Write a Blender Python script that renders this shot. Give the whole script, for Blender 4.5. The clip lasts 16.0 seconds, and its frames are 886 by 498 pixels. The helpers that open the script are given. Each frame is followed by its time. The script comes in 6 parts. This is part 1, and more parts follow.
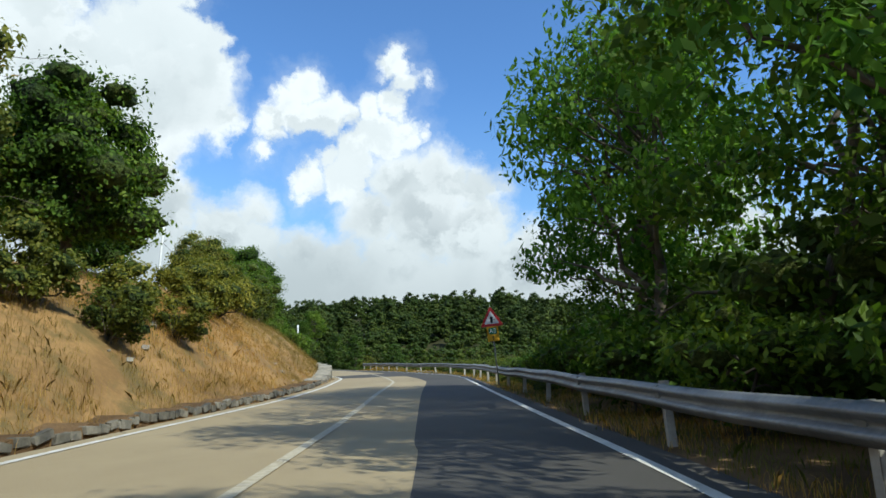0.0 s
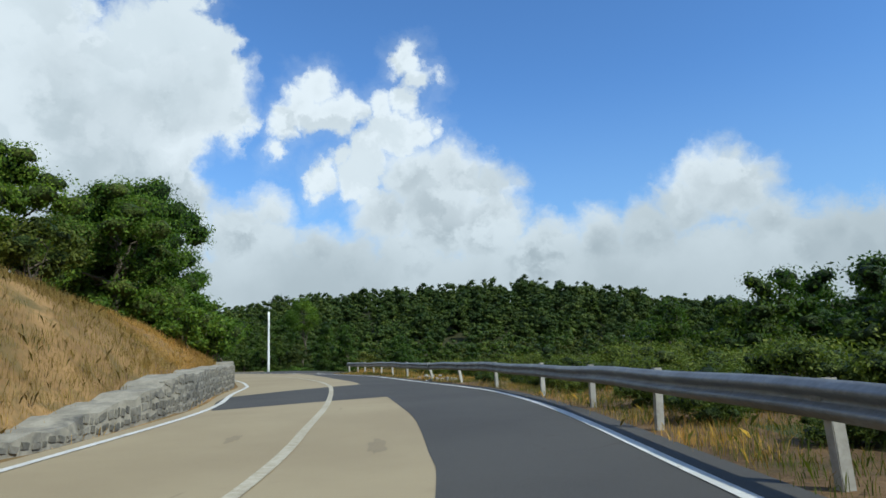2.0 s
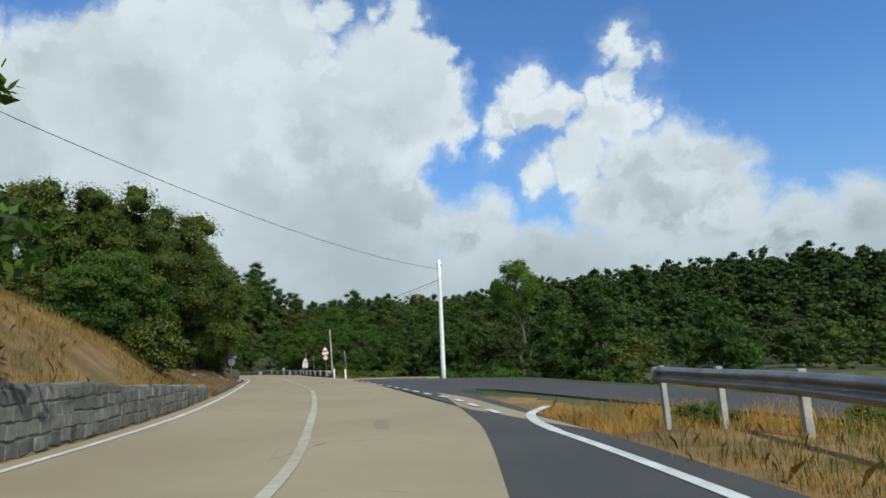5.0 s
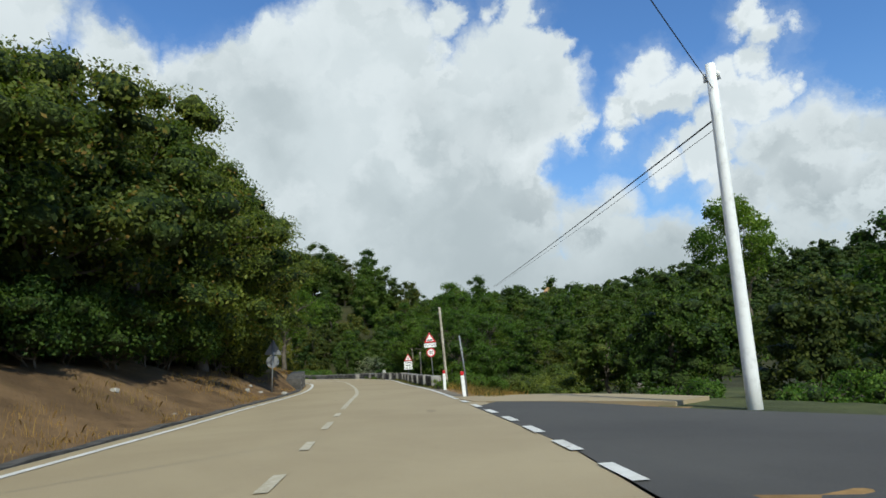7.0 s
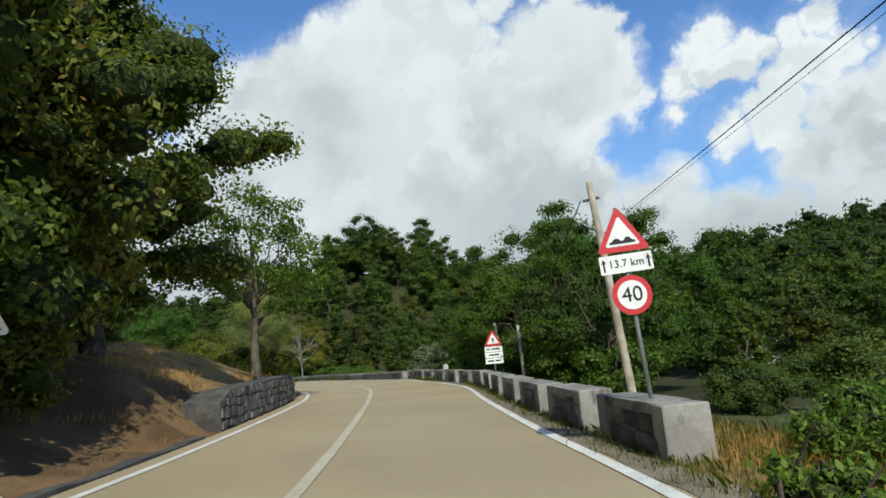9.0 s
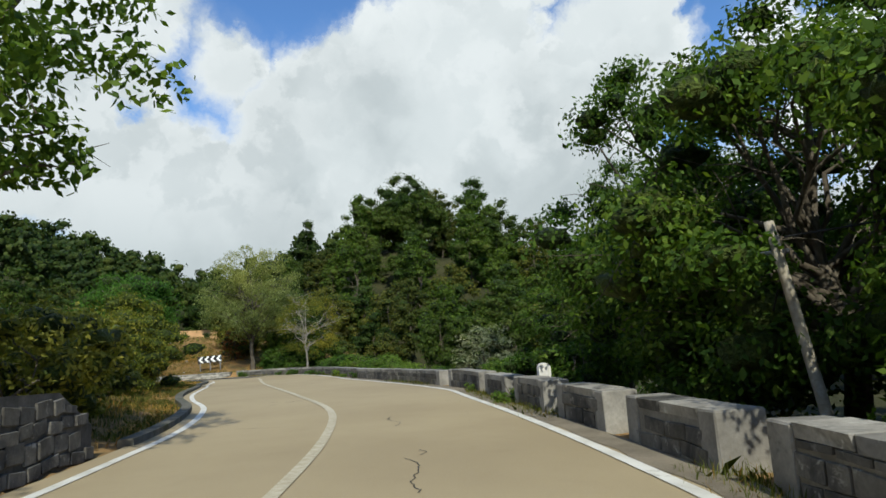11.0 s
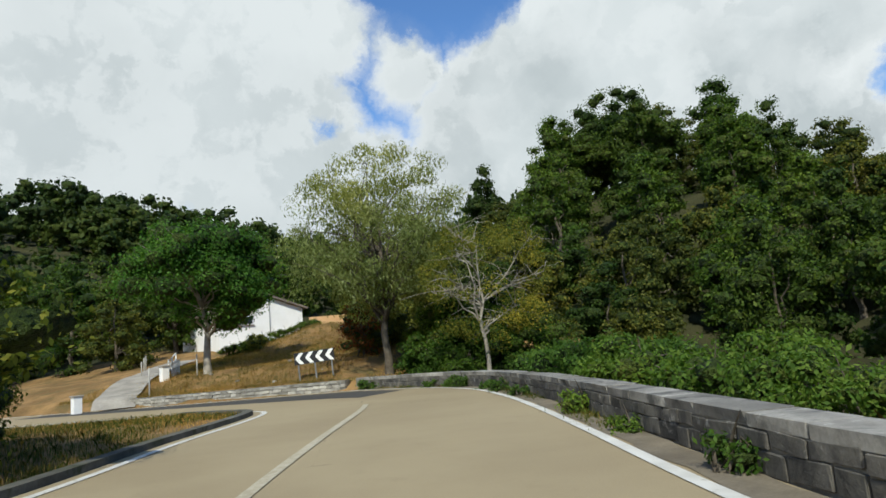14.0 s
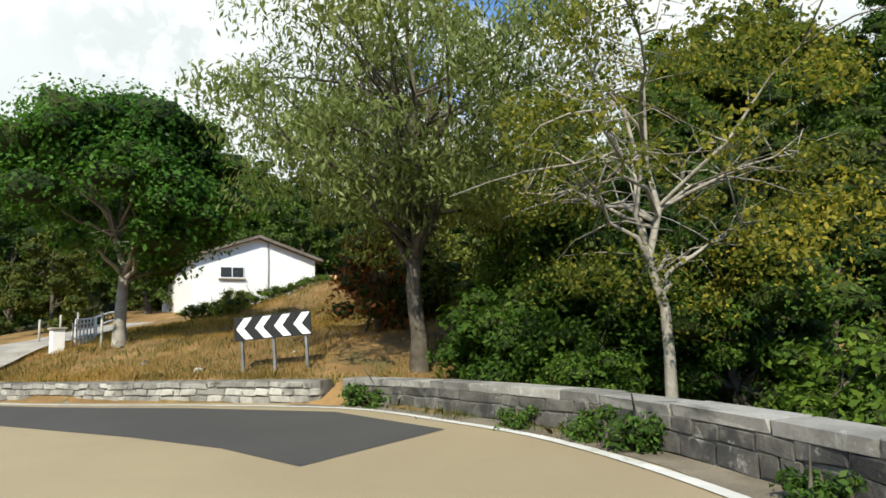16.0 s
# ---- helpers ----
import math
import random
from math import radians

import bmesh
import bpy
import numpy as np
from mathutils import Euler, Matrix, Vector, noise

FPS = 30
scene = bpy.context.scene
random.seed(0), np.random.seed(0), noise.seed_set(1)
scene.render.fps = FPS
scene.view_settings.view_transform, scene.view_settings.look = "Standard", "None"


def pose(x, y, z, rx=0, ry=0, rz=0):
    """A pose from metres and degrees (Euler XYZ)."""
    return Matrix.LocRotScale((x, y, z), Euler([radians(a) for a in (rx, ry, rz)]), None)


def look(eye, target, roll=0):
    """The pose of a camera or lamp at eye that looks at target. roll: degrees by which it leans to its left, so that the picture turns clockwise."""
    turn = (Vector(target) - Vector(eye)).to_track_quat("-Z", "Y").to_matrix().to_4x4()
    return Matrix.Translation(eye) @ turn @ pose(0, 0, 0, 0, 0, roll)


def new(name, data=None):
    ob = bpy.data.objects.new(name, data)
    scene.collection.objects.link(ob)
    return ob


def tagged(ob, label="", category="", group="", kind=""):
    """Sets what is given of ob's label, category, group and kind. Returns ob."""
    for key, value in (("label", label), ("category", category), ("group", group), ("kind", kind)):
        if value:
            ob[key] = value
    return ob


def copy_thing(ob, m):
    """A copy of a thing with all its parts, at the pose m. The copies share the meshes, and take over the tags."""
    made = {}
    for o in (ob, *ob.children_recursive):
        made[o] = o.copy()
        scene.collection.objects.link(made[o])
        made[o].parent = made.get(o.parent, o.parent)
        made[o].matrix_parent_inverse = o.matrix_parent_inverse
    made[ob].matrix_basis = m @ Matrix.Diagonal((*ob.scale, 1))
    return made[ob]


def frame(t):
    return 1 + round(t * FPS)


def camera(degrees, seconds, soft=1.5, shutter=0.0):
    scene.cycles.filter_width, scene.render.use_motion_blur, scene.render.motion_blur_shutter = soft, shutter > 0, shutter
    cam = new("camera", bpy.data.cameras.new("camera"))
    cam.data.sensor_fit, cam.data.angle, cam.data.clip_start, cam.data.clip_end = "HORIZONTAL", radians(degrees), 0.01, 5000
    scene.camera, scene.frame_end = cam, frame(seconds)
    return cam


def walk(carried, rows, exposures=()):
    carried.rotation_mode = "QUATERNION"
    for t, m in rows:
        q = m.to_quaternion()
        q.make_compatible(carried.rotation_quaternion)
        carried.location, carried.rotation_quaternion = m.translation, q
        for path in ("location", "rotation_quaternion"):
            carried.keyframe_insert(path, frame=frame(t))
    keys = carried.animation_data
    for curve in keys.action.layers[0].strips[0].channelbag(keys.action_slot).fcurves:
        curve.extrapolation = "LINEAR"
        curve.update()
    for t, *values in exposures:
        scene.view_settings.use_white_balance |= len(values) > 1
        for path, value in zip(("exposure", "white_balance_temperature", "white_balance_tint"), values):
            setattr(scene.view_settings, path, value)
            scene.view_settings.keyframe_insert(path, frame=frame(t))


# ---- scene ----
cam = camera(69.53, 16.0, soft=1.6)

PATH = [
    (0.0, 0.000, -0.000, 1.149, 99.76, 1.23, 0.00),
    (0.5, -0.113, 6.877, 1.138, 99.65, 2.05, 0.21),
    (1.0, -0.241, 13.765, 1.126, 99.67, 2.67, 0.46),
    (1.5, -0.441, 20.619, 1.125, 100.04, 2.71, 0.69),
    (2.0, -0.613, 27.392, 1.096, 99.45, 2.22, 1.51),
    (2.5, -1.050, 34.251, 1.072, 100.07, 0.93, 3.54),
    (3.0, -1.829, 41.134, 1.138, 101.26, 1.12, 6.32),
    (3.5, -2.966, 48.075, 1.147, 100.61, 1.08, 9.61),
    (4.0, -4.626, 54.690, 1.201, 101.26, 3.23, 13.43),
    (4.5, -6.618, 61.306, 1.191, 100.63, 2.01, 17.50),
    (5.0, -9.160, 67.689, 1.136, 99.72, 2.45, 21.56),
    (5.2, -10.270, 70.172, 1.122, 100.15, 2.86, 23.16),
    (5.5, -11.876, 73.826, 1.119, 100.15, 2.86, 25.40),
    (6.0, -14.771, 79.367, 1.107, 100.15, 2.84, 28.40),
    (6.5, -17.938, 84.475, 1.092, 100.15, 2.82, 30.76),
    (7.0, -21.379, 89.440, 1.080, 100.16, 2.81, 32.80),
    (7.3, -23.575, 92.472, 1.077, 100.16, 2.81, 34.00),
    (7.5, -25.043, 94.552, 1.061, 100.14, 3.47, 34.92),
    (8.0, -28.808, 99.664, 1.128, 100.53, 5.45, 36.86),
    (8.5, -32.626, 104.358, 1.159, 100.06, 5.10, 37.81),
    (8.7, -34.067, 106.191, 1.153, 99.62, 5.25, 38.23),
    (9.0, -36.203, 108.852, 1.155, 99.57, 5.14, 38.65),
    (9.5, -39.486, 112.937, 1.163, 99.33, 4.59, 39.05),
    (10.0, -42.616, 116.693, 1.175, 99.01, 3.88, 39.57),
    (10.5, -45.818, 120.248, 1.184, 98.76, 3.34, 40.76),
    (10.8, -47.867, 122.337, 1.186, 98.71, 3.23, 42.04),
    (11.0, -49.309, 123.753, 1.200, 98.77, 3.75, 42.83),
    (11.5, -52.820, 127.207, 1.115, 98.80, 5.87, 45.59),
    (12.0, -56.579, 130.189, 1.146, 99.01, 7.50, 48.72),
    (12.5, -60.003, 133.040, 1.222, 98.74, 7.38, 52.57),
    (13.0, -63.714, 135.375, 1.232, 99.37, 6.19, 55.99),
    (13.5, -67.300, 137.597, 1.175, 99.09, 4.79, 58.35),
    (14.0, -70.802, 139.555, 1.156, 99.15, 5.54, 59.79),
    (14.5, -74.316, 141.413, 1.131, 99.26, 4.54, 59.87),
    (15.0, -77.795, 143.342, 1.122, 98.25, 3.52, 59.99),
    (15.5, -80.848, 144.921, 1.053, 98.49, 2.79, 61.19),
    (16.0, -83.655, 146.041, 1.175, 97.60, 2.17, 64.03),
]
walk(cam, [(t, pose(*p)) for t, *p in PATH], [(0.0, 0.16, 6150, 4), (1.5, 0.0, 5900, 4), (2.5, -0.12, 5880, 4), (5.0, -0.17, 6000, 4), (8.0, -0.06, 6250, 5), (11.0, 0.0, 6350, 6), (12.5, -0.07, 6350, 6), (14.5, -0.04, 6350, 6), (16.0, 0.42, 6600, 7)])

# ---- sky, clouds and sun ----
SUN_EL, SUN_AZ = 43.0, -36.0          # degrees; azimuth counted from +x towards +y
SUN = Vector((math.cos(radians(SUN_EL)) * math.cos(radians(SUN_AZ)), math.cos(radians(SUN_EL)) * math.sin(radians(SUN_AZ)), math.sin(radians(SUN_EL))))


def heading(az, el):
    """A unit vector; azimuth counted from +y towards -x, as the road turns."""
    a, e = radians(az), radians(el)
    return (-math.sin(a) * math.cos(e), math.cos(a) * math.cos(e), math.sin(e))


class Nodes:
    """Short hand for a node tree."""

    def __init__(self, tree):
        self.t = tree

    def add(self, kind):
        return self.t.nodes.new(kind)

    def put(self, socket, v):
        if isinstance(v, bpy.types.NodeSocket):
            self.t.links.new(v, socket)
        else:
            socket.default_value = v

    def math(self, op, a, b=0.0, clamp=False):
        n = self.add("ShaderNodeMath")
        n.operation, n.use_clamp = op, clamp
        self.put(n.inputs[0], a), self.put(n.inputs[1], b)
        return n.outputs[0]

    def span(self, v, a, b, lo=0.0, hi=1.0, smooth=True):
        n = self.add("ShaderNodeMapRange")
        n.interpolation_type = "SMOOTHSTEP" if smooth else "LINEAR"
        for i, x in enumerate((v, a, b, lo, hi)):
            self.put(n.inputs[i], x)
        return n.outputs[0]

    def mix(self, f, a, b, mode="MIX"):
        n = self.add("ShaderNodeMix")
        n.data_type, n.blend_type = "RGBA", mode
        self.put(n.inputs[0], f), self.put(n.inputs[6], a), self.put(n.inputs[7], b)
        return n.outputs[2]

    def noise(self, vec, scale, detail=4.0, rough=0.55, distort=0.0):
        n = self.add("ShaderNodeTexNoise")
        self.put(n.inputs["Vector"], vec)
        n.inputs["Scale"].default_value, n.inputs["Detail"].default_value = scale, detail
        n.inputs["Roughness"].default_value, n.inputs["Distortion"].default_value = rough, distort
        return n.outputs["Fac"]


world = bpy.data.worlds.new("sky")
scene.world = world
world.use_nodes = True
wn = Nodes(world.node_tree)
world.node_tree.nodes.clear()
wout = wn.add("ShaderNodeOutputWorld")
wbg = wn.add("ShaderNodeBackground")
world.node_tree.links.new(wbg.outputs[0], wout.inputs[0])
wsky = wn.add("ShaderNodeTexSky")
wsky.sky_type, wsky.sun_disc = "NISHITA", False
wsky.sun_elevation = radians(SUN_EL)
wsky.sun_rotation = radians(90.0 - SUN_AZ)
wsky.altitude, wsky.air_density, wsky.dust_density, wsky.ozone_density = 700.0, 1.0, 0.6, 2.5
way = wn.add("ShaderNodeTexCoord").outputs["Generated"]
# cumulus heaps, wisps, soft banks and high veil (azimuth, elevation, radius in degrees), and the blue gaps between them
MASS = [
    (24.4, 26.3, 3.0), (21.4, 26.2, 1.8), (21.0, 23.8, 2.3), (19.9, 20.8, 1.7), (20.6, 18.6, 1.5), (23.5, 17.3, 2.3), (25.4, 21.8, 5.0), (29.7, 21.9, 4.2), (27.3, 15.9, 4.5), (36.9, 27.8, 2.8),
    (39.9, 27.3, 3.0), (43.4, 27.0, 3.2), (48.3, 26.9, 2.9), (51.0, 25.1, 3.1), (54.1, 23.4, 2.5), (55.5, 21.0, 2.2), (46.4, 18.8, 8.7), (36.0, 16.5, 8.9), (54.2, 14.6, 6.2), (31.0, 11.5, 6.5),
    (46.2, 9.1, 6.8),
]
PUFFS = [
    (12.8, 23.7, 1.5), (14.2, 21.8, 1.8), (15.6, 19.9, 1.3), (16.0, 17.8, 0.7), (10.6, 21.4, 1.7), (8.6, 21.4, 1.0), (12.5, 21.2, 1.4), (3.9, 25.9, 1.2), (3.2, 24.2, 0.8), (4.0, 22.7, 1.1),
    (1.3, 24.4, 0.4), (6.2, 22.1, 1.2), (3.2, 20.4, 1.4), (1.4, 20.1, 0.5), (5.5, 19.8, 2.1), (7.9, 18.2, 1.7), (8.6, 16.1, 1.9), (10.2, 17.7, 0.7), (11.9, 16.2, 1.2), (12.5, 14.8, 0.5),
    (7.4, 14.2, 1.1), (31.0, 30.0, 1.4), (31.6, 27.5, 0.6), (23.9, 30.0, 1.3), (26.7, 30.3, 0.6), (22.0, 29.4, 0.5), (57.8, 24.5, 1.1), (56.1, 26.9, 0.5),
]
BANKS_OF_CLOUD = [
    (3.7, 15.9, 2.5), (0.0, 15.6, 2.8), (-3.0, 15.1, 1.7), (-4.7, 15.0, 1.0), (1.3, 12.3, 3.6), (-3.0, 11.2, 3.2), (6.0, 12.4, 2.4), (19.2, 10.8, 2.6), (12.4, 9.4, 2.0), (9.3, 8.5, 2.2),
    (4.5, 8.8, 2.4), (24.8, 12.3, 3.6), (16.8, 12.8, 1.4), (-7.0, 7.9, 2.9), (-22.8, 13.8, 2.3), (-24.6, 12.2, 2.4), (-20.5, 11.6, 2.4), (-26.8, 9.6, 1.9), (-17.1, 9.8, 2.3), (-30.9, 8.2, 1.8),
    (-33.1, 7.2, 1.8), (-28.9, 7.1, 2.0), (-12.8, 9.4, 2.4), (-8.6, 9.0, 2.5),
]
VEIL = [
    (46.5, 24.8, 4.8), (50.7, 22.4, 5.4), (53.8, 18.8, 6.5), (38.7, 26.4, 6.5), (26.3, 23.7, 4.8), (32.2, 19.0, 6.1), (21.9, 22.4, 3.2), (43.1, 15.5, 7.5), (28.7, 11.4, 6.9), (66.3, 13.3, 7.1),
    (69.8, 28.4, 4.7), (74.8, 19.9, 8.7), (80.2, 25.1, 8.0), (61.2, 26.3, 1.9), (60.4, 24.5, 2.8), (17.4, 8.9, 3.7), (59.2, 11.3, 7.4), (84, 28, 12), (98, 26, 13), (104, 12, 13),
    (92, 14, 11),
]
GAPS = [
    (56.6, 30.2, 4.3), (60.9, 29.0, 1.3), (53.5, 28.7, 2.3), (52.2, 30.2, 2.8), (68.3, 20.7, 0.75), (20.4, 16.8, 1.9), (17.4, 22.7, 1.2),
]
warp = wn.add("ShaderNodeTexNoise")
wn.put(warp.inputs["Vector"], way)
warp.inputs["Scale"].default_value, warp.inputs["Detail"].default_value, warp.inputs["Roughness"].default_value = 15.0, 8.0, 0.64
shift = wn.add("ShaderNodeVectorMath")
shift.operation = "MULTIPLY_ADD"
world.node_tree.links.new(warp.outputs["Color"], shift.inputs[0])
shift.inputs[1].default_value, shift.inputs[2].default_value = (0.078,) * 3, (-0.039,) * 3


def moved(vec, other):
    n = wn.add("ShaderNodeVectorMath")
    n.operation = "ADD"
    wn.put(n.inputs[0], vec), wn.put(n.inputs[1], other)
    return n.outputs[0]


bent = moved(way, shift.outputs[0])


def heap_field(spots):
    """How far inside the heaps a direction lies, in radians."""
    total = None
    for az, el, r in spots:
        n = wn.add("ShaderNodeVectorMath")
        n.operation = "DISTANCE"
        wn.put(n.inputs[0], bent)
        n.inputs[1].default_value = heading(az, el)
        f = wn.math("SUBTRACT", 2 * math.sin(radians(r) / 2), n.outputs["Value"])
        total = f if total is None else wn.math("MAXIMUM", total, f)
    return total


def relief(scale, detail, step):
    """Billows lit from above and to the sun's side."""
    toward = (SUN.x * step * 0.6, SUN.y * step * 0.6, step)
    return wn.math("SUBTRACT", wn.noise(bent, scale, detail, 0.55), wn.noise(moved(bent, toward), scale, detail, 0.55))


fine = wn.math("SUBTRACT", wn.noise(bent, 26.0, 8.0, 0.62), 0.5)
broad = wn.noise(way, 3.2, 3.0, 0.5)
mass, puffs, banks, veil, gaps = (heap_field(k) for k in (MASS, PUFFS, BANKS_OF_CLOUD, VEIL, GAPS))
up = wn.add("ShaderNodeSeparateXYZ")
world.node_tree.links.new(way, up.inputs[0])
height = up.outputs["Z"]
crisp = wn.math("ADD", wn.math("MAXIMUM", mass, puffs), wn.math("MULTIPLY", fine, 0.030))
soft = wn.math("ADD", wn.math("MAXIMUM", banks, veil), wn.math("MULTIPLY", fine, 0.040))
cover = wn.math("MAXIMUM", wn.span(crisp, -0.013, 0.005), wn.span(soft, -0.030, 0.012))
# thin haze round the wisps, a bank along the skyline, and broken cloud behind the camera
cover = wn.math("MAXIMUM", cover, wn.math("MULTIPLY", wn.span(wn.math("ADD", puffs, wn.math("MULTIPLY", fine, 0.05)), -0.034, 0.0), 0.16))
cover = wn.math("MAXIMUM", cover, wn.span(wn.math("ADD", height, wn.math("MULTIPLY", fine, 0.09)), 0.196, 0.150))
front = wn.span(up.outputs["Y"], -0.35, -0.05)
cover = wn.math("MAXIMUM", cover, wn.math("MULTIPLY", wn.span(broad, 0.46, 0.58), wn.math("SUBTRACT", 0.8, wn.math("MULTIPLY", front, 0.8))))
hole = wn.span(wn.math("ADD", gaps, wn.math("MULTIPLY", fine, 0.05)), -0.014, 0.016)
cover = wn.math("MULTIPLY", cover, wn.math("SUBTRACT", 1.0, wn.math("MULTIPLY", hole, 0.92)))
# sunlit crowns and billows, soft grey within and under them
tone = wn.noise(bent, 5.0, 3.0, 0.5)
shaded = wn.mix(wn.span(tone, 0.34, 0.64), (0.66, 0.72, 0.745, 1), (0.90, 0.955, 0.975, 1))
shaded = wn.mix(wn.span(height, 0.20, 0.07, 0.0, 0.6), shaded, (0.58, 0.635, 0.66, 1))
shaded = wn.mix(wn.math("MULTIPLY", wn.span(banks, 0.0, 0.04), wn.span(relief(11.0, 4.0, 0.04), 0.10, -0.06)), shaded, (0.56, 0.62, 0.65, 1))
shaded = wn.mix(wn.span(up.outputs["X"], -0.78, -0.95, 0.0, 0.45), shaded, (0.66, 0.73, 0.76, 1))
billow = wn.span(wn.math("ADD", relief(8.0, 4.0, 0.05), wn.math("MULTIPLY", relief(24.0, 3.0, 0.02), 0.3)), -0.12, 0.13)
crown = wn.span(crisp, 0.100, 0.0)
lobes = wn.span(wn.noise(bent, 7.5, 5.0, 0.55), 0.42, 0.60)
sunlit = wn.math("MAXIMUM", wn.math("MULTIPLY", crown, wn.span(billow, 0.0, 0.7, 0.45, 1.0)), wn.math("MULTIPLY", wn.math("MULTIPLY", billow, lobes), 0.85))
sunlit = wn.math("MULTIPLY", sunlit, wn.span(height, 0.14, 0.27))
lit = wn.mix(wn.math("MULTIPLY", sunlit, wn.span(soft, 0.03, -0.03, 0.55, 1.0)), shaded, (1.12, 1.15, 1.16, 1))
blue = wn.mix(1.0, wsky.outputs[0], (0.146, 0.192, 0.238, 1), "MULTIPLY")
blue = wn.mix(wn.span(height, 0.42, 0.12, 0.0, 0.35), blue, (0.42, 0.62, 0.78, 1))
sky = wn.mix(cover, blue, lit)
wn.put(wbg.inputs[0], sky)
wbg.inputs[1].default_value = 0.80

sun = new("sun", bpy.data.lights.new("sun", "SUN"))
sun.data.energy, sun.data.angle, sun.data.color = 4.6, radians(0.6), (1.0, 0.96, 0.83)
sun.matrix_world = look(SUN * 50, (0, 0, 0))
scene.view_settings.exposure = 0.0

# ---- materials ----
def material(name, rough=0.8, metal=0.0, spec=0.3):
    m = bpy.data.materials.new(name)
    m.use_nodes = True
    n = Nodes(m.node_tree)
    b = m.node_tree.nodes["Principled BSDF"]
    b.inputs["Roughness"].default_value, b.inputs["Metallic"].default_value = rough, metal
    b.inputs["Specular IOR Level"].default_value = spec
    return m, n, b


def place(n):
    return n.add("ShaderNodeNewGeometry").outputs["Position"]


def own(n):
    return n.add("ShaderNodeTexCoord").outputs["Object"]


def bump(n, b, height, strength=0.4, dist=0.02):
    k = n.add("ShaderNodeBump")
    k.inputs["Strength"].default_value, k.inputs["Distance"].default_value = strength, dist
    n.put(k.inputs["Height"], height)
    n.put(b.inputs["Normal"], k.outputs[0])


def rgb(*c):
    return (*c, 1.0)


def surface(name, dark, light, coarse=0.7, fine=18.0, rough=0.85, metal=0.0, spec=0.25, stain=None, stain_at=(0.55, 0.72), stain_scale=0.35, relief=0.4, depth=0.01, local=False, vary=0.0, bloom=None):
    """Two scales of colour change, a stain with its own shape, and fine relief."""
    m, n, b = material(name, rough, metal, spec)
    p = own(n) if local else place(n)
    big = n.noise(p, coarse, 5.0, 0.6)
    small = n.noise(p, fine, 4.0, 0.65)
    c = n.mix(n.span(big, 0.3, 0.7), dark, light)
    c = n.mix(n.span(small, 0.25, 0.8, 0.0, 0.6), c, n.mix(0.5, c, dark, "MULTIPLY"))
    if stain:
        c = n.mix(n.span(n.noise(p, stain_scale, 6.0, 0.65, 0.6), *stain_at), c, stain)
    if bloom:
        c = n.mix(n.math("MULTIPLY", n.span(n.noise(p, 4.5, 6.0, 0.7, 0.4), 0.58, 0.68), 0.55), c, bloom)
    if vary:
        r = n.add("ShaderNodeObjectInfo").outputs["Random"]
        c = n.mix(1.0, c, n.mix(r, rgb(*(1 - vary,) * 3), rgb(*(1 + vary * 0.6,) * 3)), "MULTIPLY")
    n.put(b.inputs["Base Color"], c)
    if relief:
        bump(n, b, n.math("ADD", n.math("MULTIPLY", small, 0.6), big), relief, depth)
    return m


def asphalt(name, dark, light, patch, speck):
    m, n, b = material(name, 0.82, 0.0, 0.25)
    p = place(n)
    big = n.noise(p, 0.22, 5.0, 0.6, 0.3)
    mid = n.noise(p, 1.6, 5.0, 0.65)
    grit = n.noise(p, 55.0, 3.0, 0.7)
    c = n.mix(n.span(big, 0.32, 0.68), dark, light)
    c = n.mix(n.span(mid, 0.55, 0.8, 0.0, 0.35), c, patch)
    c = n.mix(n.span(grit, 0.35, 0.7, 0.0, 0.45), c, speck)
    v = n.add("ShaderNodeTexVoronoi")
    v.feature = "DISTANCE_TO_EDGE"
    n.put(v.inputs["Vector"], p)
    v.inputs["Scale"].default_value = 0.33
    crack = n.math("MULTIPLY", n.span(n.math("ADD", v.outputs["Distance"], n.math("MULTIPLY", n.math("SUBTRACT", mid, 0.5), 0.05)), 0.0, 0.006, 1.0, 0.0), n.span(big, 0.56, 0.64))
    c = n.mix(n.math("MULTIPLY", crack, 0.55), c, rgb(0.05, 0.04, 0.03))
    n.put(b.inputs["Base Color"], c)
    bump(n, b, n.math("ADD", grit, n.math("MULTIPLY", mid, 0.5)), 0.35, 0.006)
    return m


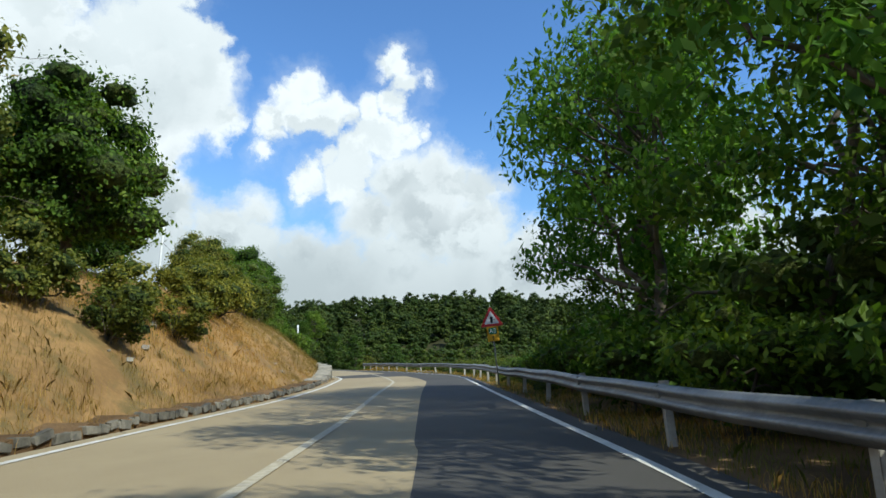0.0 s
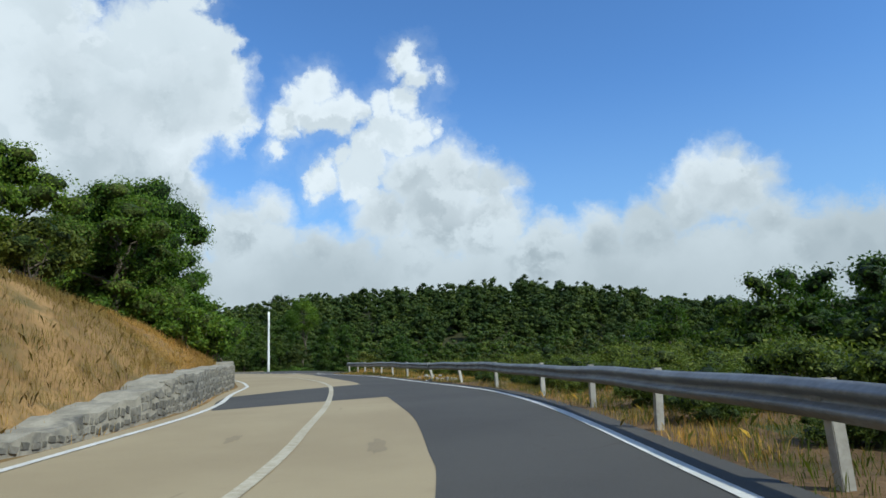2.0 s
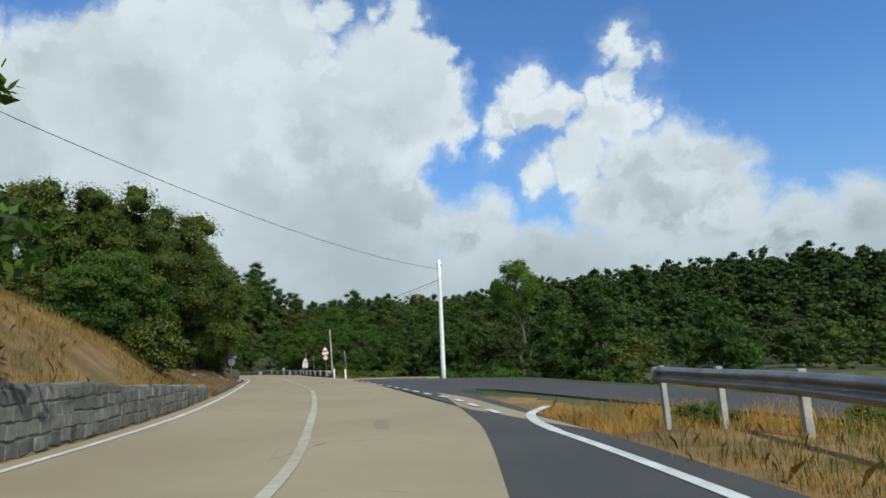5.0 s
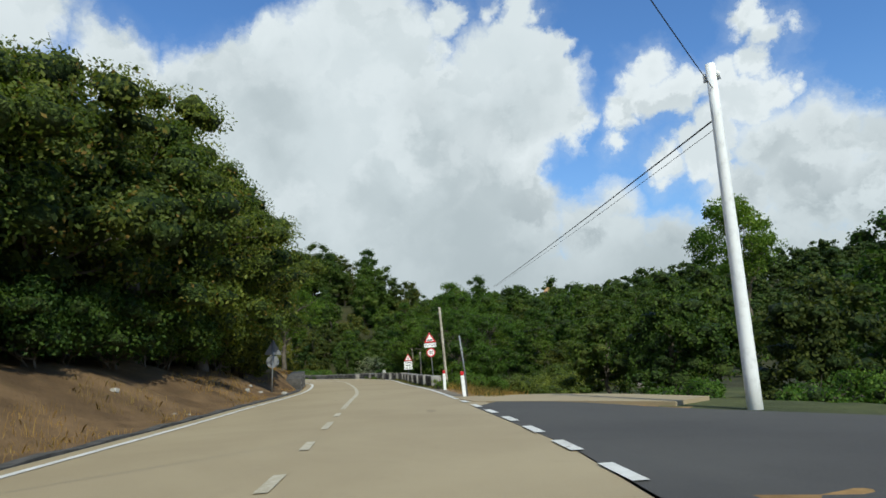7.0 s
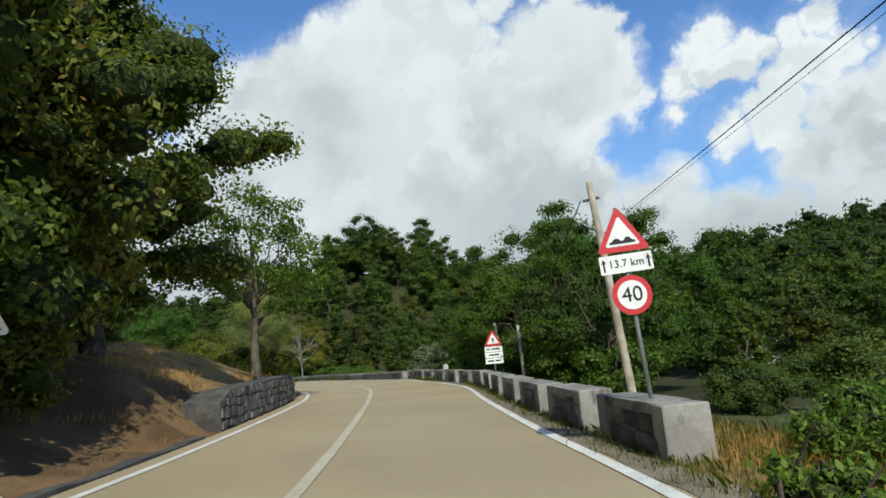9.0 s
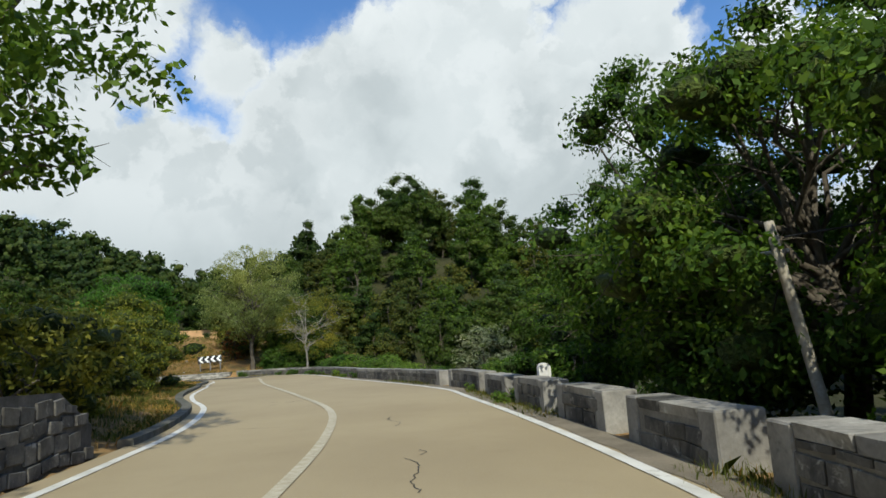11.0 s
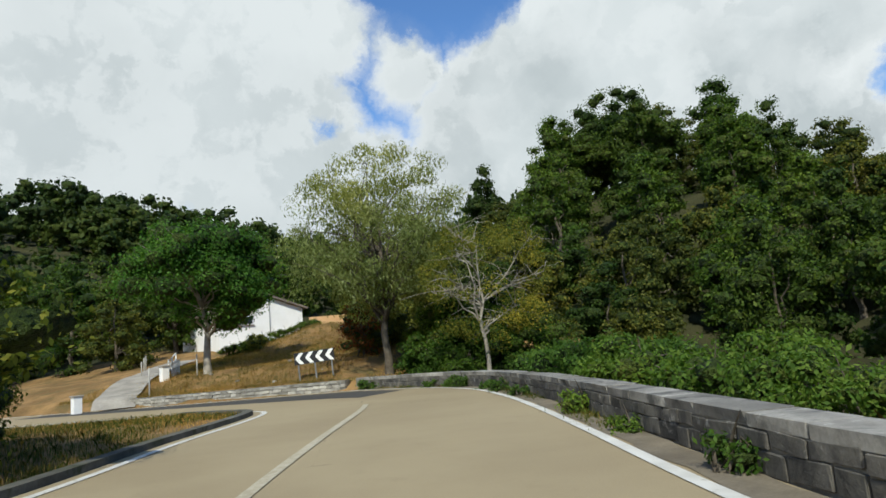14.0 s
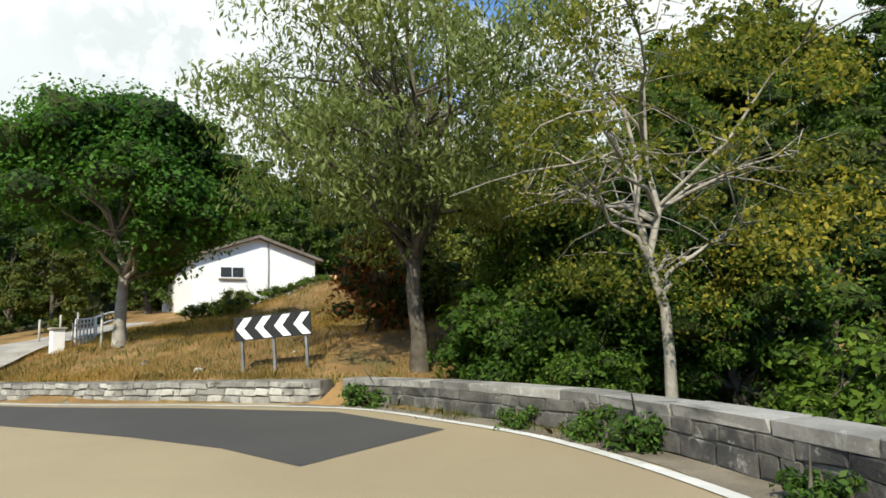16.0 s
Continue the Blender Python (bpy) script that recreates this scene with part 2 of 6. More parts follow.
def leafage(name, colours, back=0.35, dry=0.0, dry_colour=rgb(0.20, 0.13, 0.03)):
    """Leaves: every leaf has its own tint, with drifts of tone through the crown; light passes through them."""
    m, n, b = material(name, 0.6, 0.0, 0.14)
    isle = n.add("ShaderNodeNewGeometry").outputs["Random Per Island"]
    p = place(n)
    ramp = n.add("ShaderNodeValToRGB")
    n.put(ramp.inputs[0], n.math("ADD", n.math("MULTIPLY", isle, 0.55), n.math("MULTIPLY", n.noise(p, 0.45, 3.0), 0.5)))
    ramp.color_ramp.elements[0].color, ramp.color_ramp.elements[0].position = colours[0], 0.2
    ramp.color_ramp.elements[1].color, ramp.color_ramp.elements[1].position = colours[-1], 0.85
    for i, c in enumerate(colours[1:-1], 1):
        ramp.color_ramp.elements.new(0.2 + 0.65 * i / (len(colours) - 1)).color = c
    c = ramp.outputs[0]
    tone = n.add("ShaderNodeObjectInfo").outputs["Random"]
    c = n.mix(1.0, c, n.mix(tone, rgb(0.8, 0.84, 0.8), rgb(1.2, 1.14, 1.05)), "MULTIPLY")
    drift = n.span(n.noise(p, 0.11, 2.0), 0.36, 0.64)
    c = n.mix(1.0, c, n.mix(drift, rgb(0.72, 0.80, 0.80), rgb(1.34, 1.22, 1.05)), "MULTIPLY")
    if dry:
        c = n.mix(n.span(n.math("ADD", isle, n.math("MULTIPLY", n.noise(p, 0.8), 0.6)), 1.3 - dry, 1.36 - dry), c, dry_colour)
    n.put(b.inputs["Base Color"], c)
    t = n.add("ShaderNodeBsdfTranslucent")
    n.put(t.inputs[0], n.mix(1.0, c, rgb(1.5, 1.6, 0.7), "MULTIPLY"))
    x = n.add("ShaderNodeMixShader")
    x.inputs[0].default_value = back
    out = m.node_tree.nodes["Material Output"]
    m.node_tree.links.new(b.outputs[0], x.inputs[1]), m.node_tree.links.new(t.outputs[0], x.inputs[2])
    m.node_tree.links.new(x.outputs[0], out.inputs[0])
    return m


def plain(name, colour, rough=0.5, metal=0.0, spec=0.4, wear=0.12):
    m, n, b = material(name, rough, metal, spec)
    p = own(n)
    dirt = n.noise(p, 6.0, 5.0, 0.65)
    c = n.mix(n.span(dirt, 0.45, 0.8, 0.0, 1.0), colour, rgb(*(v * (1 - wear * 2) + 0.02 * wear for v in colour[:3])))
    n.put(b.inputs["Base Color"], c)
    n.put(b.inputs["Roughness"], n.span(dirt, 0.2, 0.8, rough, min(1.0, rough + 0.2)))
    return m


M = {}
M["old"] = asphalt("sunbleached_asphalt", rgb(0.278, 0.216, 0.126), rgb(0.345, 0.275, 0.163), rgb(0.215, 0.165, 0.096), rgb(0.39, 0.318, 0.196))
M["fresh"] = asphalt("grey_asphalt", rgb(0.053, 0.049, 0.044), rgb(0.073, 0.068, 0.060), rgb(0.043, 0.041, 0.037), rgb(0.100, 0.094, 0.084))
M["stain"] = asphalt("stained_asphalt", rgb(0.225, 0.175, 0.106), rgb(0.275, 0.217, 0.132), rgb(0.18, 0.14, 0.084), rgb(0.32, 0.26, 0.163))
M["verge"] = surface("gravel_shoulder", rgb(0.15, 0.125, 0.09), rgb(0.26, 0.22, 0.16), 1.5, 40, 0.95, relief=0.7, depth=0.02)


def paint_mat():
    m, n, b = material("worn_road_paint", 0.6, 0.0, 0.3)
    p = place(n)
    worn = n.span(n.math("ADD", n.noise(p, 7.0, 6.0, 0.7), n.math("MULTIPLY", n.noise(p, 0.8, 3.0), 0.35)), 0.74, 0.92)
    c = n.mix(n.span(n.noise(p, 2.0), 0.3, 0.7), rgb(0.54, 0.52, 0.46), rgb(0.68, 0.66, 0.60))
    n.put(b.inputs["Base Color"], n.mix(worn, c, rgb(0.26, 0.22, 0.16)))
    bump(n, b, n.noise(p, 60.0), 0.2, 0.004)
    return m


def faded_mat():
    m, n, b = material("faded_centre_paint", 0.7, 0.0, 0.25)
    p = place(n)
    worn = n.span(n.math("ADD", n.noise(p, 9.0, 6.0, 0.7), n.math("MULTIPLY", n.noise(p, 0.5, 3.0), 0.5)), 0.55, 0.95, 0.1, 0.9)
    n.put(b.inputs["Base Color"], n.mix(worn, rgb(0.53, 0.48, 0.36), rgb(0.34, 0.285, 0.19)))
    return m


M["paint"], M["faded"] = paint_mat(), faded_mat()
M["straw"] = surface("dry_grass_ground", rgb(0.185, 0.108, 0.040), rgb(0.37, 0.225, 0.088), 0.5, 9, 0.95, stain=rgb(0.135, 0.098, 0.036), stain_at=(0.46, 0.68), stain_scale=0.9, relief=0.8, depth=0.06)
M["soil"] = surface("brown_leaf_litter", rgb(0.105, 0.063, 0.028), rgb(0.225, 0.138, 0.064), 0.6, 14, 0.95, stain=rgb(0.06, 0.055, 0.022), stain_at=(0.58, 0.75), relief=0.9, depth=0.08)
M["meadow"] = surface("rough_meadow", rgb(0.045, 0.055, 0.018), rgb(0.11, 0.115, 0.04), 0.25, 5, 0.95, stain=rgb(0.20, 0.15, 0.065), stain_at=(0.56, 0.74), stain_scale=0.12, relief=0.9, depth=0.15)
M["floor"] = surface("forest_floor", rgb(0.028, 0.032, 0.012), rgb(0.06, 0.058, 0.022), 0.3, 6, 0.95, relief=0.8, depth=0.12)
M["bark"] = surface("grey_brown_bark", rgb(0.075, 0.06, 0.042), rgb(0.17, 0.145, 0.11), 3.0, 24, 0.95, relief=0.9, depth=0.03, local=True)
M["pale_bark"] = surface("pale_grey_bark", rgb(0.24, 0.21, 0.165), rgb(0.42, 0.385, 0.32), 3.0, 26, 0.9, relief=0.8, depth=0.02, local=True, stain=rgb(0.13, 0.11, 0.08), stain_scale=1.8)
M["oak"] = leafage("oak_leaves", [rgb(0.028, 0.060, 0.009), rgb(0.064, 0.123, 0.018), rgb(0.136, 0.202, 0.031)])
M["acacia"] = leafage("fresh_green_leaves", [rgb(0.033, 0.086, 0.014), rgb(0.071, 0.164, 0.024), rgb(0.135, 0.247, 0.045)], 0.42)
M["olive"] = leafage("olive_green_leaves", [rgb(0.061, 0.077, 0.017), rgb(0.130, 0.155, 0.034), rgb(0.215, 0.223, 0.055)], 0.35, dry=0.10)
M["willow"] = leafage("yellow_green_willow_leaves", [rgb(0.124, 0.146, 0.036), rgb(0.234, 0.254, 0.078), rgb(0.429, 0.429, 0.195)], 0.4)
M["yellowing"] = leafage("yellowing_leaves", [rgb(0.075, 0.093, 0.018), rgb(0.158, 0.164, 0.026), rgb(0.329, 0.269, 0.041)], 0.4)
M["silver"] = leafage("pale_silver_leaves", [rgb(0.14, 0.16, 0.10), rgb(0.22, 0.24, 0.16), rgb(0.34, 0.35, 0.26)], 0.3)
M["bramble"] = leafage("bright_bramble_leaves", [rgb(0.038, 0.080, 0.013), rgb(0.078, 0.148, 0.025), rgb(0.150, 0.222, 0.044)], 0.4)
M["scrub"] = leafage("olive_scrub_leaves", [rgb(0.052, 0.078, 0.015), rgb(0.105, 0.142, 0.027), rgb(0.180, 0.205, 0.050)], 0.3)
M["broom"] = leafage("yellow_green_broom", [rgb(0.060, 0.072, 0.014), rgb(0.125, 0.140, 0.026), rgb(0.205, 0.205, 0.045)], 0.35)
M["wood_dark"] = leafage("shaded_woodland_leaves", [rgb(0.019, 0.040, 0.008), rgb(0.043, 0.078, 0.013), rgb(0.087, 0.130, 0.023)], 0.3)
M["wood_fresh"] = leafage("fresh_woodland_leaves", [rgb(0.026, 0.056, 0.009), rgb(0.055, 0.104, 0.015), rgb(0.104, 0.158, 0.027)], 0.35)
M["wood_olive"] = leafage("olive_woodland_leaves", [rgb(0.036, 0.048, 0.009), rgb(0.077, 0.090, 0.017), rgb(0.127, 0.130, 0.029)], 0.3)
M["rust"] = leafage("rust_red_leaves", [rgb(0.09, 0.032, 0.014), rgb(0.15, 0.055, 0.022), rgb(0.20, 0.10, 0.04)], 0.35)
M["distant"] = leafage("distant_leaves", [rgb(0.015, 0.032, 0.008), rgb(0.030, 0.055, 0.012), rgb(0.060, 0.085, 0.019)], 0.25)
M["blade"] = leafage("dry_grass_blades", [rgb(0.24, 0.138, 0.046), rgb(0.40, 0.245, 0.09), rgb(0.55, 0.38, 0.165)], 0.5)
M["green_blade"] = leafage("green_grass_blades", [rgb(0.045, 0.062, 0.014), rgb(0.09, 0.115, 0.026), rgb(0.17, 0.17, 0.05)], 0.35, dry=0.2)
M["stone"] = surface("grey_wall_stone", rgb(0.115, 0.108, 0.088), rgb(0.235, 0.215, 0.172), 2.6, 26, 0.92, stain=rgb(0.07, 0.068, 0.062), stain_at=(0.55, 0.7), stain_scale=1.5, relief=0.7, depth=0.02, vary=0.35)
M["mortar"] = surface("pale_mortar", rgb(0.25, 0.228, 0.178), rgb(0.39, 0.355, 0.278), 3.0, 30, 0.95, stain=rgb(0.10, 0.095, 0.085), stain_at=(0.5, 0.68), stain_scale=0.9, relief=0.6, depth=0.015)
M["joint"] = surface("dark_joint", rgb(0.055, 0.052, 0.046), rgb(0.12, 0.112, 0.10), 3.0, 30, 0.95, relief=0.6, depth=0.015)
# lichened stone, darkened further to carry the shade on the road faces
M["lichen_shaded"] = surface("shaded_lichened_block", rgb(0.090, 0.083, 0.072), rgb(0.205, 0.190, 0.162), 2.2, 24, 0.92, stain=rgb(0.055, 0.053, 0.05), stain_at=(0.46, 0.62), stain_scale=1.5, relief=0.7, depth=0.02, vary=0.35, bloom=rgb(0.46, 0.44, 0.39))
M["coping"] = surface("pale_coping", rgb(0.22, 0.205, 0.18), rgb(0.36, 0.34, 0.30), 1.6, 24, 0.9, stain=rgb(0.085, 0.082, 0.074), stain_at=(0.50, 0.68), stain_scale=1.4, relief=0.6, depth=0.014, vary=0.4, bloom=rgb(0.50, 0.48, 0.43))
M["concrete"] = surface("weathered_concrete", rgb(0.28, 0.255, 0.22), rgb(0.42, 0.385, 0.33), 1.2, 22, 0.9, stain=rgb(0.13, 0.12, 0.10), relief=0.4, depth=0.01)
M["zinc"] = surface("galvanised_steel", rgb(0.20, 0.205, 0.205), rgb(0.34, 0.345, 0.34), 1.5, 18, 0.52, metal=0.55, spec=0.4, stain=rgb(0.10, 0.085, 0.07), stain_at=(0.62, 0.8), stain_scale=1.2, relief=0.15, depth=0.004)
M["post"] = surface("weathered_post_steel", rgb(0.34, 0.325, 0.29), rgb(0.50, 0.48, 0.43), 2.0, 20, 0.75, metal=0.1, stain=rgb(0.20, 0.13, 0.08), stain_at=(0.62, 0.8), relief=0.2, depth=0.004)
M["white"] = plain("white_paint", rgb(0.78, 0.78, 0.75), 0.55)
M["wall_white"] = surface("white_render", rgb(0.80, 0.79, 0.76), rgb(0.88, 0.87, 0.85), 0.8, 12, 0.9, relief=0.2, depth=0.006)
M["wall_ochre"] = surface("ochre_render", rgb(0.55, 0.34, 0.17), rgb(0.66, 0.42, 0.22), 0.8, 12, 0.9, relief=0.2, depth=0.006)
M["roof"] = surface("brown_roof_sheet", rgb(0.14, 0.11, 0.09), rgb(0.24, 0.20, 0.165), 1.0, 14, 0.85, relief=0.4, depth=0.02)
M["red"] = plain("sign_red", rgb(0.52, 0.03, 0.035), 0.4)
M["black"] = plain("sign_black", rgb(0.016, 0.016, 0.017), 0.5)
M["yellow"] = plain("sign_yellow", rgb(0.70, 0.36, 0.012), 0.4)
M["green"] = plain("sign_green", rgb(0.012, 0.16, 0.085), 0.4)
M["signback"] = plain("grey_sign_back", rgb(0.20, 0.205, 0.21), 0.6, 0.3)
M["reflector"] = plain("red_reflector", rgb(0.55, 0.015, 0.02), 0.35)
M["wood"] = surface("weathered_wood", rgb(0.28, 0.245, 0.185), rgb(0.48, 0.43, 0.35), 4.0, 30, 0.9, relief=0.6, depth=0.01, local=True)
M["cable"] = plain("black_cable", rgb(0.02, 0.02, 0.022), 0.6)
M["window"] = plain("dark_window_pane", rgb(0.03, 0.035, 0.04), 0.12, 0.0, 0.6)
M["marble"] = surface("white_milestone", rgb(0.60, 0.585, 0.55), rgb(0.74, 0.73, 0.69), 3.0, 20, 0.8, relief=0.2, depth=0.005)


# fills the clumps; the crown's inner shade is put into its colour
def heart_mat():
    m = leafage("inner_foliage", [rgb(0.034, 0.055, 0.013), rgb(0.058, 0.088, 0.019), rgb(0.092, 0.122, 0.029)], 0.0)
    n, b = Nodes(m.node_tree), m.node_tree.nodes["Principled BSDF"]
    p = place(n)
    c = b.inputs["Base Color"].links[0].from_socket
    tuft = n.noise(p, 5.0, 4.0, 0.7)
    # darkened tufts imitate shaded gaps between the leaves
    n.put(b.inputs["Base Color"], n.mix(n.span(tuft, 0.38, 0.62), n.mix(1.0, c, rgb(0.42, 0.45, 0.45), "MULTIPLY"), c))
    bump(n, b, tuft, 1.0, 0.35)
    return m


M["heart"] = heart_mat()
M["pier"] = surface("pale_end_stone", rgb(0.22, 0.205, 0.18), rgb(0.36, 0.34, 0.30), 2.0, 24, 0.9, stain=rgb(0.10, 0.095, 0.085), stain_at=(0.56, 0.7), stain_scale=1.6, relief=0.5, depth=0.015, vary=0.2)

M["rubble"] = surface("pale_rubble", rgb(0.26, 0.245, 0.21), rgb(0.46, 0.435, 0.38), 2.4, 26, 0.92, stain=rgb(0.10, 0.095, 0.085), stain_at=(0.56, 0.72), stain_scale=1.8, relief=0.7, depth=0.02, vary=0.4)
M["weathered_mortar"] = surface("weathered_mortar", rgb(0.15, 0.14, 0.12), rgb(0.28, 0.26, 0.22), 3.0, 30, 0.95, stain=rgb(0.06, 0.057, 0.052), stain_at=(0.5, 0.68), stain_scale=1.0, relief=0.6, depth=0.015)
M["kerb"] = surface("mossy_dark_kerb", rgb(0.085, 0.082, 0.066), rgb(0.18, 0.17, 0.14), 1.2, 22, 0.92, stain=rgb(0.05, 0.055, 0.03), stain_at=(0.5, 0.65), stain_scale=1.2, relief=0.6, depth=0.015)
M["hazel"] = leafage("yellow_green_hazel_leaves", [rgb(0.054, 0.079, 0.016), rgb(0.118, 0.146, 0.024), rgb(0.246, 0.234, 0.041)], 0.4)
M["wood_edge"] = leafage("sunlit_oak_leaves", [rgb(0.046, 0.070, 0.014), rgb(0.098, 0.132, 0.026), rgb(0.180, 0.206, 0.044)], 0.4, dry=0.06)

# ---- mesh helpers ----
def mesh_of(name, verts, faces, mat, smooth=False):
    """A mesh from vertex rows and faces (rows of equal length, or a list of lists)."""
    me = bpy.data.meshes.new(name)
    v = np.asarray(verts, dtype=np.float32).reshape(-1, 3)
    if isinstance(faces, np.ndarray):
        n, k = faces.shape
        me.vertices.add(len(v)), me.loops.add(n * k), me.polygons.add(n)
        me.vertices.foreach_set("co", v.ravel())
        me.loops.foreach_set("vertex_index", faces.ravel().astype(np.int32))
        me.polygons.foreach_set("loop_start", np.arange(0, n * k, k, dtype=np.int32))
        me.update(calc_edges=True)
    else:
        me.from_pydata(v.tolist(), [], faces)
    if smooth:
        me.polygons.foreach_set("use_smooth", np.ones(len(me.polygons), dtype=bool))
    for m in (mat if isinstance(mat, (list, tuple)) else [mat]):
        me.materials.append(m)
    return me


def part(name, bm, mat, parent=None, label="", smooth=False):
    """Links a bmesh, or a ready mesh, as one object under a thing."""
    if isinstance(bm, bmesh.types.BMesh):
        me = bpy.data.meshes.new(name)
        bm.to_mesh(me)
        bm.free()
        me.materials.append(mat)
        if smooth:
            me.polygons.foreach_set("use_smooth", np.ones(len(me.polygons), dtype=bool))
    else:
        me = bm
    ob = new(name, me)
    ob.parent = parent
    return tagged(ob, label)


def box_bm(sx, sy, sz, at=(0, 0, 0), bevel=0.0, bm=None):
    bm = bm or bmesh.new()
    r = bmesh.ops.create_cube(bm, size=1.0, matrix=Matrix.Translation(at) @ Matrix.Diagonal((sx, sy, sz, 1)))
    if bevel:
        es = list({e for v in r["verts"] for e in v.link_edges})
        bmesh.ops.bevel(bm, geom=es, offset=bevel, segments=2, affect="EDGES", profile=0.5)
    return bm


def tube_arrays(pts, radii, sides=7):
    """Rings round a bent line: vertices and quads."""
    pts = np.asarray(pts, float)
    d = np.gradient(pts, axis=0)
    d /= np.linalg.norm(d, axis=1)[:, None] + 1e-9
    ref = np.where(np.abs(d[:, 2:3]) > 0.9, np.array([[1.0, 0, 0]]), np.array([[0, 0, 1.0]]))
    a = np.cross(d, ref)
    a /= np.linalg.norm(a, axis=1)[:, None]
    b = np.cross(d, a)
    ang = np.linspace(0, 2 * np.pi, sides, endpoint=False)
    v = pts[:, None] + np.asarray(radii)[:, None, None] * (np.cos(ang)[None, :, None] * a[:, None] + np.sin(ang)[None, :, None] * b[:, None])
    n = len(pts)
    i = np.arange(n - 1)[:, None] * sides
    j = np.arange(sides)[None]
    k = (j + 1) % sides
    f = np.stack([i + j, i + k, i + sides + k, i + sides + j], -1).reshape(-1, 4)
    return v.reshape(-1, 3), f


def joined(pieces):
    vs, fs, o = [], [], 0
    for v, f in pieces:
        vs.append(v), fs.append(f + o)
        o += len(v)
    return np.concatenate(vs), np.concatenate(fs)


def tube(name, pts, radii, mat, parent=None, sides=8, label="", smooth=True):
    v, f = tube_arrays(pts, radii, sides)
    faces = f.tolist() + [list(range(sides))[::-1], list(range(len(v) - sides, len(v)))]
    return part(name, mesh_of(name, v, faces, mat, smooth), None, parent, label)


def prism_bm(outline, depth, bevel=0.0):
    """A flat plate in the xz plane, facing -y, of some depth."""
    bm = bmesh.new()
    vs = [bm.verts.new((x, 0, z)) for x, z in outline]
    f = bm.faces.new(vs)
    r = bmesh.ops.extrude_face_region(bm, geom=[f])
    bmesh.ops.translate(bm, verts=[g for g in r["geom"] if isinstance(g, bmesh.types.BMVert)], vec=(0, depth, 0))
    bmesh.ops.recalc_face_normals(bm, faces=bm.faces)
    return bm


def spline(pts, step=0.5):
    """A smooth line through points, sampled at even steps."""
    p = np.asarray(pts, float)
    p = np.concatenate([2 * p[:1] - p[1:2], p, 2 * p[-1:] - p[-2:-1]])
    out = []
    for i in range(1, len(p) - 2):
        n = max(2, int(np.linalg.norm(p[i + 1] - p[i]) / (step * 0.4)))
        t = np.linspace(0, 1, n, endpoint=False)[:, None]
        out.append(0.5 * (2 * p[i] + (p[i + 1] - p[i - 1]) * t + (2 * p[i - 1] - 5 * p[i] + 4 * p[i + 1] - p[i + 2]) * t ** 2 + (3 * p[i] - p[i - 1] - 3 * p[i + 1] + p[i + 2]) * t ** 3))
    q = np.concatenate(out + [p[-2:-1]])
    s = np.concatenate([[0], np.cumsum(np.linalg.norm(np.diff(q, axis=0), axis=1))])
    u = np.arange(0, s[-1], step)
    return np.stack([np.interp(u, s, q[:, k]) for k in range(q.shape[1])], 1)


def offset(line, d):
    """The line moved d metres to its left."""
    t = np.gradient(line, axis=0)
    t /= np.linalg.norm(t, axis=1)[:, None]
    return line + d * np.stack([-t[:, 1], t[:, 0]], 1)


def nearest(points, line):
    """Distance to a line, and the index of its nearest sample."""
    dist, idx = np.empty(len(points)), np.empty(len(points), int)
    for a in range(0, len(points), 4000):
        d = ((points[a:a + 4000, None] - line[None]) ** 2).sum(-1)
        idx[a:a + 4000] = d.argmin(1)
        dist[a:a + 4000] = np.sqrt(d.min(1))
    return dist, idx


def smooth(x, a, b):
    t = np.clip((x - a) / (b - a), 0, 1)
    return t * t * (3 - 2 * t)


def ribbon(name, line, width, z, mat, parent=None):
    a, b = offset(line, width / 2), offset(line, -width / 2)
    n = len(line)
    v = np.concatenate([np.c_[a, np.full(n, z)], np.c_[b, np.full(n, z)]])
    i = np.arange(n - 1)
    f = np.stack([i, n + i, n + i + 1, i + 1], 1)
    return part(name, mesh_of(name, v, f, mat), None, parent)


def flat(name, outline, z, mat, parent=None):
    """A level sheet with a bent outline."""
    bm = bmesh.new()
    f = bm.faces.new([bm.verts.new((x, y, z)) for x, y in outline])
    if f.calc_center_median().z is not None and f.normal.z < 0:
        f.normal_flip()
    bm.normal_update()
    if f.normal.z < 0:
        f.normal_flip()
    bmesh.ops.triangulate(bm, faces=[f])
    return part(name, bm, mat, parent)

# ---- the road and the lie of the land ----
LEFT = spline([(-5.7, -45), (-5.6, -15), (-5.4, 8), (-5.1, 16), (-5.0, 21), (-5.3, 28.5), (-5.95, 36), (-6.5, 41.3), (-7.3, 45.3), (-8.8, 50.5), (-10.3, 56.6), (-11.4, 59.8), (-13.0, 64),
               (-15.2, 69), (-17.4, 73.6), (-20.5, 79.2), (-25.0, 86.0), (-32.0, 95.8), (-35.0, 99.9), (-37.5, 103.2), (-41.4, 108.6), (-45.0, 113.2), (-50.0, 118.8), (-55.2, 124.2), (-58.3, 127.0),
               (-61.6, 129.6), (-66.0, 132.2), (-70.3, 134.0), (-73.8, 135.7), (-77.2, 137.7), (-80.3, 139.6), (-83.3, 141.2), (-86.0, 142.9), (-87.7, 143.85), (-89.0, 144.25), (-90.2, 143.95),
               (-92.2, 143.0), (-95.5, 140.6), (-100, 137), (-106, 132.5), (-118, 125), (-140, 114)])
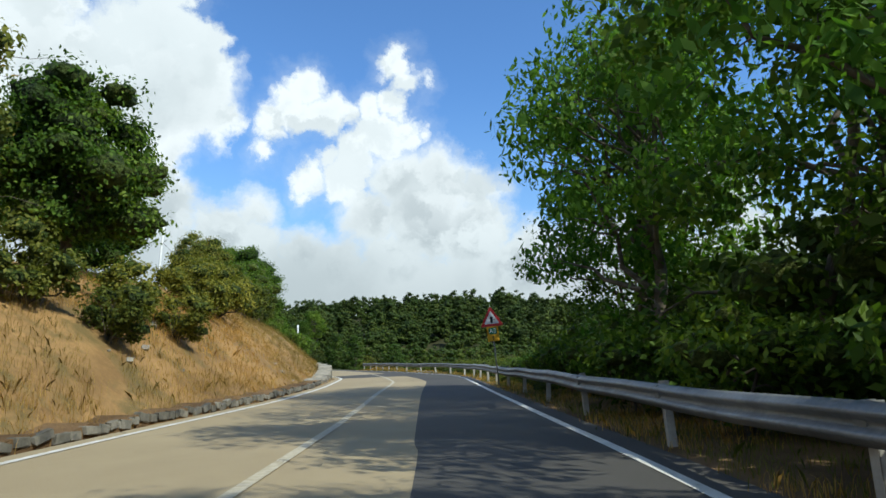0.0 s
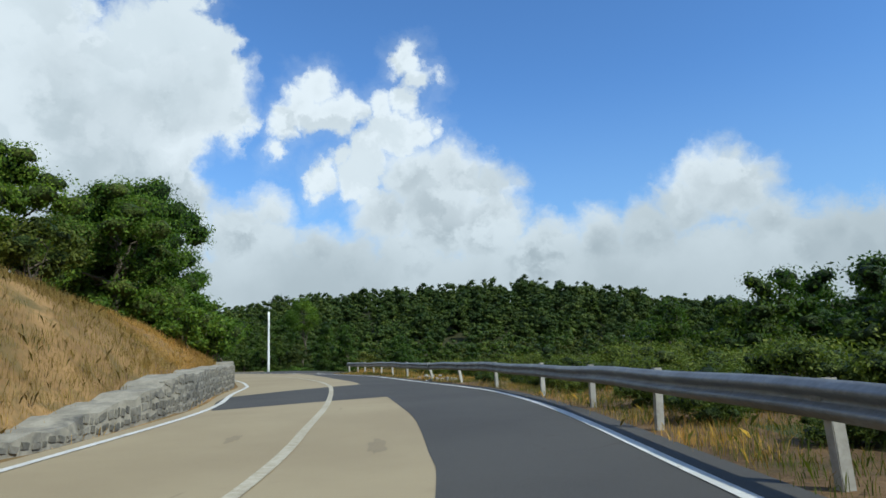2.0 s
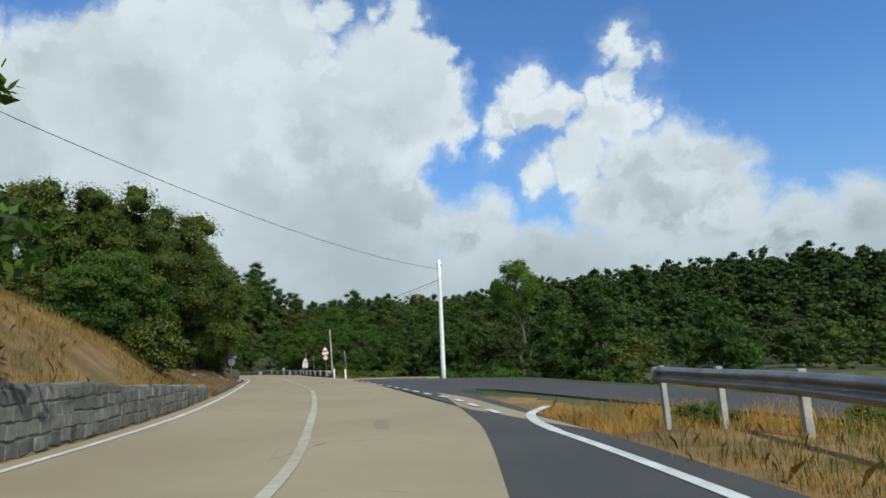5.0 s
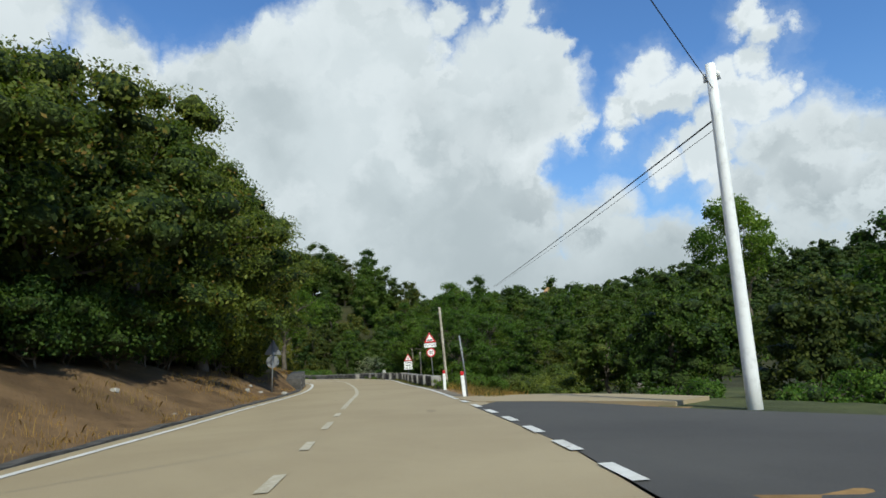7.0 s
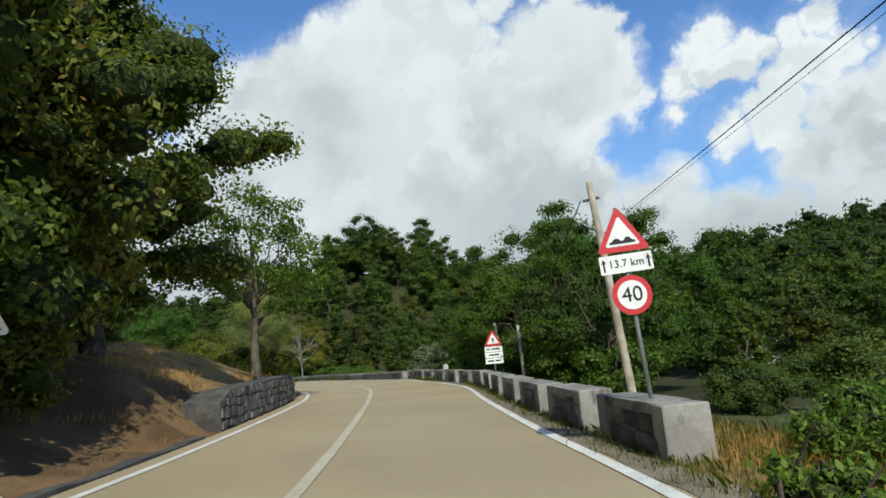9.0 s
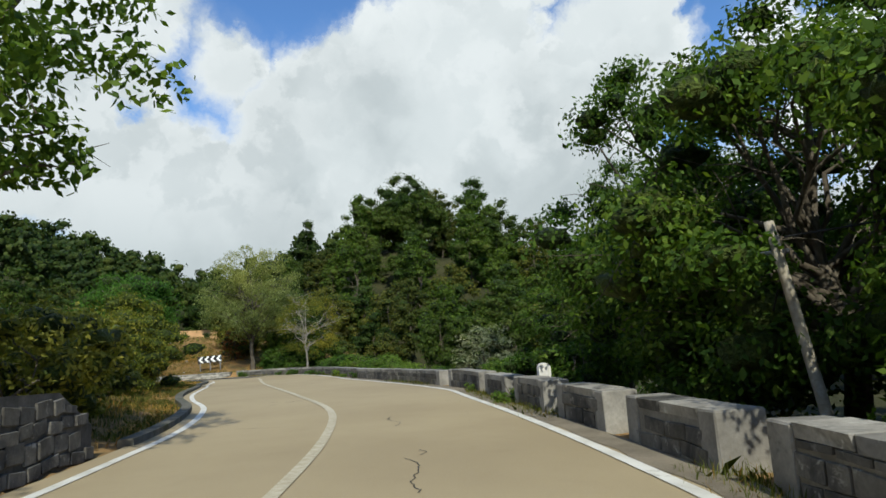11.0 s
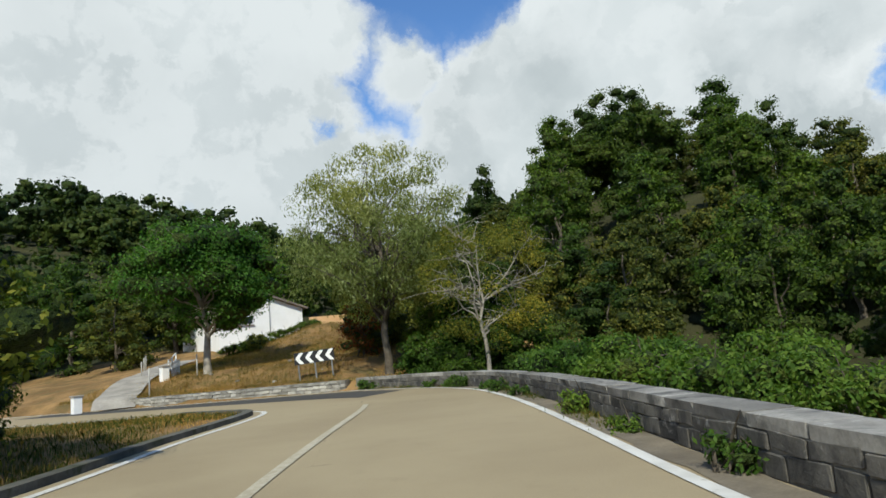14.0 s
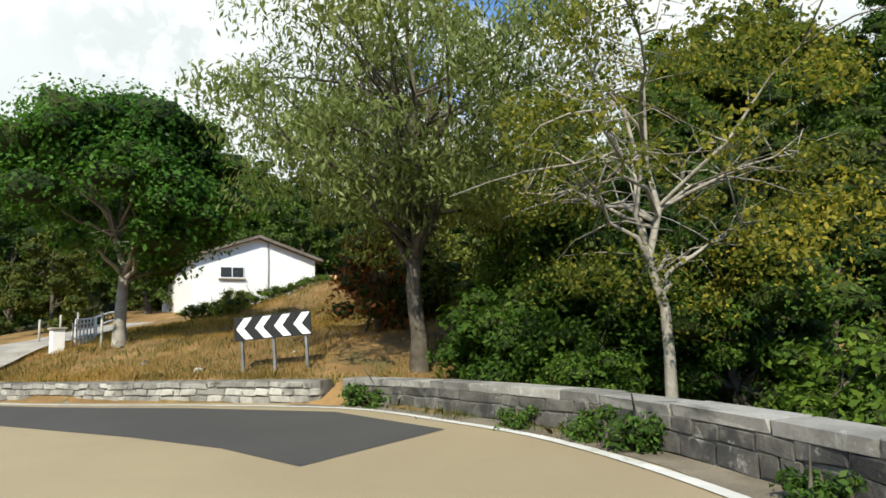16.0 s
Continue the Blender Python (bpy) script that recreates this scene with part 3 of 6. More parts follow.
RIGHT = spline([(2.7, -45), (2.4, -12), (2.2, 5.4), (2.0, 12), (1.75, 20), (1.58, 26), (1.4, 33), (1.15, 40), (0.4, 46), (-0.8, 50.5), (-2.35, 55.2), (-4.2, 61.2), (-6.0, 66.6), (-7.9, 70.9),
                (-9.5, 74.2), (-11.3, 77.5), (-13.6, 81.3), (-15.8, 85), (-17.4, 87.2), (-20.8, 92.0), (-25.0, 97.7), (-27.2, 100.6), (-29.7, 103.7), (-32.8, 107.5), (-35.6, 110.9), (-38.3, 114.0),
                (-41.7, 117.7), (-46.0, 122.6), (-49.8, 127.1), (-52.5, 129.7), (-56.0, 132.7), (-59.6, 135.6), (-61.7, 137.3), (-63.6, 138.4), (-66.4, 139.9), (-70.3, 141.8), (-73.7, 143.4), (-77.2, 145.3), (-80.5, 147.05),
                (-83.5, 148.5), (-86.6, 149.7), (-89.4, 150.15), (-91.6, 149.95), (-94.2, 149.35), (-96.8, 147.4), (-99.4, 144.9), (-102.6, 142.4), (-108, 138.6), (-120, 131), (-142, 120.5)])
MIDDLE = spline([(-1.7, -45), (-1.9, 6), (-2.0, 14), (-2.3, 23), (-2.45, 30.5), (-2.66, 34.3), (-3.15, 38), (-4.1, 44.4), (-5.9, 53.6), (-7.6, 59.6), (-9.7, 65.5), (-11.5, 69.6), (-13.5, 73.9), (-16.3, 78.6),
                 (-19.8, 84.2), (-25.3, 92.5), (-28.8, 97.1), (-30.9, 99.8), (-35.3, 105.4), (-38.9, 110.0), (-43.4, 115.2), (-49.0, 121.3), (-53.3, 125.8), (-57.2, 129.6), (-61.2, 132.7), (-66.4, 135.5),
                 (-69.3, 137.0), (-73.5, 139.1), (-77.2, 141.0), (-80.6, 142.9), (-84.7, 145.3), (-86.6, 146.3)])
SIDE_DIR = np.array((0.867, -0.498))
SIDE_MID = np.array((-22.0, 99.0))


def index_of(line, p):
    return int(((line - np.array(p)) ** 2).sum(1).argmin())


def profile(line, rows):
    """Values along a line, given at some of its points."""
    i = [index_of(line, r[0]) for r in rows]
    return np.stack([np.interp(np.arange(len(line)), i, [r[1][k] for r in rows]) for k in range(len(rows[0][1]))], 1)


# left bank: height of the wall or kerb, rise of the bank behind it, how wide it takes to rise
BANK = profile(LEFT, [((-5.6, -20), (0.30, 3.6, 3.6)), ((-5.2, 12), (0.28, 4.0, 3.4)), ((-5.3, 28), (0.28, 4.9, 3.5)), ((-5.75, 33.5), (0.12, 4.9, 3.4)), ((-6.1, 37), (0.20, 4.8, 3.3)), ((-6.35, 39.5), (0.36, 4.5, 3.2)), ((-6.5, 41.0), (0.60, 4.2, 3.2)), ((-6.7, 42.6), (0.76, 3.8, 3.0)), ((-8.6, 50), (0.9, 3.4, 3.2)), ((-11.0, 58.6), (0.95, 3.2, 3.5)), ((-11.9, 61.0), (1.12, 3.0, 3.5)),
                      ((-14.5, 67.5), (1.08, 3.4, 3.4)), ((-17, 73), (1.05, 4.2, 3.3)), ((-21, 80), (0.72, 4.2, 3.4)), ((-26, 88), (0.4, 3.6, 3.6)), ((-30, 93), (0.10, 2.6, 4)), ((-41, 108), (0.06, 2.2, 3.5)), ((-47.4, 116), (0.06, 2.0, 3)),
                      ((-48.4, 117.2), (0.8, 1.9, 3)), ((-57, 126), (0.98, 1.9, 3)), ((-58.6, 127.3), (0.8, 1.8, 3)), ((-59.6, 128.2), (0.14, 1.8, 3)), ((-66, 132.3), (0.12, 1.2, 3.5)),
                      ((-77, 137.7), (0.10, 0.7, 4)), ((-86, 143), (0.07, 0.3, 4)), ((-90, 144.1), (0.06, 0.2, 4)), ((-106, 132), (0.1, 0.8, 4))])
# the hills: points of their crest with height and reach
RIDGES = [
    [(-230, 225, 12, 60), (-170, 212, 11, 50), (-138, 204, 11.5, 45), (-119, 201, 17.0, 44), (-103, 203, 11.5, 44), (-88, 204, 8.5, 42), (-70, 196, 6.0, 38), (-45, 190, 3, 40)],
    [(-260, 350, 18, 120), (-130, 338, 19, 110), (-66, 335, 24, 105), (0, 330, 25, 110), (40, 325, 25, 110), (75, 312, 19, 105), (110, 304, 11, 100), (150, 290, 5, 90), (300, 240, 0, 80)],
    [(-330, 190, 24, 120), (-230, 150, 26, 100), (-215, 110, 27, 100), (-190, 60, 16, 90), (-120, 30, 14, 80), (-75, 20, 12, 60)],
]


def hills(p):
    z = np.zeros(len(p))
    for ridge in RIDGES:
        line = spline(ridge, 4.0)
        d, i = nearest(p, line[:, :2])
        z = np.maximum(z, line[i, 2] * smooth(1 - d / line[i, 3], 0.0, 1.0))
    return z


def wobble(p, scale, seed=0.0):
    x, y = p[:, 0] / scale + seed, p[:, 1] / scale - seed
    return (np.sin(x * 1.7 + 1.3 * np.sin(y * 1.1)) + np.sin(y * 2.3 + 1.7 * np.sin(x * 0.9 + 2)) + 0.6 * np.sin(x * 4.1 + y * 3.3)) / 2.6


def land(p):
    """Height of the ground at points."""
    p = np.asarray(p, float).reshape(-1, 2)
    dl, il = nearest(p, LEFT)
    dr, ir = nearest(p, RIGHT)
    tl = np.gradient(LEFT, axis=0)[il]
    tr = np.gradient(RIGHT, axis=0)[ir]
    rl, rr = p - LEFT[il], p - RIGHT[ir]
    left = tl[:, 0] * rl[:, 1] - tl[:, 1] * rl[:, 0] > 0
    right = tr[:, 0] * rr[:, 1] - tr[:, 1] * rr[:, 0] < 0
    left &= ~(right & (dr < dl))
    b = BANK[il]
    zl = b[:, 0] * smooth(dl, 1.25, 1.7) + b[:, 1] * (1 - np.exp(-(np.clip(dl - 1.45, 0, None) / b[:, 2]) ** 1.3)) + 0.03 * np.clip(dl - 6, 0, 40) * smooth(b[:, 1], 0.6, 2.0)
    zl += 0.16 * wobble(p, 2.1) * smooth(dl, 1.2, 3.5) * smooth(b[:, 1], 0.2, 1.5)
    # right: a verge, then falling ground; past the bend a rising bank
    x = RIGHT[ir, 0]
    outer = smooth(-x, 91.5, 96.0)
    fall = -2.6 * smooth(dr, 1.8, 16) - 2.0 * smooth(dr, 20, 60)
    fall = np.where(x < -30, -0.9 * smooth(dr, 1.1, 6) - 0.6 * smooth(dr, 6, 25), fall)
    rise = 0.42 * smooth(dr, 0.50, 0.85) + 0.9 * smooth(dr, 0.7, 5.5) + 1.9 * smooth(dr, 4, 20)
    zr = fall * (1 - outer) + rise * outer + 0.10 * wobble(p, 2.6, 3.0) * smooth(dr, 1.5, 4)
    z = np.where(left, zl, np.where(right, zr, -0.06))
    edge = np.where(left, dl, np.where(right, dr, 0.0))
    z = np.where(edge < 0.55, np.minimum(z, -0.06 + 0.1 * np.clip(edge - 0.3, 0, 1)), z)
    z = z + 0.95 * np.exp(-(((p[:, 0] + 112.6) / 3.4) ** 2 + ((p[:, 1] - 154.6) / 2.6) ** 2)) * right
    h = hills(p)
    z = z + h * smooth(edge, 8, 40)
    # the side road and its fill
    q = p - SIDE_MID
    u, v = q @ SIDE_DIR, np.abs(q @ np.array((-SIDE_DIR[1], SIDE_DIR[0])))
    bed = -0.05 - 0.045 * np.clip(u - 2, 0, 60)
    near = (1 - smooth(v, 4.6, 9.5)) * smooth(u, -9, -6) * right
    z = z * (1 - near) + bed * near
    mouth = right & (RIGHT[ir, 1] > 77) & (RIGHT[ir, 1] < 105.5) & (dr < 8.5)
    return np.where(mouth | (right & (v < 4.0) & (u > -6)), np.minimum(z, bed - 0.03), z)


def ground_sheet():
    def axis(lo, hi, step, reach):
        a = np.arange(lo, hi, step)
        out, s, x = [], step, hi
        while x < reach:
            out.append(x)
            s *= 1.16
            x += s
        low, s, x = [], step, lo - step
        while x > -reach:
            low.append(x)
            s *= 1.16
            x -= s
        return np.concatenate([low[::-1], a, out])

    xs, ys = axis(-122, 16, 0.75, 3600), axis(-10, 165, 0.75, 3600)
    gx, gy = np.meshgrid(xs, ys)
    p = np.c_[gx.ravel(), gy.ravel()]
    z = land(p)
    nx, ny = len(xs), len(ys)
    i = (np.arange(ny - 1)[:, None] * nx + np.arange(nx - 1)[None]).ravel()
    f = np.stack([i, i + 1, i + nx + 1, i + nx], 1)
    me = mesh_of("ground", np.c_[p, z], f, [M["straw"], M["soil"], M["meadow"], M["floor"]], True)
    c = p[f].mean(1)
    dl, il = nearest(c, LEFT)
    dr, ir = nearest(c, RIGHT)
    jig = wobble(c, 3.0, 5.0)
    kind = np.full(len(c), 2)
    left = dl < dr
    yl = LEFT[il, 1]
    kind[left & (dl < 9 + 2.5 * jig)] = 0
    kind[left & (yl > 90) & (yl < 119) & (LEFT[il, 0] > -50) & (dl < 14)] = 1
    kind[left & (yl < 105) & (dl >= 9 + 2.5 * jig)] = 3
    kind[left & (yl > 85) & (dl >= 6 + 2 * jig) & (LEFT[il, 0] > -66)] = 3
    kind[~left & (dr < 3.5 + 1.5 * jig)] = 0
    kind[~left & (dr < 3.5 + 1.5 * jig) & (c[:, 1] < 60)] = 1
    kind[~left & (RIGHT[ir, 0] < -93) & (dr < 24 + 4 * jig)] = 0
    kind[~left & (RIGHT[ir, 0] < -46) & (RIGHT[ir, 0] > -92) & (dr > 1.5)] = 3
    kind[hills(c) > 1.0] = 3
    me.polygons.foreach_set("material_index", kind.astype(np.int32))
    return tagged(part("ground", me, None), "grassy ground with dry banks, verges and wooded hills", "ground", kind="structure")


ground_sheet()


def structure(ob, label, category):
    return tagged(ob, label, category, kind="structure")


lo, ro = offset(LEFT, 0.42), offset(RIGHT, -0.5)
road = structure(flat("road", np.concatenate([lo, ro[::-1]]).tolist(), 0.0, M["old"]), "sun-bleached beige asphalt country road with bends", "road")


def stretch(line, a, b):
    i, j = index_of(line, a), index_of(line, b)
    return line[min(i, j):max(i, j) + 1]


# darker patches laid over the old surface
seam = spline([(-0.2, -20), (-0.3, 5.6), (-0.45, 10), (-0.75, 22), (-0.85, 32.5), (-1.03, 35.1), (-1.49, 39.2), (-2.1, 42.6), (-2.75, 46.0)], 0.5)
band = [(-4.3, 44.8), (-6.6, 42.9), (-7.75, 46.2), (-8.35, 48.6), (-7.0, 52.2), (-5.2, 54.9)]
seam2 = spline([(-4.95, 55.3), (-5.7, 58.2), (-7.5, 63.6), (-9.5, 69.5), (-12.0, 76.5), (-13.6, 80.2), (-17.6, 88.3), (-20.8, 93.0), (-24.6, 98.0)], 0.5)
edge = offset(RIGHT, -0.5)
edge = edge[index_of(edge, (2.6, -20)):index_of(edge, (-11.6, 77.2)) + 1]
out = seam.tolist() + band + seam2.tolist() + [(-25.0, 97.8), (-18.5, 88.3), (-14.0, 81.4)] + edge[::-1].tolist()
structure(flat("asphalt_patch", out, 0.004, M["fresh"]), "dark grey newer asphalt over the driving lane", "road patch")
structure(flat("asphalt_patch", [(-89.8, 147.5), (-91.0, 149.6), (-93.9, 149.05), (-96.5, 147.1), (-99.0, 144.75), (-102.2, 142.3), (-107, 138.9), (-106, 137.6), (-101, 141.0), (-98.2, 142.9), (-95.5, 144.6), (-93.1, 146.1), (-91.4, 147.0)], 0.004, M["fresh"]), "dark grey wedge of newer asphalt in the bend", "road patch")


def side_road():
    u = SIDE_DIR
    n = np.array((-u[1], u[0]))
    near = spline([(-11.5, 79.2), (-11.8, 82.4), (-13.8, 86.5), (-16.2, 89.8), (-18.2, 92.4), (-18.4, 93.8), (-16.6, 93.4), (-12, 90.4), (-4, 85.6), (8, 78.6)], 1.0)
    far = spline([(11, 84.0), (-4, 92.3), (-14, 97.7), (-20, 100.6), (-24.4, 102.6), (-27.6, 104.6), (-30.6, 105.2)], 1.0)
    pts = np.concatenate([near, far, [(-29.4, 103.2), (-25.0, 97.7), (-18.5, 88.3), (-14.0, 81.4)]])
    d = (pts - SIDE_MID) @ u
    bm = bmesh.new()
    f = bm.faces.new([bm.verts.new((x, y, 0.006 - 0.045 * max(0.0, k - 2))) for (x, y), k in zip(pts, d)])
    bm.normal_update()
    if f.normal.z < 0:
        f.normal_flip()
    ring = list(f.verts)
    low = [bm.verts.new(v.co - Vector((0, 0, 0.35))) for v in ring]
    n = len(ring)
    skirt = [bm.faces.new((ring[i], low[i], low[(i + 1) % n], ring[(i + 1) % n])) for i in range(n)]
    bmesh.ops.triangulate(bm, faces=[f] + skirt)
    bmesh.ops.recalc_face_normals(bm, faces=bm.faces)
    for t in bm.faces:
        if abs(t.normal.z) > 0.7 and t.normal.z < 0:
            t.normal_flip()
    return structure(part("side_road", bm, M["fresh"]), "dark grey asphalt side road leaving the bend", "road")


side_road()


def apron():
    """Old asphalt at the side road's mouth, with thickness over the falling verge."""
    out = [(-32.4, 107.05), (-31.5, 107.6), (-29.5, 107.9), (-27.0, 107.3), (-24.5, 105.8), (-24.9, 104.2), (-27.6, 104.75), (-30.4, 105.0), (-31.3, 105.8)]
    bm = bmesh.new()
    f = bm.faces.new([bm.verts.new((x, y, 0.016 - 0.045 * max(0.0, float((np.array((x, y)) - SIDE_MID) @ SIDE_DIR) - 2))) for x, y in out])
    r = bmesh.ops.extrude_face_region(bm, geom=[f])
    bmesh.ops.translate(bm, verts=[v for v in r["geom"] if isinstance(v, bmesh.types.BMVert)], vec=(0, 0, -0.4))
    bmesh.ops.recalc_face_normals(bm, faces=bm.faces)
    return structure(part("asphalt_apron", bm, M["old"]), "pale old asphalt apron at the side road's mouth", "road patch")


apron()


def marking(name, line, width, z, mat, label):
    return structure(ribbon(name, line, width, z, mat), label, "road marking")


marking("edge_line", stretch(LEFT, (-5.6, -40), (-140, 114)), 0.15, 0.010, M["paint"], "worn white painted edge line beside the bank")
marking("edge_line", stretch(RIGHT, (2.6, -40), (-11.3, 77.5)), 0.15, 0.012, M["paint"], "worn white painted edge line along the guard rail")
marking("edge_line", spline([(-11.2, 77.3), (-11.85, 78.7), (-12.3, 80.2), (-12.35, 82.0)], 0.25), 0.19, 0.016, M["paint"], "white line hooked into the side road")
marking("edge_line", stretch(RIGHT, (-31.6, 106.0), (-142, 120.5)), 0.14, 0.010, M["paint"], "worn white painted edge line along the parapet")
gate = stretch(RIGHT, (-13.0, 80.2), (-31.4, 105.8))
for i in range(0, len(gate) - 3, 4):
    marking("give_way_dash", gate[i:i + 3], 0.16, 0.020, M["paint"], "short white dash across the side road's mouth")
marking("centre_line", stretch(MIDDLE, (-1.7, -45), (-25.0, 92.0)), 0.15, 0.014, M["faded"], "faded cream centre line")
marking("centre_line", stretch(MIDDLE, (-33.2, 102.8), (-86.6, 146.3)), 0.15, 0.012, M["faded"], "faded cream centre line")
for a, b in (((-26.2, 93.6), (-26.8, 94.5)), ((-28.0, 96.0), (-28.6, 96.9)), ((-29.8, 98.4), (-30.5, 99.4)), ((-31.75, 100.9), (-32.3, 101.7))):
    marking("centre_dash", stretch(MIDDLE, a, b), 0.14, 0.012, M["faded"], "cream dash of the broken centre line")


def oil_stain(x, y, along, across, turn, seed):
    """A dark smear with a ragged outline, a film on the asphalt."""
    rng = np.random.default_rng(seed)
    c, n = math.cos(radians(turn)), math.sin(radians(turn))
    out = []
    for k in range(26):
        a = 2 * math.pi * k / 26
        r = 1 + rng.uniform(-0.35, 0.2)
        u, v = along * r * math.cos(a), across * r * math.sin(a)
        out.append((x + u * c - v * n, y + u * n + v * c))
    return structure(flat("oil_stain", out, 0.003, M["stain"]), "dark oily stain worn into the old asphalt", "stain")


for k, (x, y, along, across, turn) in enumerate(((-1.7, 35.7, 0.75, 0.13, 96), (-14.65, 78.4, 0.9, 0.16, 118), (-4.0, 37.0, 0.5, 0.10, 100), (-73.0, 140.7, 0.20, 0.07, 150), (-30.0, 102.2, 0.5, 0.12, 126), (-85.2, 146.9, 0.10, 0.05, 150))):
    oil_stain(x, y, along, across, turn, 40 + k)
strip = offset(stretch(RIGHT, (-33.0, 107.7), (-95.5, 148.4)), -0.30)
structure(ribbon("dirt_strip", strip + 0.03 * np.sin(np.arange(len(strip)) * 1.7)[:, None], 0.40, 0.007, M["verge"]), "strip of dirt and grit between the road and the parapet", "verge")


def crack(points, label="ragged dark crack in the old asphalt"):
    l = spline(points, 0.08)
    rng = np.random.default_rng(len(l))
    l = l + rng.normal(size=l.shape) * 0.012
    return structure(ribbon("road_crack", l, 0.012, 0.006, M["cable"]), label, "crack")


crack([(-54.75, 128.85), (-54.45, 128.75), (-54.1, 128.45), (-53.9, 128.2), (-53.7, 127.95), (-53.3, 127.7)])
crack([(-55.0, 129.35), (-54.8, 129.25), (-54.7, 129.05)])
crack([(-58.3, 131.9), (-57.9, 131.5), (-57.4, 131.3), (-57.1, 130.9)])

# ---- trees and shrubs ----
def leaf_arrays(rng, centres, size, droop=0.2, narrow=0.55, out=None):
    """One pointed leaf at each centre: a diamond that faces outward and up from its clump."""
    n = len(centres)
    nor = rng.normal(size=(n, 3)) * 0.55
    if out is not None:
        nor += out * 0.75
    nor[:, 2] += 0.35
    nor /= np.linalg.norm(nor, axis=1)[:, None]
    a = np.cross(nor, rng.normal(size=(n, 3)))
    a /= np.linalg.norm(a, axis=1)[:, None] + 1e-9
    a[:, 2] -= droop
    b = np.cross(nor, a)
    L = size * rng.uniform(0.6, 1.3, n)[:, None]
    v = np.stack([centres - a * L * 0.5, centres + b * L * narrow * 0.5, centres + a * L * 0.5, centres - b * L * narrow * 0.5], 1)
    f = np.arange(4 * n).reshape(n, 4)
    return v.reshape(-1, 3), f


def crown_points(rng, height, base, radius, clumps, per, lump, lean=(0, 0), top=0.7, hollow=0.35, flat_bottom=0.9, wide_foot=False):
    """Clumps set through an uneven crown, and the leaf places in their shells with the way each faces."""
    mid, half = (height + base) / 2, (height - base) / 2
    bulge = rng.normal(size=(7, 3))
    bulge /= np.linalg.norm(bulge, axis=1)[:, None]
    amp = rng.uniform(-0.25, 0.28, 7)
    cs = []
    while len(cs) < clumps:
        d = rng.normal(size=3)
        d /= np.linalg.norm(d)
        r = (hollow + (1 - hollow) * rng.uniform() ** 0.5) * (1 + (amp * np.clip(bulge @ d, 0, 1) ** 2).sum())
        z = d[2] * r
        taper = 1 - (1 - top) * max(0, z)
        if z < 0:
            z *= flat_bottom
            if wide_foot:
                d = d / max(0.45, math.hypot(d[0], d[1])) * rng.uniform(0.55, 1.0)
        cs.append((d[0] * r * radius * taper + lean[0] * (z + 1), d[1] * r * radius * taper + lean[1] * (z + 1), mid + z * half))
    cs = np.array(cs)
    k = rng.uniform(0.65, 1.35, clumps) * lump
    q = rng.normal(size=(clumps, per, 3))
    q /= np.linalg.norm(q, axis=2)[:, :, None]
    way = q.copy()
    q *= (0.52 + 0.55 * rng.uniform(size=(clumps, per, 1))) * np.array((1, 1, 0.66)) * k[:, None, None]
    return cs, k, (cs[:, None] + q).reshape(-1, 3), way.reshape(-1, 3)


def ball_form(level):
    bm = bmesh.new()
    bmesh.ops.create_icosphere(bm, subdivisions=level, radius=1.0)
    v = np.array([tuple(p.co) for p in bm.verts])
    f = np.array([[p.index for p in q.verts] for q in bm.faces])
    bm.free()
    return v, f


BALLS = {1: ball_form(1), 2: ball_form(2)}


def heart_arrays(rng, cs, sizes, level=2):
    """The dense inside of each clump: an uneven foliage lump coloured as shade behind its leaves."""
    v, f = BALLS[level]
    w = v[None] * (1 + rng.normal(size=(len(cs), len(v), 1)) * 0.16) * np.array((1, 1, 0.66)) * sizes[:, None, None] + cs[:, None]
    return w.reshape(-1, 3), (f[None] + (np.arange(len(cs)) * len(v))[:, None, None]).reshape(-1, 3)


def bent_line(rng, a, b, n, sag):
    t = np.linspace(0, 1, n)[:, None]
    p = a + (b - a) * t
    p += rng.normal(size=(n, 3)) * sag * np.sin(np.pi * t) + np.array((0, 0, 1.0)) * sag * 1.2 * np.sin(np.pi * t)
    return p


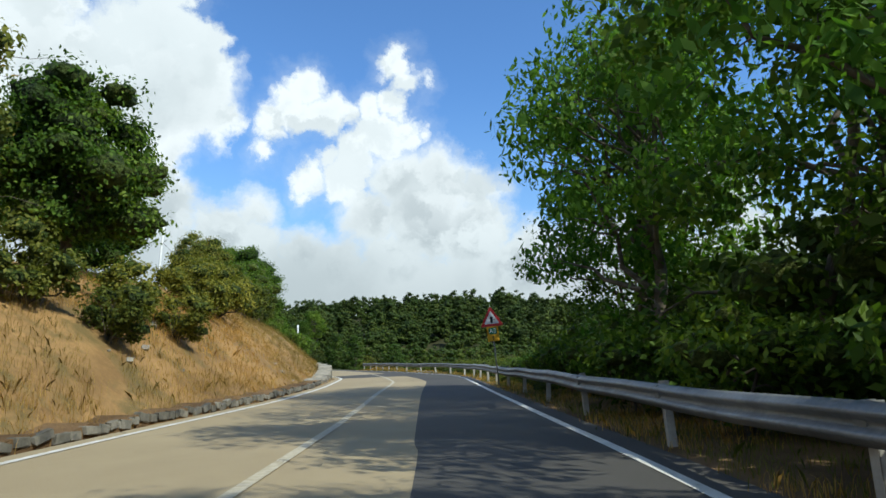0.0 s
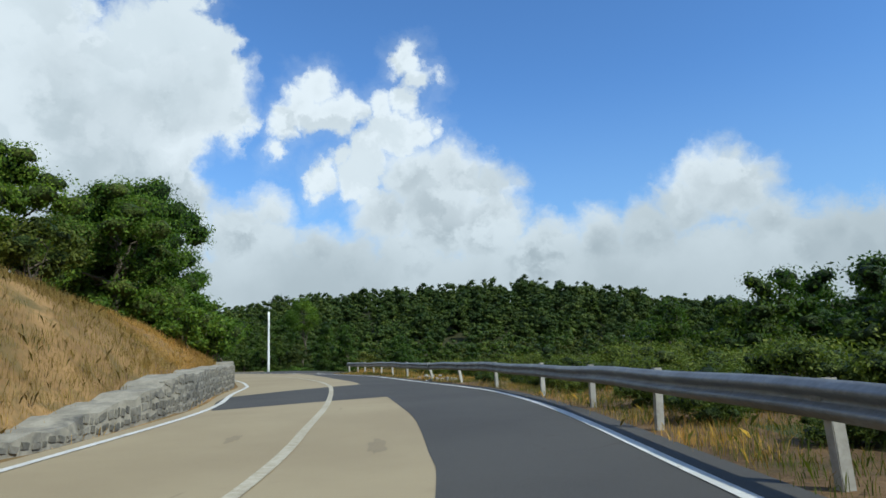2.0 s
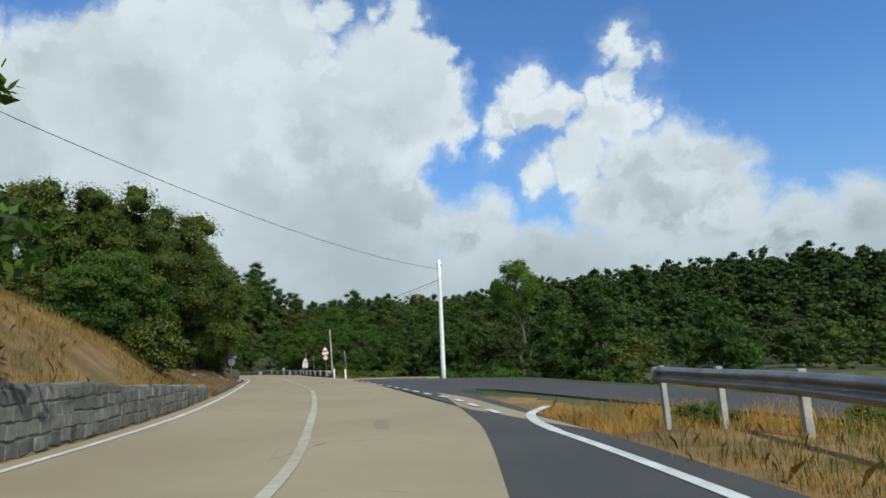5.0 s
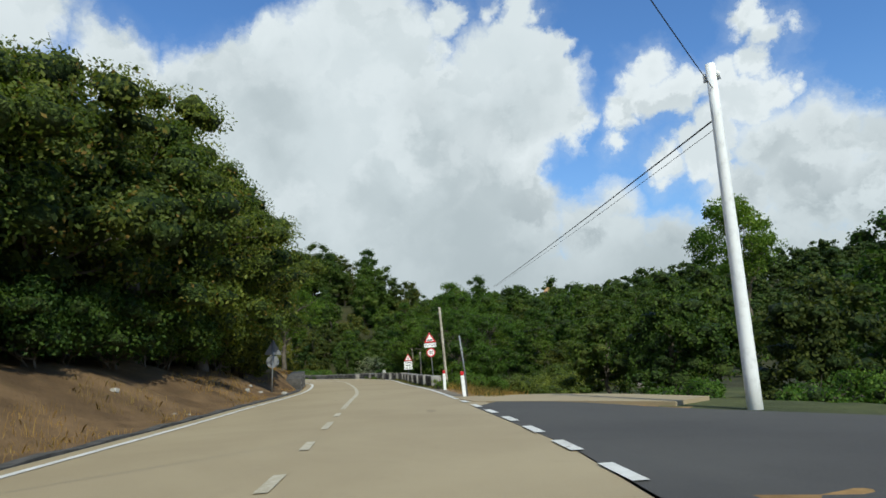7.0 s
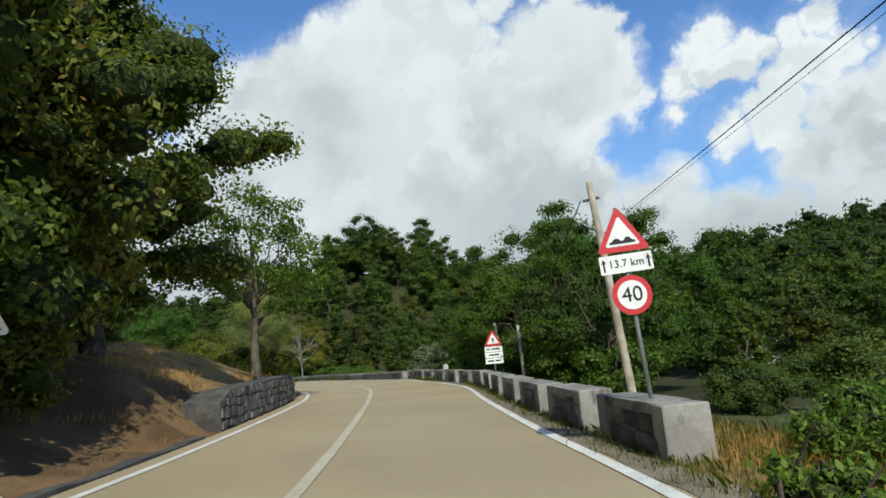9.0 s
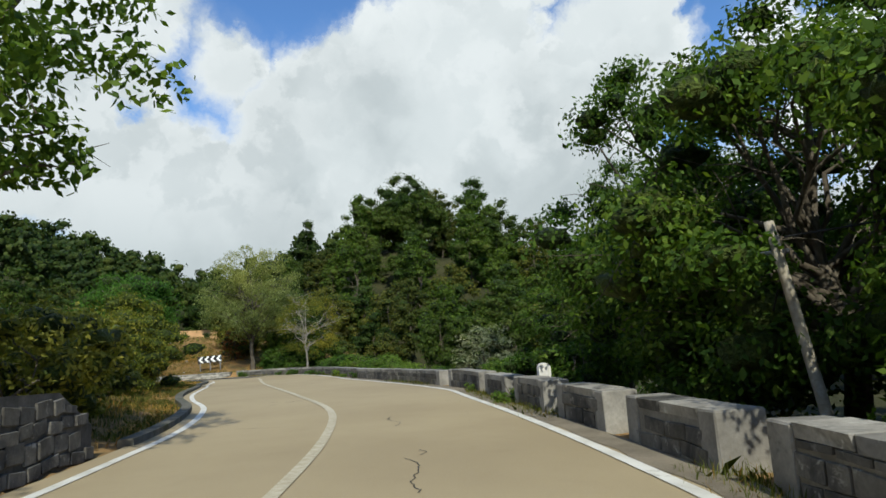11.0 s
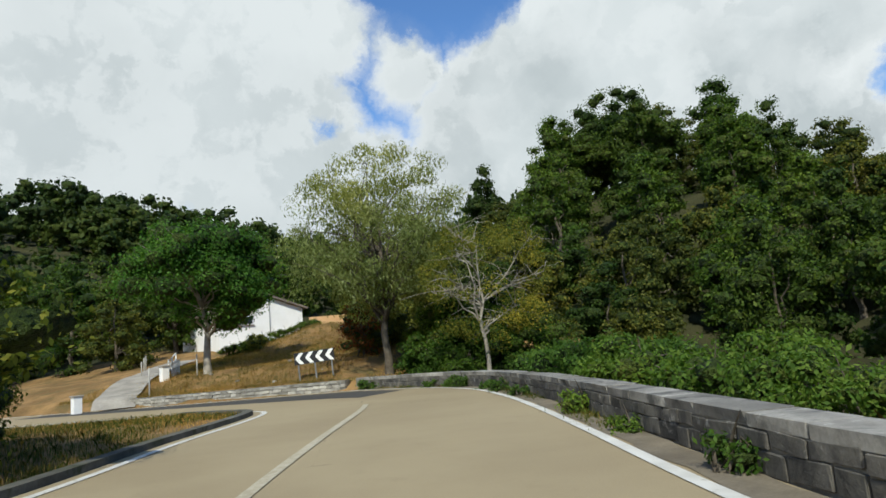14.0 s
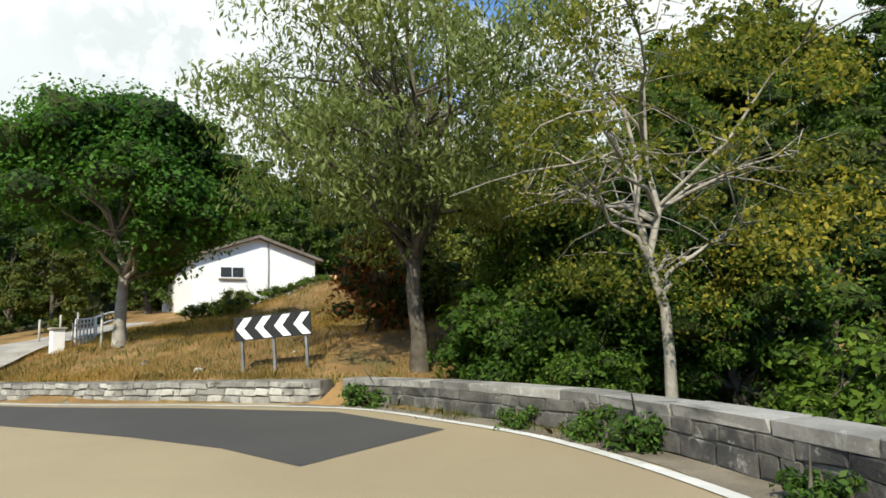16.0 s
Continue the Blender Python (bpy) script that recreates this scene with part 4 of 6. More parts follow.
def wood_arrays(rng, height, trunk_r, cs, limbs, twigs, fork=0.3, lean=(0, 0), sides=7, stems=1):
    out = []
    tip = np.array((lean[0], lean[1], height * 0.82))
    for s in range(stems):
        foot = np.array((0.0, 0, -0.3)) + (rng.normal(size=3) * (0.35, 0.35, 0) if stems > 1 else 0)
        t1 = tip + (rng.normal(size=3) * (height * 0.13, height * 0.13, 0.3) if stems > 1 else 0)
        spine = bent_line(rng, foot, t1, 9, height * 0.018)
        spine[:, 2] = np.linspace(-0.3, t1[2], 9)
        r = trunk_r * (np.linspace(1.25, 0.12, 9) + np.r_[0.35, np.zeros(8)]) * (0.7 if stems > 1 else 1)
        out.append(tube_arrays(spine, r, sides))
        for k in rng.choice(len(cs), min(limbs // stems, len(cs)), replace=False):
            h = fork + (0.9 - fork) * rng.uniform()
            h = min(h, max(fork, cs[k][2] / (height * 0.82) - 0.12))
            start = np.array([np.interp(h, np.linspace(0, 1, 9), spine[:, j]) for j in range(3)])
            r0 = trunk_r * (1.0 - h) * 0.55 + 0.018
            line = bent_line(rng, start, cs[k], 6, 0.05 * np.linalg.norm(cs[k] - start))
            out.append(tube_arrays(line, np.linspace(r0, 0.012, 6), 5))
            for _ in range(twigs):
                j = rng.integers(2, 6)
                end = line[j] + rng.normal(size=3) * min(0.12 * height, 0.75) * np.array((1, 1, 0.6)) + np.array((0, 0, 0.03 * height))
                out.append(tube_arrays(bent_line(rng, line[j], end, 4, 0.06), np.linspace(0.018, 0.004, 4), 3))
    return joined(out)


def tree(name, seed, height, base, radius, trunk_r, leaves, bark="bark", clumps=60, per=200, lump=1.0, leaf=0.2, limbs=26, twigs=3, label="", category="tree", lean=(0, 0), top=0.7, stems=1, narrow=0.55, droop=0.2, hollow=0.35, fork=0.3, group="", solid=0.52, fine=1, wide_foot=False):
    rng = np.random.default_rng(seed)
    cs, k, pts, way = crown_points(rng, height, base, radius, clumps, per, lump, lean, top, hollow, wide_foot=wide_foot)
    root = tagged(new(name), label, category, group)
    v, f = wood_arrays(rng, height, trunk_r, cs, limbs, twigs, fork, lean, stems=stems)
    part("trunk", mesh_of("trunk", v, f, M[bark], True), None, root)
    v, f = leaf_arrays(rng, pts, leaf, droop, narrow, way)
    crown = mesh_of("crown", v, f, M[leaves])
    part("crown", crown, None, root)
    # lumps added behind the leaves to paint the crown's inner shade
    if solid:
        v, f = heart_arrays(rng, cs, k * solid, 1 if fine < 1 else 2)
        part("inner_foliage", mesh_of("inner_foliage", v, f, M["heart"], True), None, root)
    return root


def shrub(name, seed, height, radius, leaves, clumps=26, per=110, lump=0.55, leaf=0.12, label="", narrow=0.5, top=0.75, group=""):
    return tree(name, seed, height, height * 0.08, radius, 0.05, leaves, "bark", clumps, per, lump, leaf, 12, 1, label, "shrub", (0, 0), top, 3, narrow, 0.1, 0.25, 0.15, group, 0.5, 0, True)


def stand(ob, x, y, turn=0.0, size=1.0, tall=1.0, sink=0.05, z=None):
    """Puts a thing on the ground."""
    g = float(land([(x, y)])[0]) if z is None else z
    ob.matrix_basis = Matrix.Translation((x, y, g - sink)) @ Matrix.Rotation(radians(turn), 4, "Z") @ Matrix.Diagonal((size, size, size * tall, 1))
    return ob


def again(ob, x, y, turn=0.0, size=1.0, tall=1.0, label="", sink=0.05):
    c = copy_thing(ob, Matrix())
    if label:
        tagged(c, label)
    return stand(c, x, y, turn, size, tall, sink)


# the tall trees beside the guard rail at the start, their crowns over the rail
LOCUST = "tall leafy green tree shading the road beyond the guard rail"
RAILSIDE = "trees beyond the guard rail"
a1 = stand(tree("tree", 11, 10.5, 1.6, 3.3, 0.17, "acacia", clumps=66, per=200, lump=1.0, leaf=0.19, solid=0, label=LOCUST, narrow=0.42, droop=0.5, group=RAILSIDE), 5.4, 16.5, 0, 1.12)
a2 = stand(tree("tree", 12, 11.5, 1.2, 3.5, 0.2, "oak", clumps=66, per=190, lump=1.0, leaf=0.19, solid=0, label=LOCUST, stems=2, group=RAILSIDE), 7.2, 11.2, 0, 1.1)
for x, y, turn, size, src in ((6.6, 22.0, 70, 0.78, a2), (5.8, 6.2, 250, 1.0, a1), (5.6, -0.5, 120, 0.8, a2), (10.5, 22.5, 130, 0.6, a2), (6.4, 19.2, 200, 1.12, a1), (11.0, 8.5, 200, 0.9, a2), (9.5, 28.0, 310, 0.5, a2), (14.0, 19.0, 260, 0.7, a2), (15.5, 12.0, 160, 0.6, a2)):
    again(src, x, y, turn, size)
# trees above the left bank
OAK = "dark green oak on the grassy bank"
BANKS = "oaks on the bank"
o1 = stand(tree("oak_tree", 21, 7.6, 0.5, 3.2, 0.2, "oak", clumps=76, per=250, lump=1.05, leaf=0.19, label=OAK, group=BANKS), -12.2, 20.5, 0, 0.92)
o2 = stand(tree("oak_tree", 22, 7.2, 0.3, 3.4, 0.2, "olive", clumps=76, per=250, lump=1.05, leaf=0.19, label="olive-green oak on the grassy bank", group=BANKS), -13.5, 13.5)
o3 = stand(tree("oak_tree", 23, 8.4, -0.2, 3.6, 0.22, "oak", clumps=96, per=260, lump=1.05, leaf=0.18, label="broad dark green tree above the stone wall", group=BANKS, wide_foot=True), -22.0, 70.2, 0, 1.02, 1.28)
for x, y, turn, size, src in ((-15.8, 24.5, 60, 1.0, o1), (-10.8, 10.5, 130, 0.72, o1), (-12, 3, 30, 0.95, o1), (-11, -6, 300, 1.0, o2), (-17.5, 31, 90, 0.78, o1), (-14.5, 37.5, 20, 0.60, o2), (-15.5, 43.5, 220, 0.66, o1), (-18.5, 51, 150, 0.75, o3),
                              (-18.0, 59.3, 100, 0.90, o3), (-20.5, 60.5, 40, 0.85, o1), (-23, 66, 180, 0.9, o2), (-32.6, 88.2, 250, 0.60, o3), (-37.5, 88, 120, 0.5, o2), (-35.8, 92.5, 190, 0.64, o1)):
    again(src, x, y, turn, size)
# the wood leaning over the road past the junction
WOOD = "oaks of the roadside wood"
w1 = stand(tree("oak_tree", 31, 11.0, 0.2, 3.9, 0.26, "wood_edge", clumps=96, per=380, lump=1.12, leaf=0.165, label="dense dark oak at the edge of the wood", group=WOOD, wide_foot=True), -44.2, 103.4)
w2 = stand(tree("oak_tree", 32, 9.8, 0.0, 3.5, 0.24, "olive", clumps=92, per=260, lump=1.12, leaf=0.195, label="dense olive-green oak at the edge of the wood", group=WOOD, wide_foot=True), -41.6, 98.6)
for x, y, turn, size, src in ((-47.0, 108.6, 40, 0.95, w1), (-49.2, 112.4, 150, 0.9, w2), (-53.7, 116.3, 250, 0.95, w1), (-46.5, 99, 200, 1.1, w2), (-39.8, 93.8, 300, 0.85, w1), (-43, 92, 10, 1.0, w2), (-55, 110, 60, 1.05, w2),
                              (-67, 119, 190, 0.8, w2), (-75, 124, 20, 0.75, w1), (-84, 128, 90, 0.7, w2)):
    again(src, x, y, turn, size)
# big trees beyond the parapet
r1 = stand(tree("oak_tree", 41, 7.4, 0.2, 3.0, 0.18, "oak", clumps=95, per=330, lump=0.8, leaf=0.12, limbs=40, twigs=4, solid=0.42, label="open-crowned oak beyond the parapet", hollow=0.4, group="oaks beyond the parapet"), -54.0, 136.6, 0, 0.9)
for x, y, turn, size, src in ((-51.2, 133.6, 140, 0.9, r1), (-47.8, 130.6, 60, 0.78, r1), (-58.9, 140.6, 230, 0.6, r1), (-44.6, 127.4, 300, 0.66, r1), (-49.6, 137.0, 20, 1.08, r1), (-46.0, 133.5, 200, 0.92, r1)):
    again(src, x, y, turn, size)
again(r1, -58.7, 142.2, 75, 0.62, 1.5)
# the bend: a willow, a half-dead tree, a walnut by the house
stand(tree("willow_tree", 51, 10.8, 1.7, 4.9, 0.17, "willow", "bark", clumps=260, per=230, lump=0.8, leaf=0.14, limbs=52, twigs=6, solid=0, label="tall silvery-green willow behind the bend's wall", narrow=0.32, droop=0.6, top=0.85, hollow=0.35, fork=0.26), -95.6, 151.3, 40, 0.92)
stand(tree("walnut_tree", 52, 8.3, 2.4, 3.5, 0.17, "acacia", "pale_bark", clumps=90, per=330, lump=1.0, leaf=0.16, solid=0.5, label="round green walnut tree beside the driveway"), -105.2, 145.8)
stand(tree("half_dead_tree", 53, 6.6, 1.5, 2.8, 0.085, "yellowing", "pale_bark", clumps=84, per=170, lump=0.5, leaf=0.08, limbs=14, twigs=12, solid=0, label="half-dead pale tree with bare twigs and yellow leaves", hollow=0.5, fork=0.36), -90.5, 152.9, 0, 1.0, sink=0.2)
# dense green growth between the willow and the half-dead tree
for x, y, turn, size, src in ((-93.9, 154.6, 20, 0.66, o1), (-91.4, 155.2, 140, 0.5, o3), (-96.8, 154.8, 250, 0.5, o1)):
    again(src, x, y, turn, size)
# trees of the wooded slope behind the bend
SLOPE = "trees of the wooded slope"
m1 = stand(tree("woodland_tree", 61, 9.5, -0.5, 3.5, 0.2, "wood_dark", clumps=62, per=100, lump=1.08, leaf=0.285, limbs=8, twigs=0, fine=0, solid=0.56, label="green broadleaf tree of the wooded slope", group=SLOPE, wide_foot=True), -80, 163, 0, 0.75)
m2 = stand(tree("woodland_tree", 62, 10.0, -0.5, 3.3, 0.2, "wood_fresh", clumps=62, per=100, lump=1.08, leaf=0.285, limbs=8, twigs=0, fine=0, solid=0.56, label="fresh green broadleaf tree of the wooded slope", group=SLOPE, wide_foot=True), -88, 165.5, 0, 0.75)
m3 = stand(tree("woodland_tree", 63, 9.0, -0.5, 3.7, 0.2, "wood_olive", clumps=62, per=100, lump=1.08, leaf=0.285, limbs=8, twigs=0, fine=0, solid=0.56, label="olive-green broadleaf tree of the wooded slope", group=SLOPE, wide_foot=True), -72, 161.5, 0, 0.7)
rng = np.random.default_rng(5)
spots = [(-80, 163), (-88, 165.5), (-72, 161.5)]
tries = 0
while len(spots) < 105 and tries < 9000:
    tries += 1
    x, y = rng.uniform(-140, -40), rng.uniform(146, 203)
    d = float(nearest(np.array([(x, y)]), RIGHT)[0][0])
    if d < 10.5 or (x < -97 and y < 167) or y > 200 - 0.35 * max(0.0, x + 75) or (-84 < x < -62 and y < 161):
        continue
    if all((x - a) ** 2 + (y - b) ** 2 > 4.6 ** 2 for a, b in spots):
        spots.append((x, y))
for k, (x, y) in enumerate(spots[3:]):
    d = float(nearest(np.array([(x, y)]), RIGHT)[0][0])
    flank = 0.6 if math.degrees(math.atan2(-(x + 80), y - 144)) > 46 else 1.0
    again((m1, m2, m3, m1)[k % 4], x, y, rng.uniform(0, 360), flank * min(1.0, 0.5 + d * 0.011) * rng.uniform(0.9, 1.1), rng.uniform(0.9, 1.12))
for x, y, k in ((-97.5, 157.0, 0.62), (-100.8, 159.0, 0.7), (-93.6, 158.2, 0.45), (-105.5, 160.5, 0.75), (-110.5, 161.5, 0.7), (-89.2, 159.6, 0.45), (-102.5, 164.0, 0.8), (-121.5, 160.5, 0.75), (-125.5, 154.5, 0.8), (-124.5, 147.0, 0.8), (-120.5, 142.6, 0.62), (-127, 140, 0.8), (-116, 164, 0.8), (-131, 149, 0.9), (-135, 143, 0.9), (-137, 150, 0.95), (-133, 136, 0.85), (-140, 138, 0.95), (-141, 146, 1.0), (-128, 133, 0.7), (-132, 158, 0.9), (-126, 165, 0.9)):
    again((m1, m3, m2)[int(-x * 2) % 3], x, y, x * 41 % 360, k)
tall_oak = stand(tree("oak_tree", 42, 13.6, 7.4, 3.0, 0.2, "oak", clumps=90, per=170, lump=0.8, leaf=0.2, limbs=30, twigs=3, solid=0, label="tall open oak standing above the hedge", hollow=0.4, fork=0.5), -27.8, 139.5)
stand(tree("oak_tree", 57, 7.4, 2.5, 2.7, 0.16, "oak", clumps=70, per=150, lump=0.62, leaf=0.16, limbs=26, twigs=3, solid=0, label="open oak reaching over the stone wall", hollow=0.35, fork=0.35), -58.5, 124.6)
# two taller trees on the knoll, and a dark fir
again(m1, -121.3, 198.0, 30, 1.0, 1.0)
again(m2, -115.2, 203.4, 80, 0.62, 1.3)
for x, y in ((-113.0, 196.0), (-109.5, 198.5), (-117.0, 193.5), (-106.0, 194.5), (-111.0, 191.5), (-119.5, 190.5), (-103.5, 199.0)):
    again((m1, m3)[int(x) % 2], x, y, x * 31 % 360, 0.62)
stand(tree("fir_tree", 64, 9.0, 0.2, 2.4, 0.18, "distant", clumps=60, per=60, lump=0.8, leaf=0.34, limbs=8, twigs=0, fine=0, label="dark pointed fir among the woods", top=0.1), -128.6, 180.6, 0, 1.0, 1.15)
# hedge of low trees on the right past the side road
for x, y, s in ((-30.5, 116.5, 0.45), (-27, 113.0, 0.5), (-22.5, 113.5, 0.55), (-18, 112, 0.6), (-13, 109.5, 0.55), (-27, 121, 0.62), (-20, 120, 0.7), (-8, 106, 0.6), (-14, 103.2, 0.62), (-36.5, 131.5, 0.36), (-40.5, 136.0, 0.42), (-33.0, 127.5, 0.33), (-44.0, 141.0, 0.42), (-38.0, 143.5, 0.46), (-33.5, 139.0, 0.42), (-48.0, 150.0, 0.45), (-42.0, 150.0, 0.45), (12.0, 46.5, 0.55), (15.0, 43.0, 0.62), (19.0, 49.0, 0.70), (11.5, 51.0, 0.55), (8.6, 56.0, 0.46), (9.0, 49.0, 0.48), (14.0, 49.5, 0.60), (17.5, 60.0, 0.62), (13.5, 67.0, 0.52), (20.0, 66.0, 0.65), (9.5, 73.0, 0.42), (9.0, 61.0, 0.45), (14.0, 75.0, 0.5), (15.0, 54.5, 0.68), (21.0, 43.0, 0.78), (21.0, 57.0, 0.72), (12.0, 57.5, 0.58), (10.5, 63.0, 0.54), (15.5, 63.5, 0.62), (11.5, 69.5, 0.50), (17.5, 71.0, 0.58), (24.0, 65.0, 0.7)):
    again((m1, m3, m2)[int(abs(x)) % 3], x, y, x * 37 % 360, s)


def woods(name, region, count, seed, lo, hi, mats, label, leaf=0.7, clumps=16, per=20, keep=None, clear=14):
    """Far woodland: many whole trees in one sheet of leaves."""
    rng = np.random.default_rng(seed)
    forms = []
    for k in range(6):
        h = rng.uniform(8, 10)
        cs, k, pts, way = crown_points(rng, h, -0.4, 3.1, clumps, per, 1.35, top=rng.uniform(0.45, 0.8), wide_foot=True)
        v, f = leaf_arrays(rng, pts, leaf, 0.1, 0.75, way)
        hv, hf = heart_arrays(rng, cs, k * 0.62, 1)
        forms.append((v, f, hv, hf))
    p = np.c_[rng.uniform(region[0], region[1], count), rng.uniform(region[2], region[3], count)]
    dl, _ = nearest(p, LEFT)
    dr, _ = nearest(p, RIGHT)
    ok = (np.minimum(dl, dr) > clear)
    if keep:
        ok &= keep(p)
    p = p[ok]
    z = land(p)
    pieces, hearts = [], []
    for (x, y), g in zip(p, z):
        v, f, hv, hf = forms[rng.integers(6)]
        a, s = rng.uniform(0, 6.28), rng.uniform(lo, hi)
        c, n = math.cos(a) * s, math.sin(a) * s
        t = s * rng.uniform(0.85, 1.2)
        for u, q, to in ((v, f, pieces), (hv, hf, hearts)):
            to.append((np.c_[u[:, 0] * c - u[:, 1] * n + x, u[:, 0] * n + u[:, 1] * c + y, u[:, 2] * t + g - 0.4], q))
    (v, f), (hv, hf) = joined(pieces), joined(hearts)
    ob = tagged(part(name, mesh_of(name, v, f, mats), None), label, "woodland", kind="stuff")
    tagged(part("inner_foliage", mesh_of("inner_foliage", hv, hf, M["heart"], True), None, ob), "foliage lumps coloured as the shade inside the crowns", kind="stuff")
    return ob


ON_RIDGE = lambda p: hills(p) > 3
woods("woodland", (-190, 210, 225, 345), 1250, 71, 0.75, 1.25, M["distant"], "distant wooded ridge beyond the valley", 0.62, 18, 17, ON_RIDGE)
woods("woodland", (-190, 210, 225, 345), 820, 75, 0.7, 1.15, M["wood_dark"], "greener trees on the distant wooded ridge", 0.62, 18, 17, ON_RIDGE)
woods("woodland", (-260, -62, 5, 225), 1800, 72, 0.8, 1.15, M["distant"], "wooded hill behind the house", keep=lambda p: (hills(p) > 3) & ~((p[:, 1] > 140) & (p[:, 0] > -140)))
ON_FLOOR = lambda p: p[:, 1] > 150 - 0.5 * (p[:, 0] + 20)
woods("woodland", (-75, 90, 140, 240), 230, 73, 0.4, 0.75, M["wood_fresh"], "low green woods on the valley floor", 0.5, 18, 20, ON_FLOOR)
woods("woodland", (-75, 120, 140, 250), 200, 76, 0.4, 0.7, M["wood_olive"], "low olive woods on the valley floor", 0.5, 18, 20, ON_FLOOR)
woods("thicket", (3, 70, 24, 150), 420, 74, 0.20, 0.36, M["scrub"], "green scrub on the falling ground", leaf=0.36, clumps=22, per=26, clear=9)

# ---- shrubs ----
s1 = stand(shrub("broom_shrub", 81, 1.7, 1.3, "broom", 30, 120, 0.5, 0.13, "olive-green broom bush on the bank", group="bushes on the bank"), -11.9, 38.0, 0, 1.25)
s2 = stand(shrub("bramble_bush", 82, 1.3, 1.4, "bramble", 34, 190, 0.48, 0.105, "bright green bramble bush", group="bramble bushes"), 4.6, 30.5)
s3 = stand(shrub("leafy_shrub", 83, 1.9, 1.3, "oak", 30, 120, 0.5, 0.15, "dark leafy shrub in the shade", group="shrubs beyond the rail"), 4.4, 9.0)
for x, y, s in ((-9.2, 18.5, 0.9), (-10.2, 28.5, 1.25), (-10.8, 31.0, 1.25), (-9.8, 25.6, 1.0), (-11.8, 33.6, 1.1), (-12.8, 36.2, 1.2), (-12.6, 40.2, 1.2), (-13.4, 33.0, 1.2), (-9.6, 14.5, 1.0), (-9.0, 10.5, 0.9), (-8.4, 6.0, 0.8), (-12.5, 39.5, 1.1), (-13.2, 46.0, 1.1), 
                 (-29.4, 87.6, 1.1), (-47.3, 109.9, 1.3), (-48.6, 112.4, 1.2), (-60.6, 126.6, 0.9), (-64.0, 128.2, 1.1), (-67.0, 129.0, 1.1), (-83.0, 136.8, 1.0), (-62.3, 127.6, 0.8), (-112.5, 150.2, 0.6), (-103.0, 154.3, 1.5), (-105.2, 155.8, 1.6), (-101.2, 153.4, 1.2), (-107.6, 157.0, 1.5), (-100.0, 152.6, 0.8), (-8.2, 20.0, 0.8), (-8.2, 16.0, 0.8)):
    again(s1, x, y, x * 53 % 360, s)
for x, y, s in ((4.0, 12.5, 1.0), (4.6, 16.0, 1.1), (4.2, 19.5, 1.0), (4.8, 4.8, 1.1), (4.6, 0.5, 1.2), (5.5, 22.5, 1.1), (6.0, 13.5, 1.4), (6.5, 8.0, 1.4), (6.5, 18.5, 1.3), (4.8, -4.5, 1.2), (7.0, 3.0, 1.4), (4.3, 25.5, 0.85), (5.4, 24.2, 1.3), (6.6, 26.0, 1.5), (8.2, 25.0, 1.8), (9.6, 27.0, 1.8), (11.5, 25.5, 2.0), (8.5, 21.5, 1.5), (8.5, 11, 1.6), (-45.2, 101.2, 1.5), (-43.2, 97.6, 1.4), (-47.4, 104.8, 1.6), (-49.6, 108.0, 1.5), (-41.4, 94.4, 1.4), (-51.6, 111.6, 1.5), (-46.5, 97.5, 1.8), (-39.2, 91.2, 1.3), (-54.5, 115.0, 1.4), (-49.5, 130.4, 0.8), (-52.6, 133.0, 0.9), (-57.5, 137.2, 0.8), (-60.4, 139.6, 0.7), (-46.0, 127.0, 0.8), (-42.6, 123.4, 0.8), (-92.4, 153.2, 1.0), (-94.2, 152.2, 1.0), (-88.4, 153.6, 0.8), (-93.4, 151.9, 0.7), (-91.2, 152.2, 0.6), (-80.4, 135.4, 0.9), (-77.4, 133.8, 0.8), (-82.8, 136.2, 0.8), (-74.6, 132.2, 0.8)):
    again(s3, x, y, x * 71 % 360, s)
# bushes in darkened leaves, added to paint the deep shade under the canopy
s5 = stand(shrub("undergrowth_bush", 90, 2.3, 1.7, "wood_dark", 34, 190, 0.7, 0.14, "undergrowth bush with the shade under the trees put into its dark leaves", group="undergrowth of the wood"), -39.6, 97.6)
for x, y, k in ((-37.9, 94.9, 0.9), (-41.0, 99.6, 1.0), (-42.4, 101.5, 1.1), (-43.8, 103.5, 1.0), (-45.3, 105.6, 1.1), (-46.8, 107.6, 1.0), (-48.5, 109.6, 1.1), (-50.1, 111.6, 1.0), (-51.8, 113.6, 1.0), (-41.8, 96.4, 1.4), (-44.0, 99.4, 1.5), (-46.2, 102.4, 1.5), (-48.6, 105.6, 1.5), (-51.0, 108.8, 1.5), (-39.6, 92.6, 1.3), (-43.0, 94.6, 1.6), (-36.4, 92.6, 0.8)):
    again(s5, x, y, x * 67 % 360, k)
for x, y, k in ((-13.8, 60.8, 1.3), (-14.9, 63.6, 1.5), (-16.2, 66.6, 1.5), (-17.8, 69.8, 1.45), (-18.7, 72.0, 1.5), (-20.2, 71.6, 2.0), (-16.6, 62.2, 1.7), (-18.4, 65.6, 1.8), (-13.6, 56.6, 1.1)):
    again(s3, x, y, x * 67 % 360, k)
# the same dark bushes deepen the shade behind the railside trees
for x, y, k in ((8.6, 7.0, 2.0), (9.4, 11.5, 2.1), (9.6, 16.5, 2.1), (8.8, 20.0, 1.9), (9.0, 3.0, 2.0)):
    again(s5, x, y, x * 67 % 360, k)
s4 = stand(shrub("scrub_bush", 89, 1.25, 1.7, "scrub", 46, 210, 0.5, 0.085, "olive-green scrub bush on the falling ground", 0.45, group="scrub below the rail"), 5.4, 34.0)
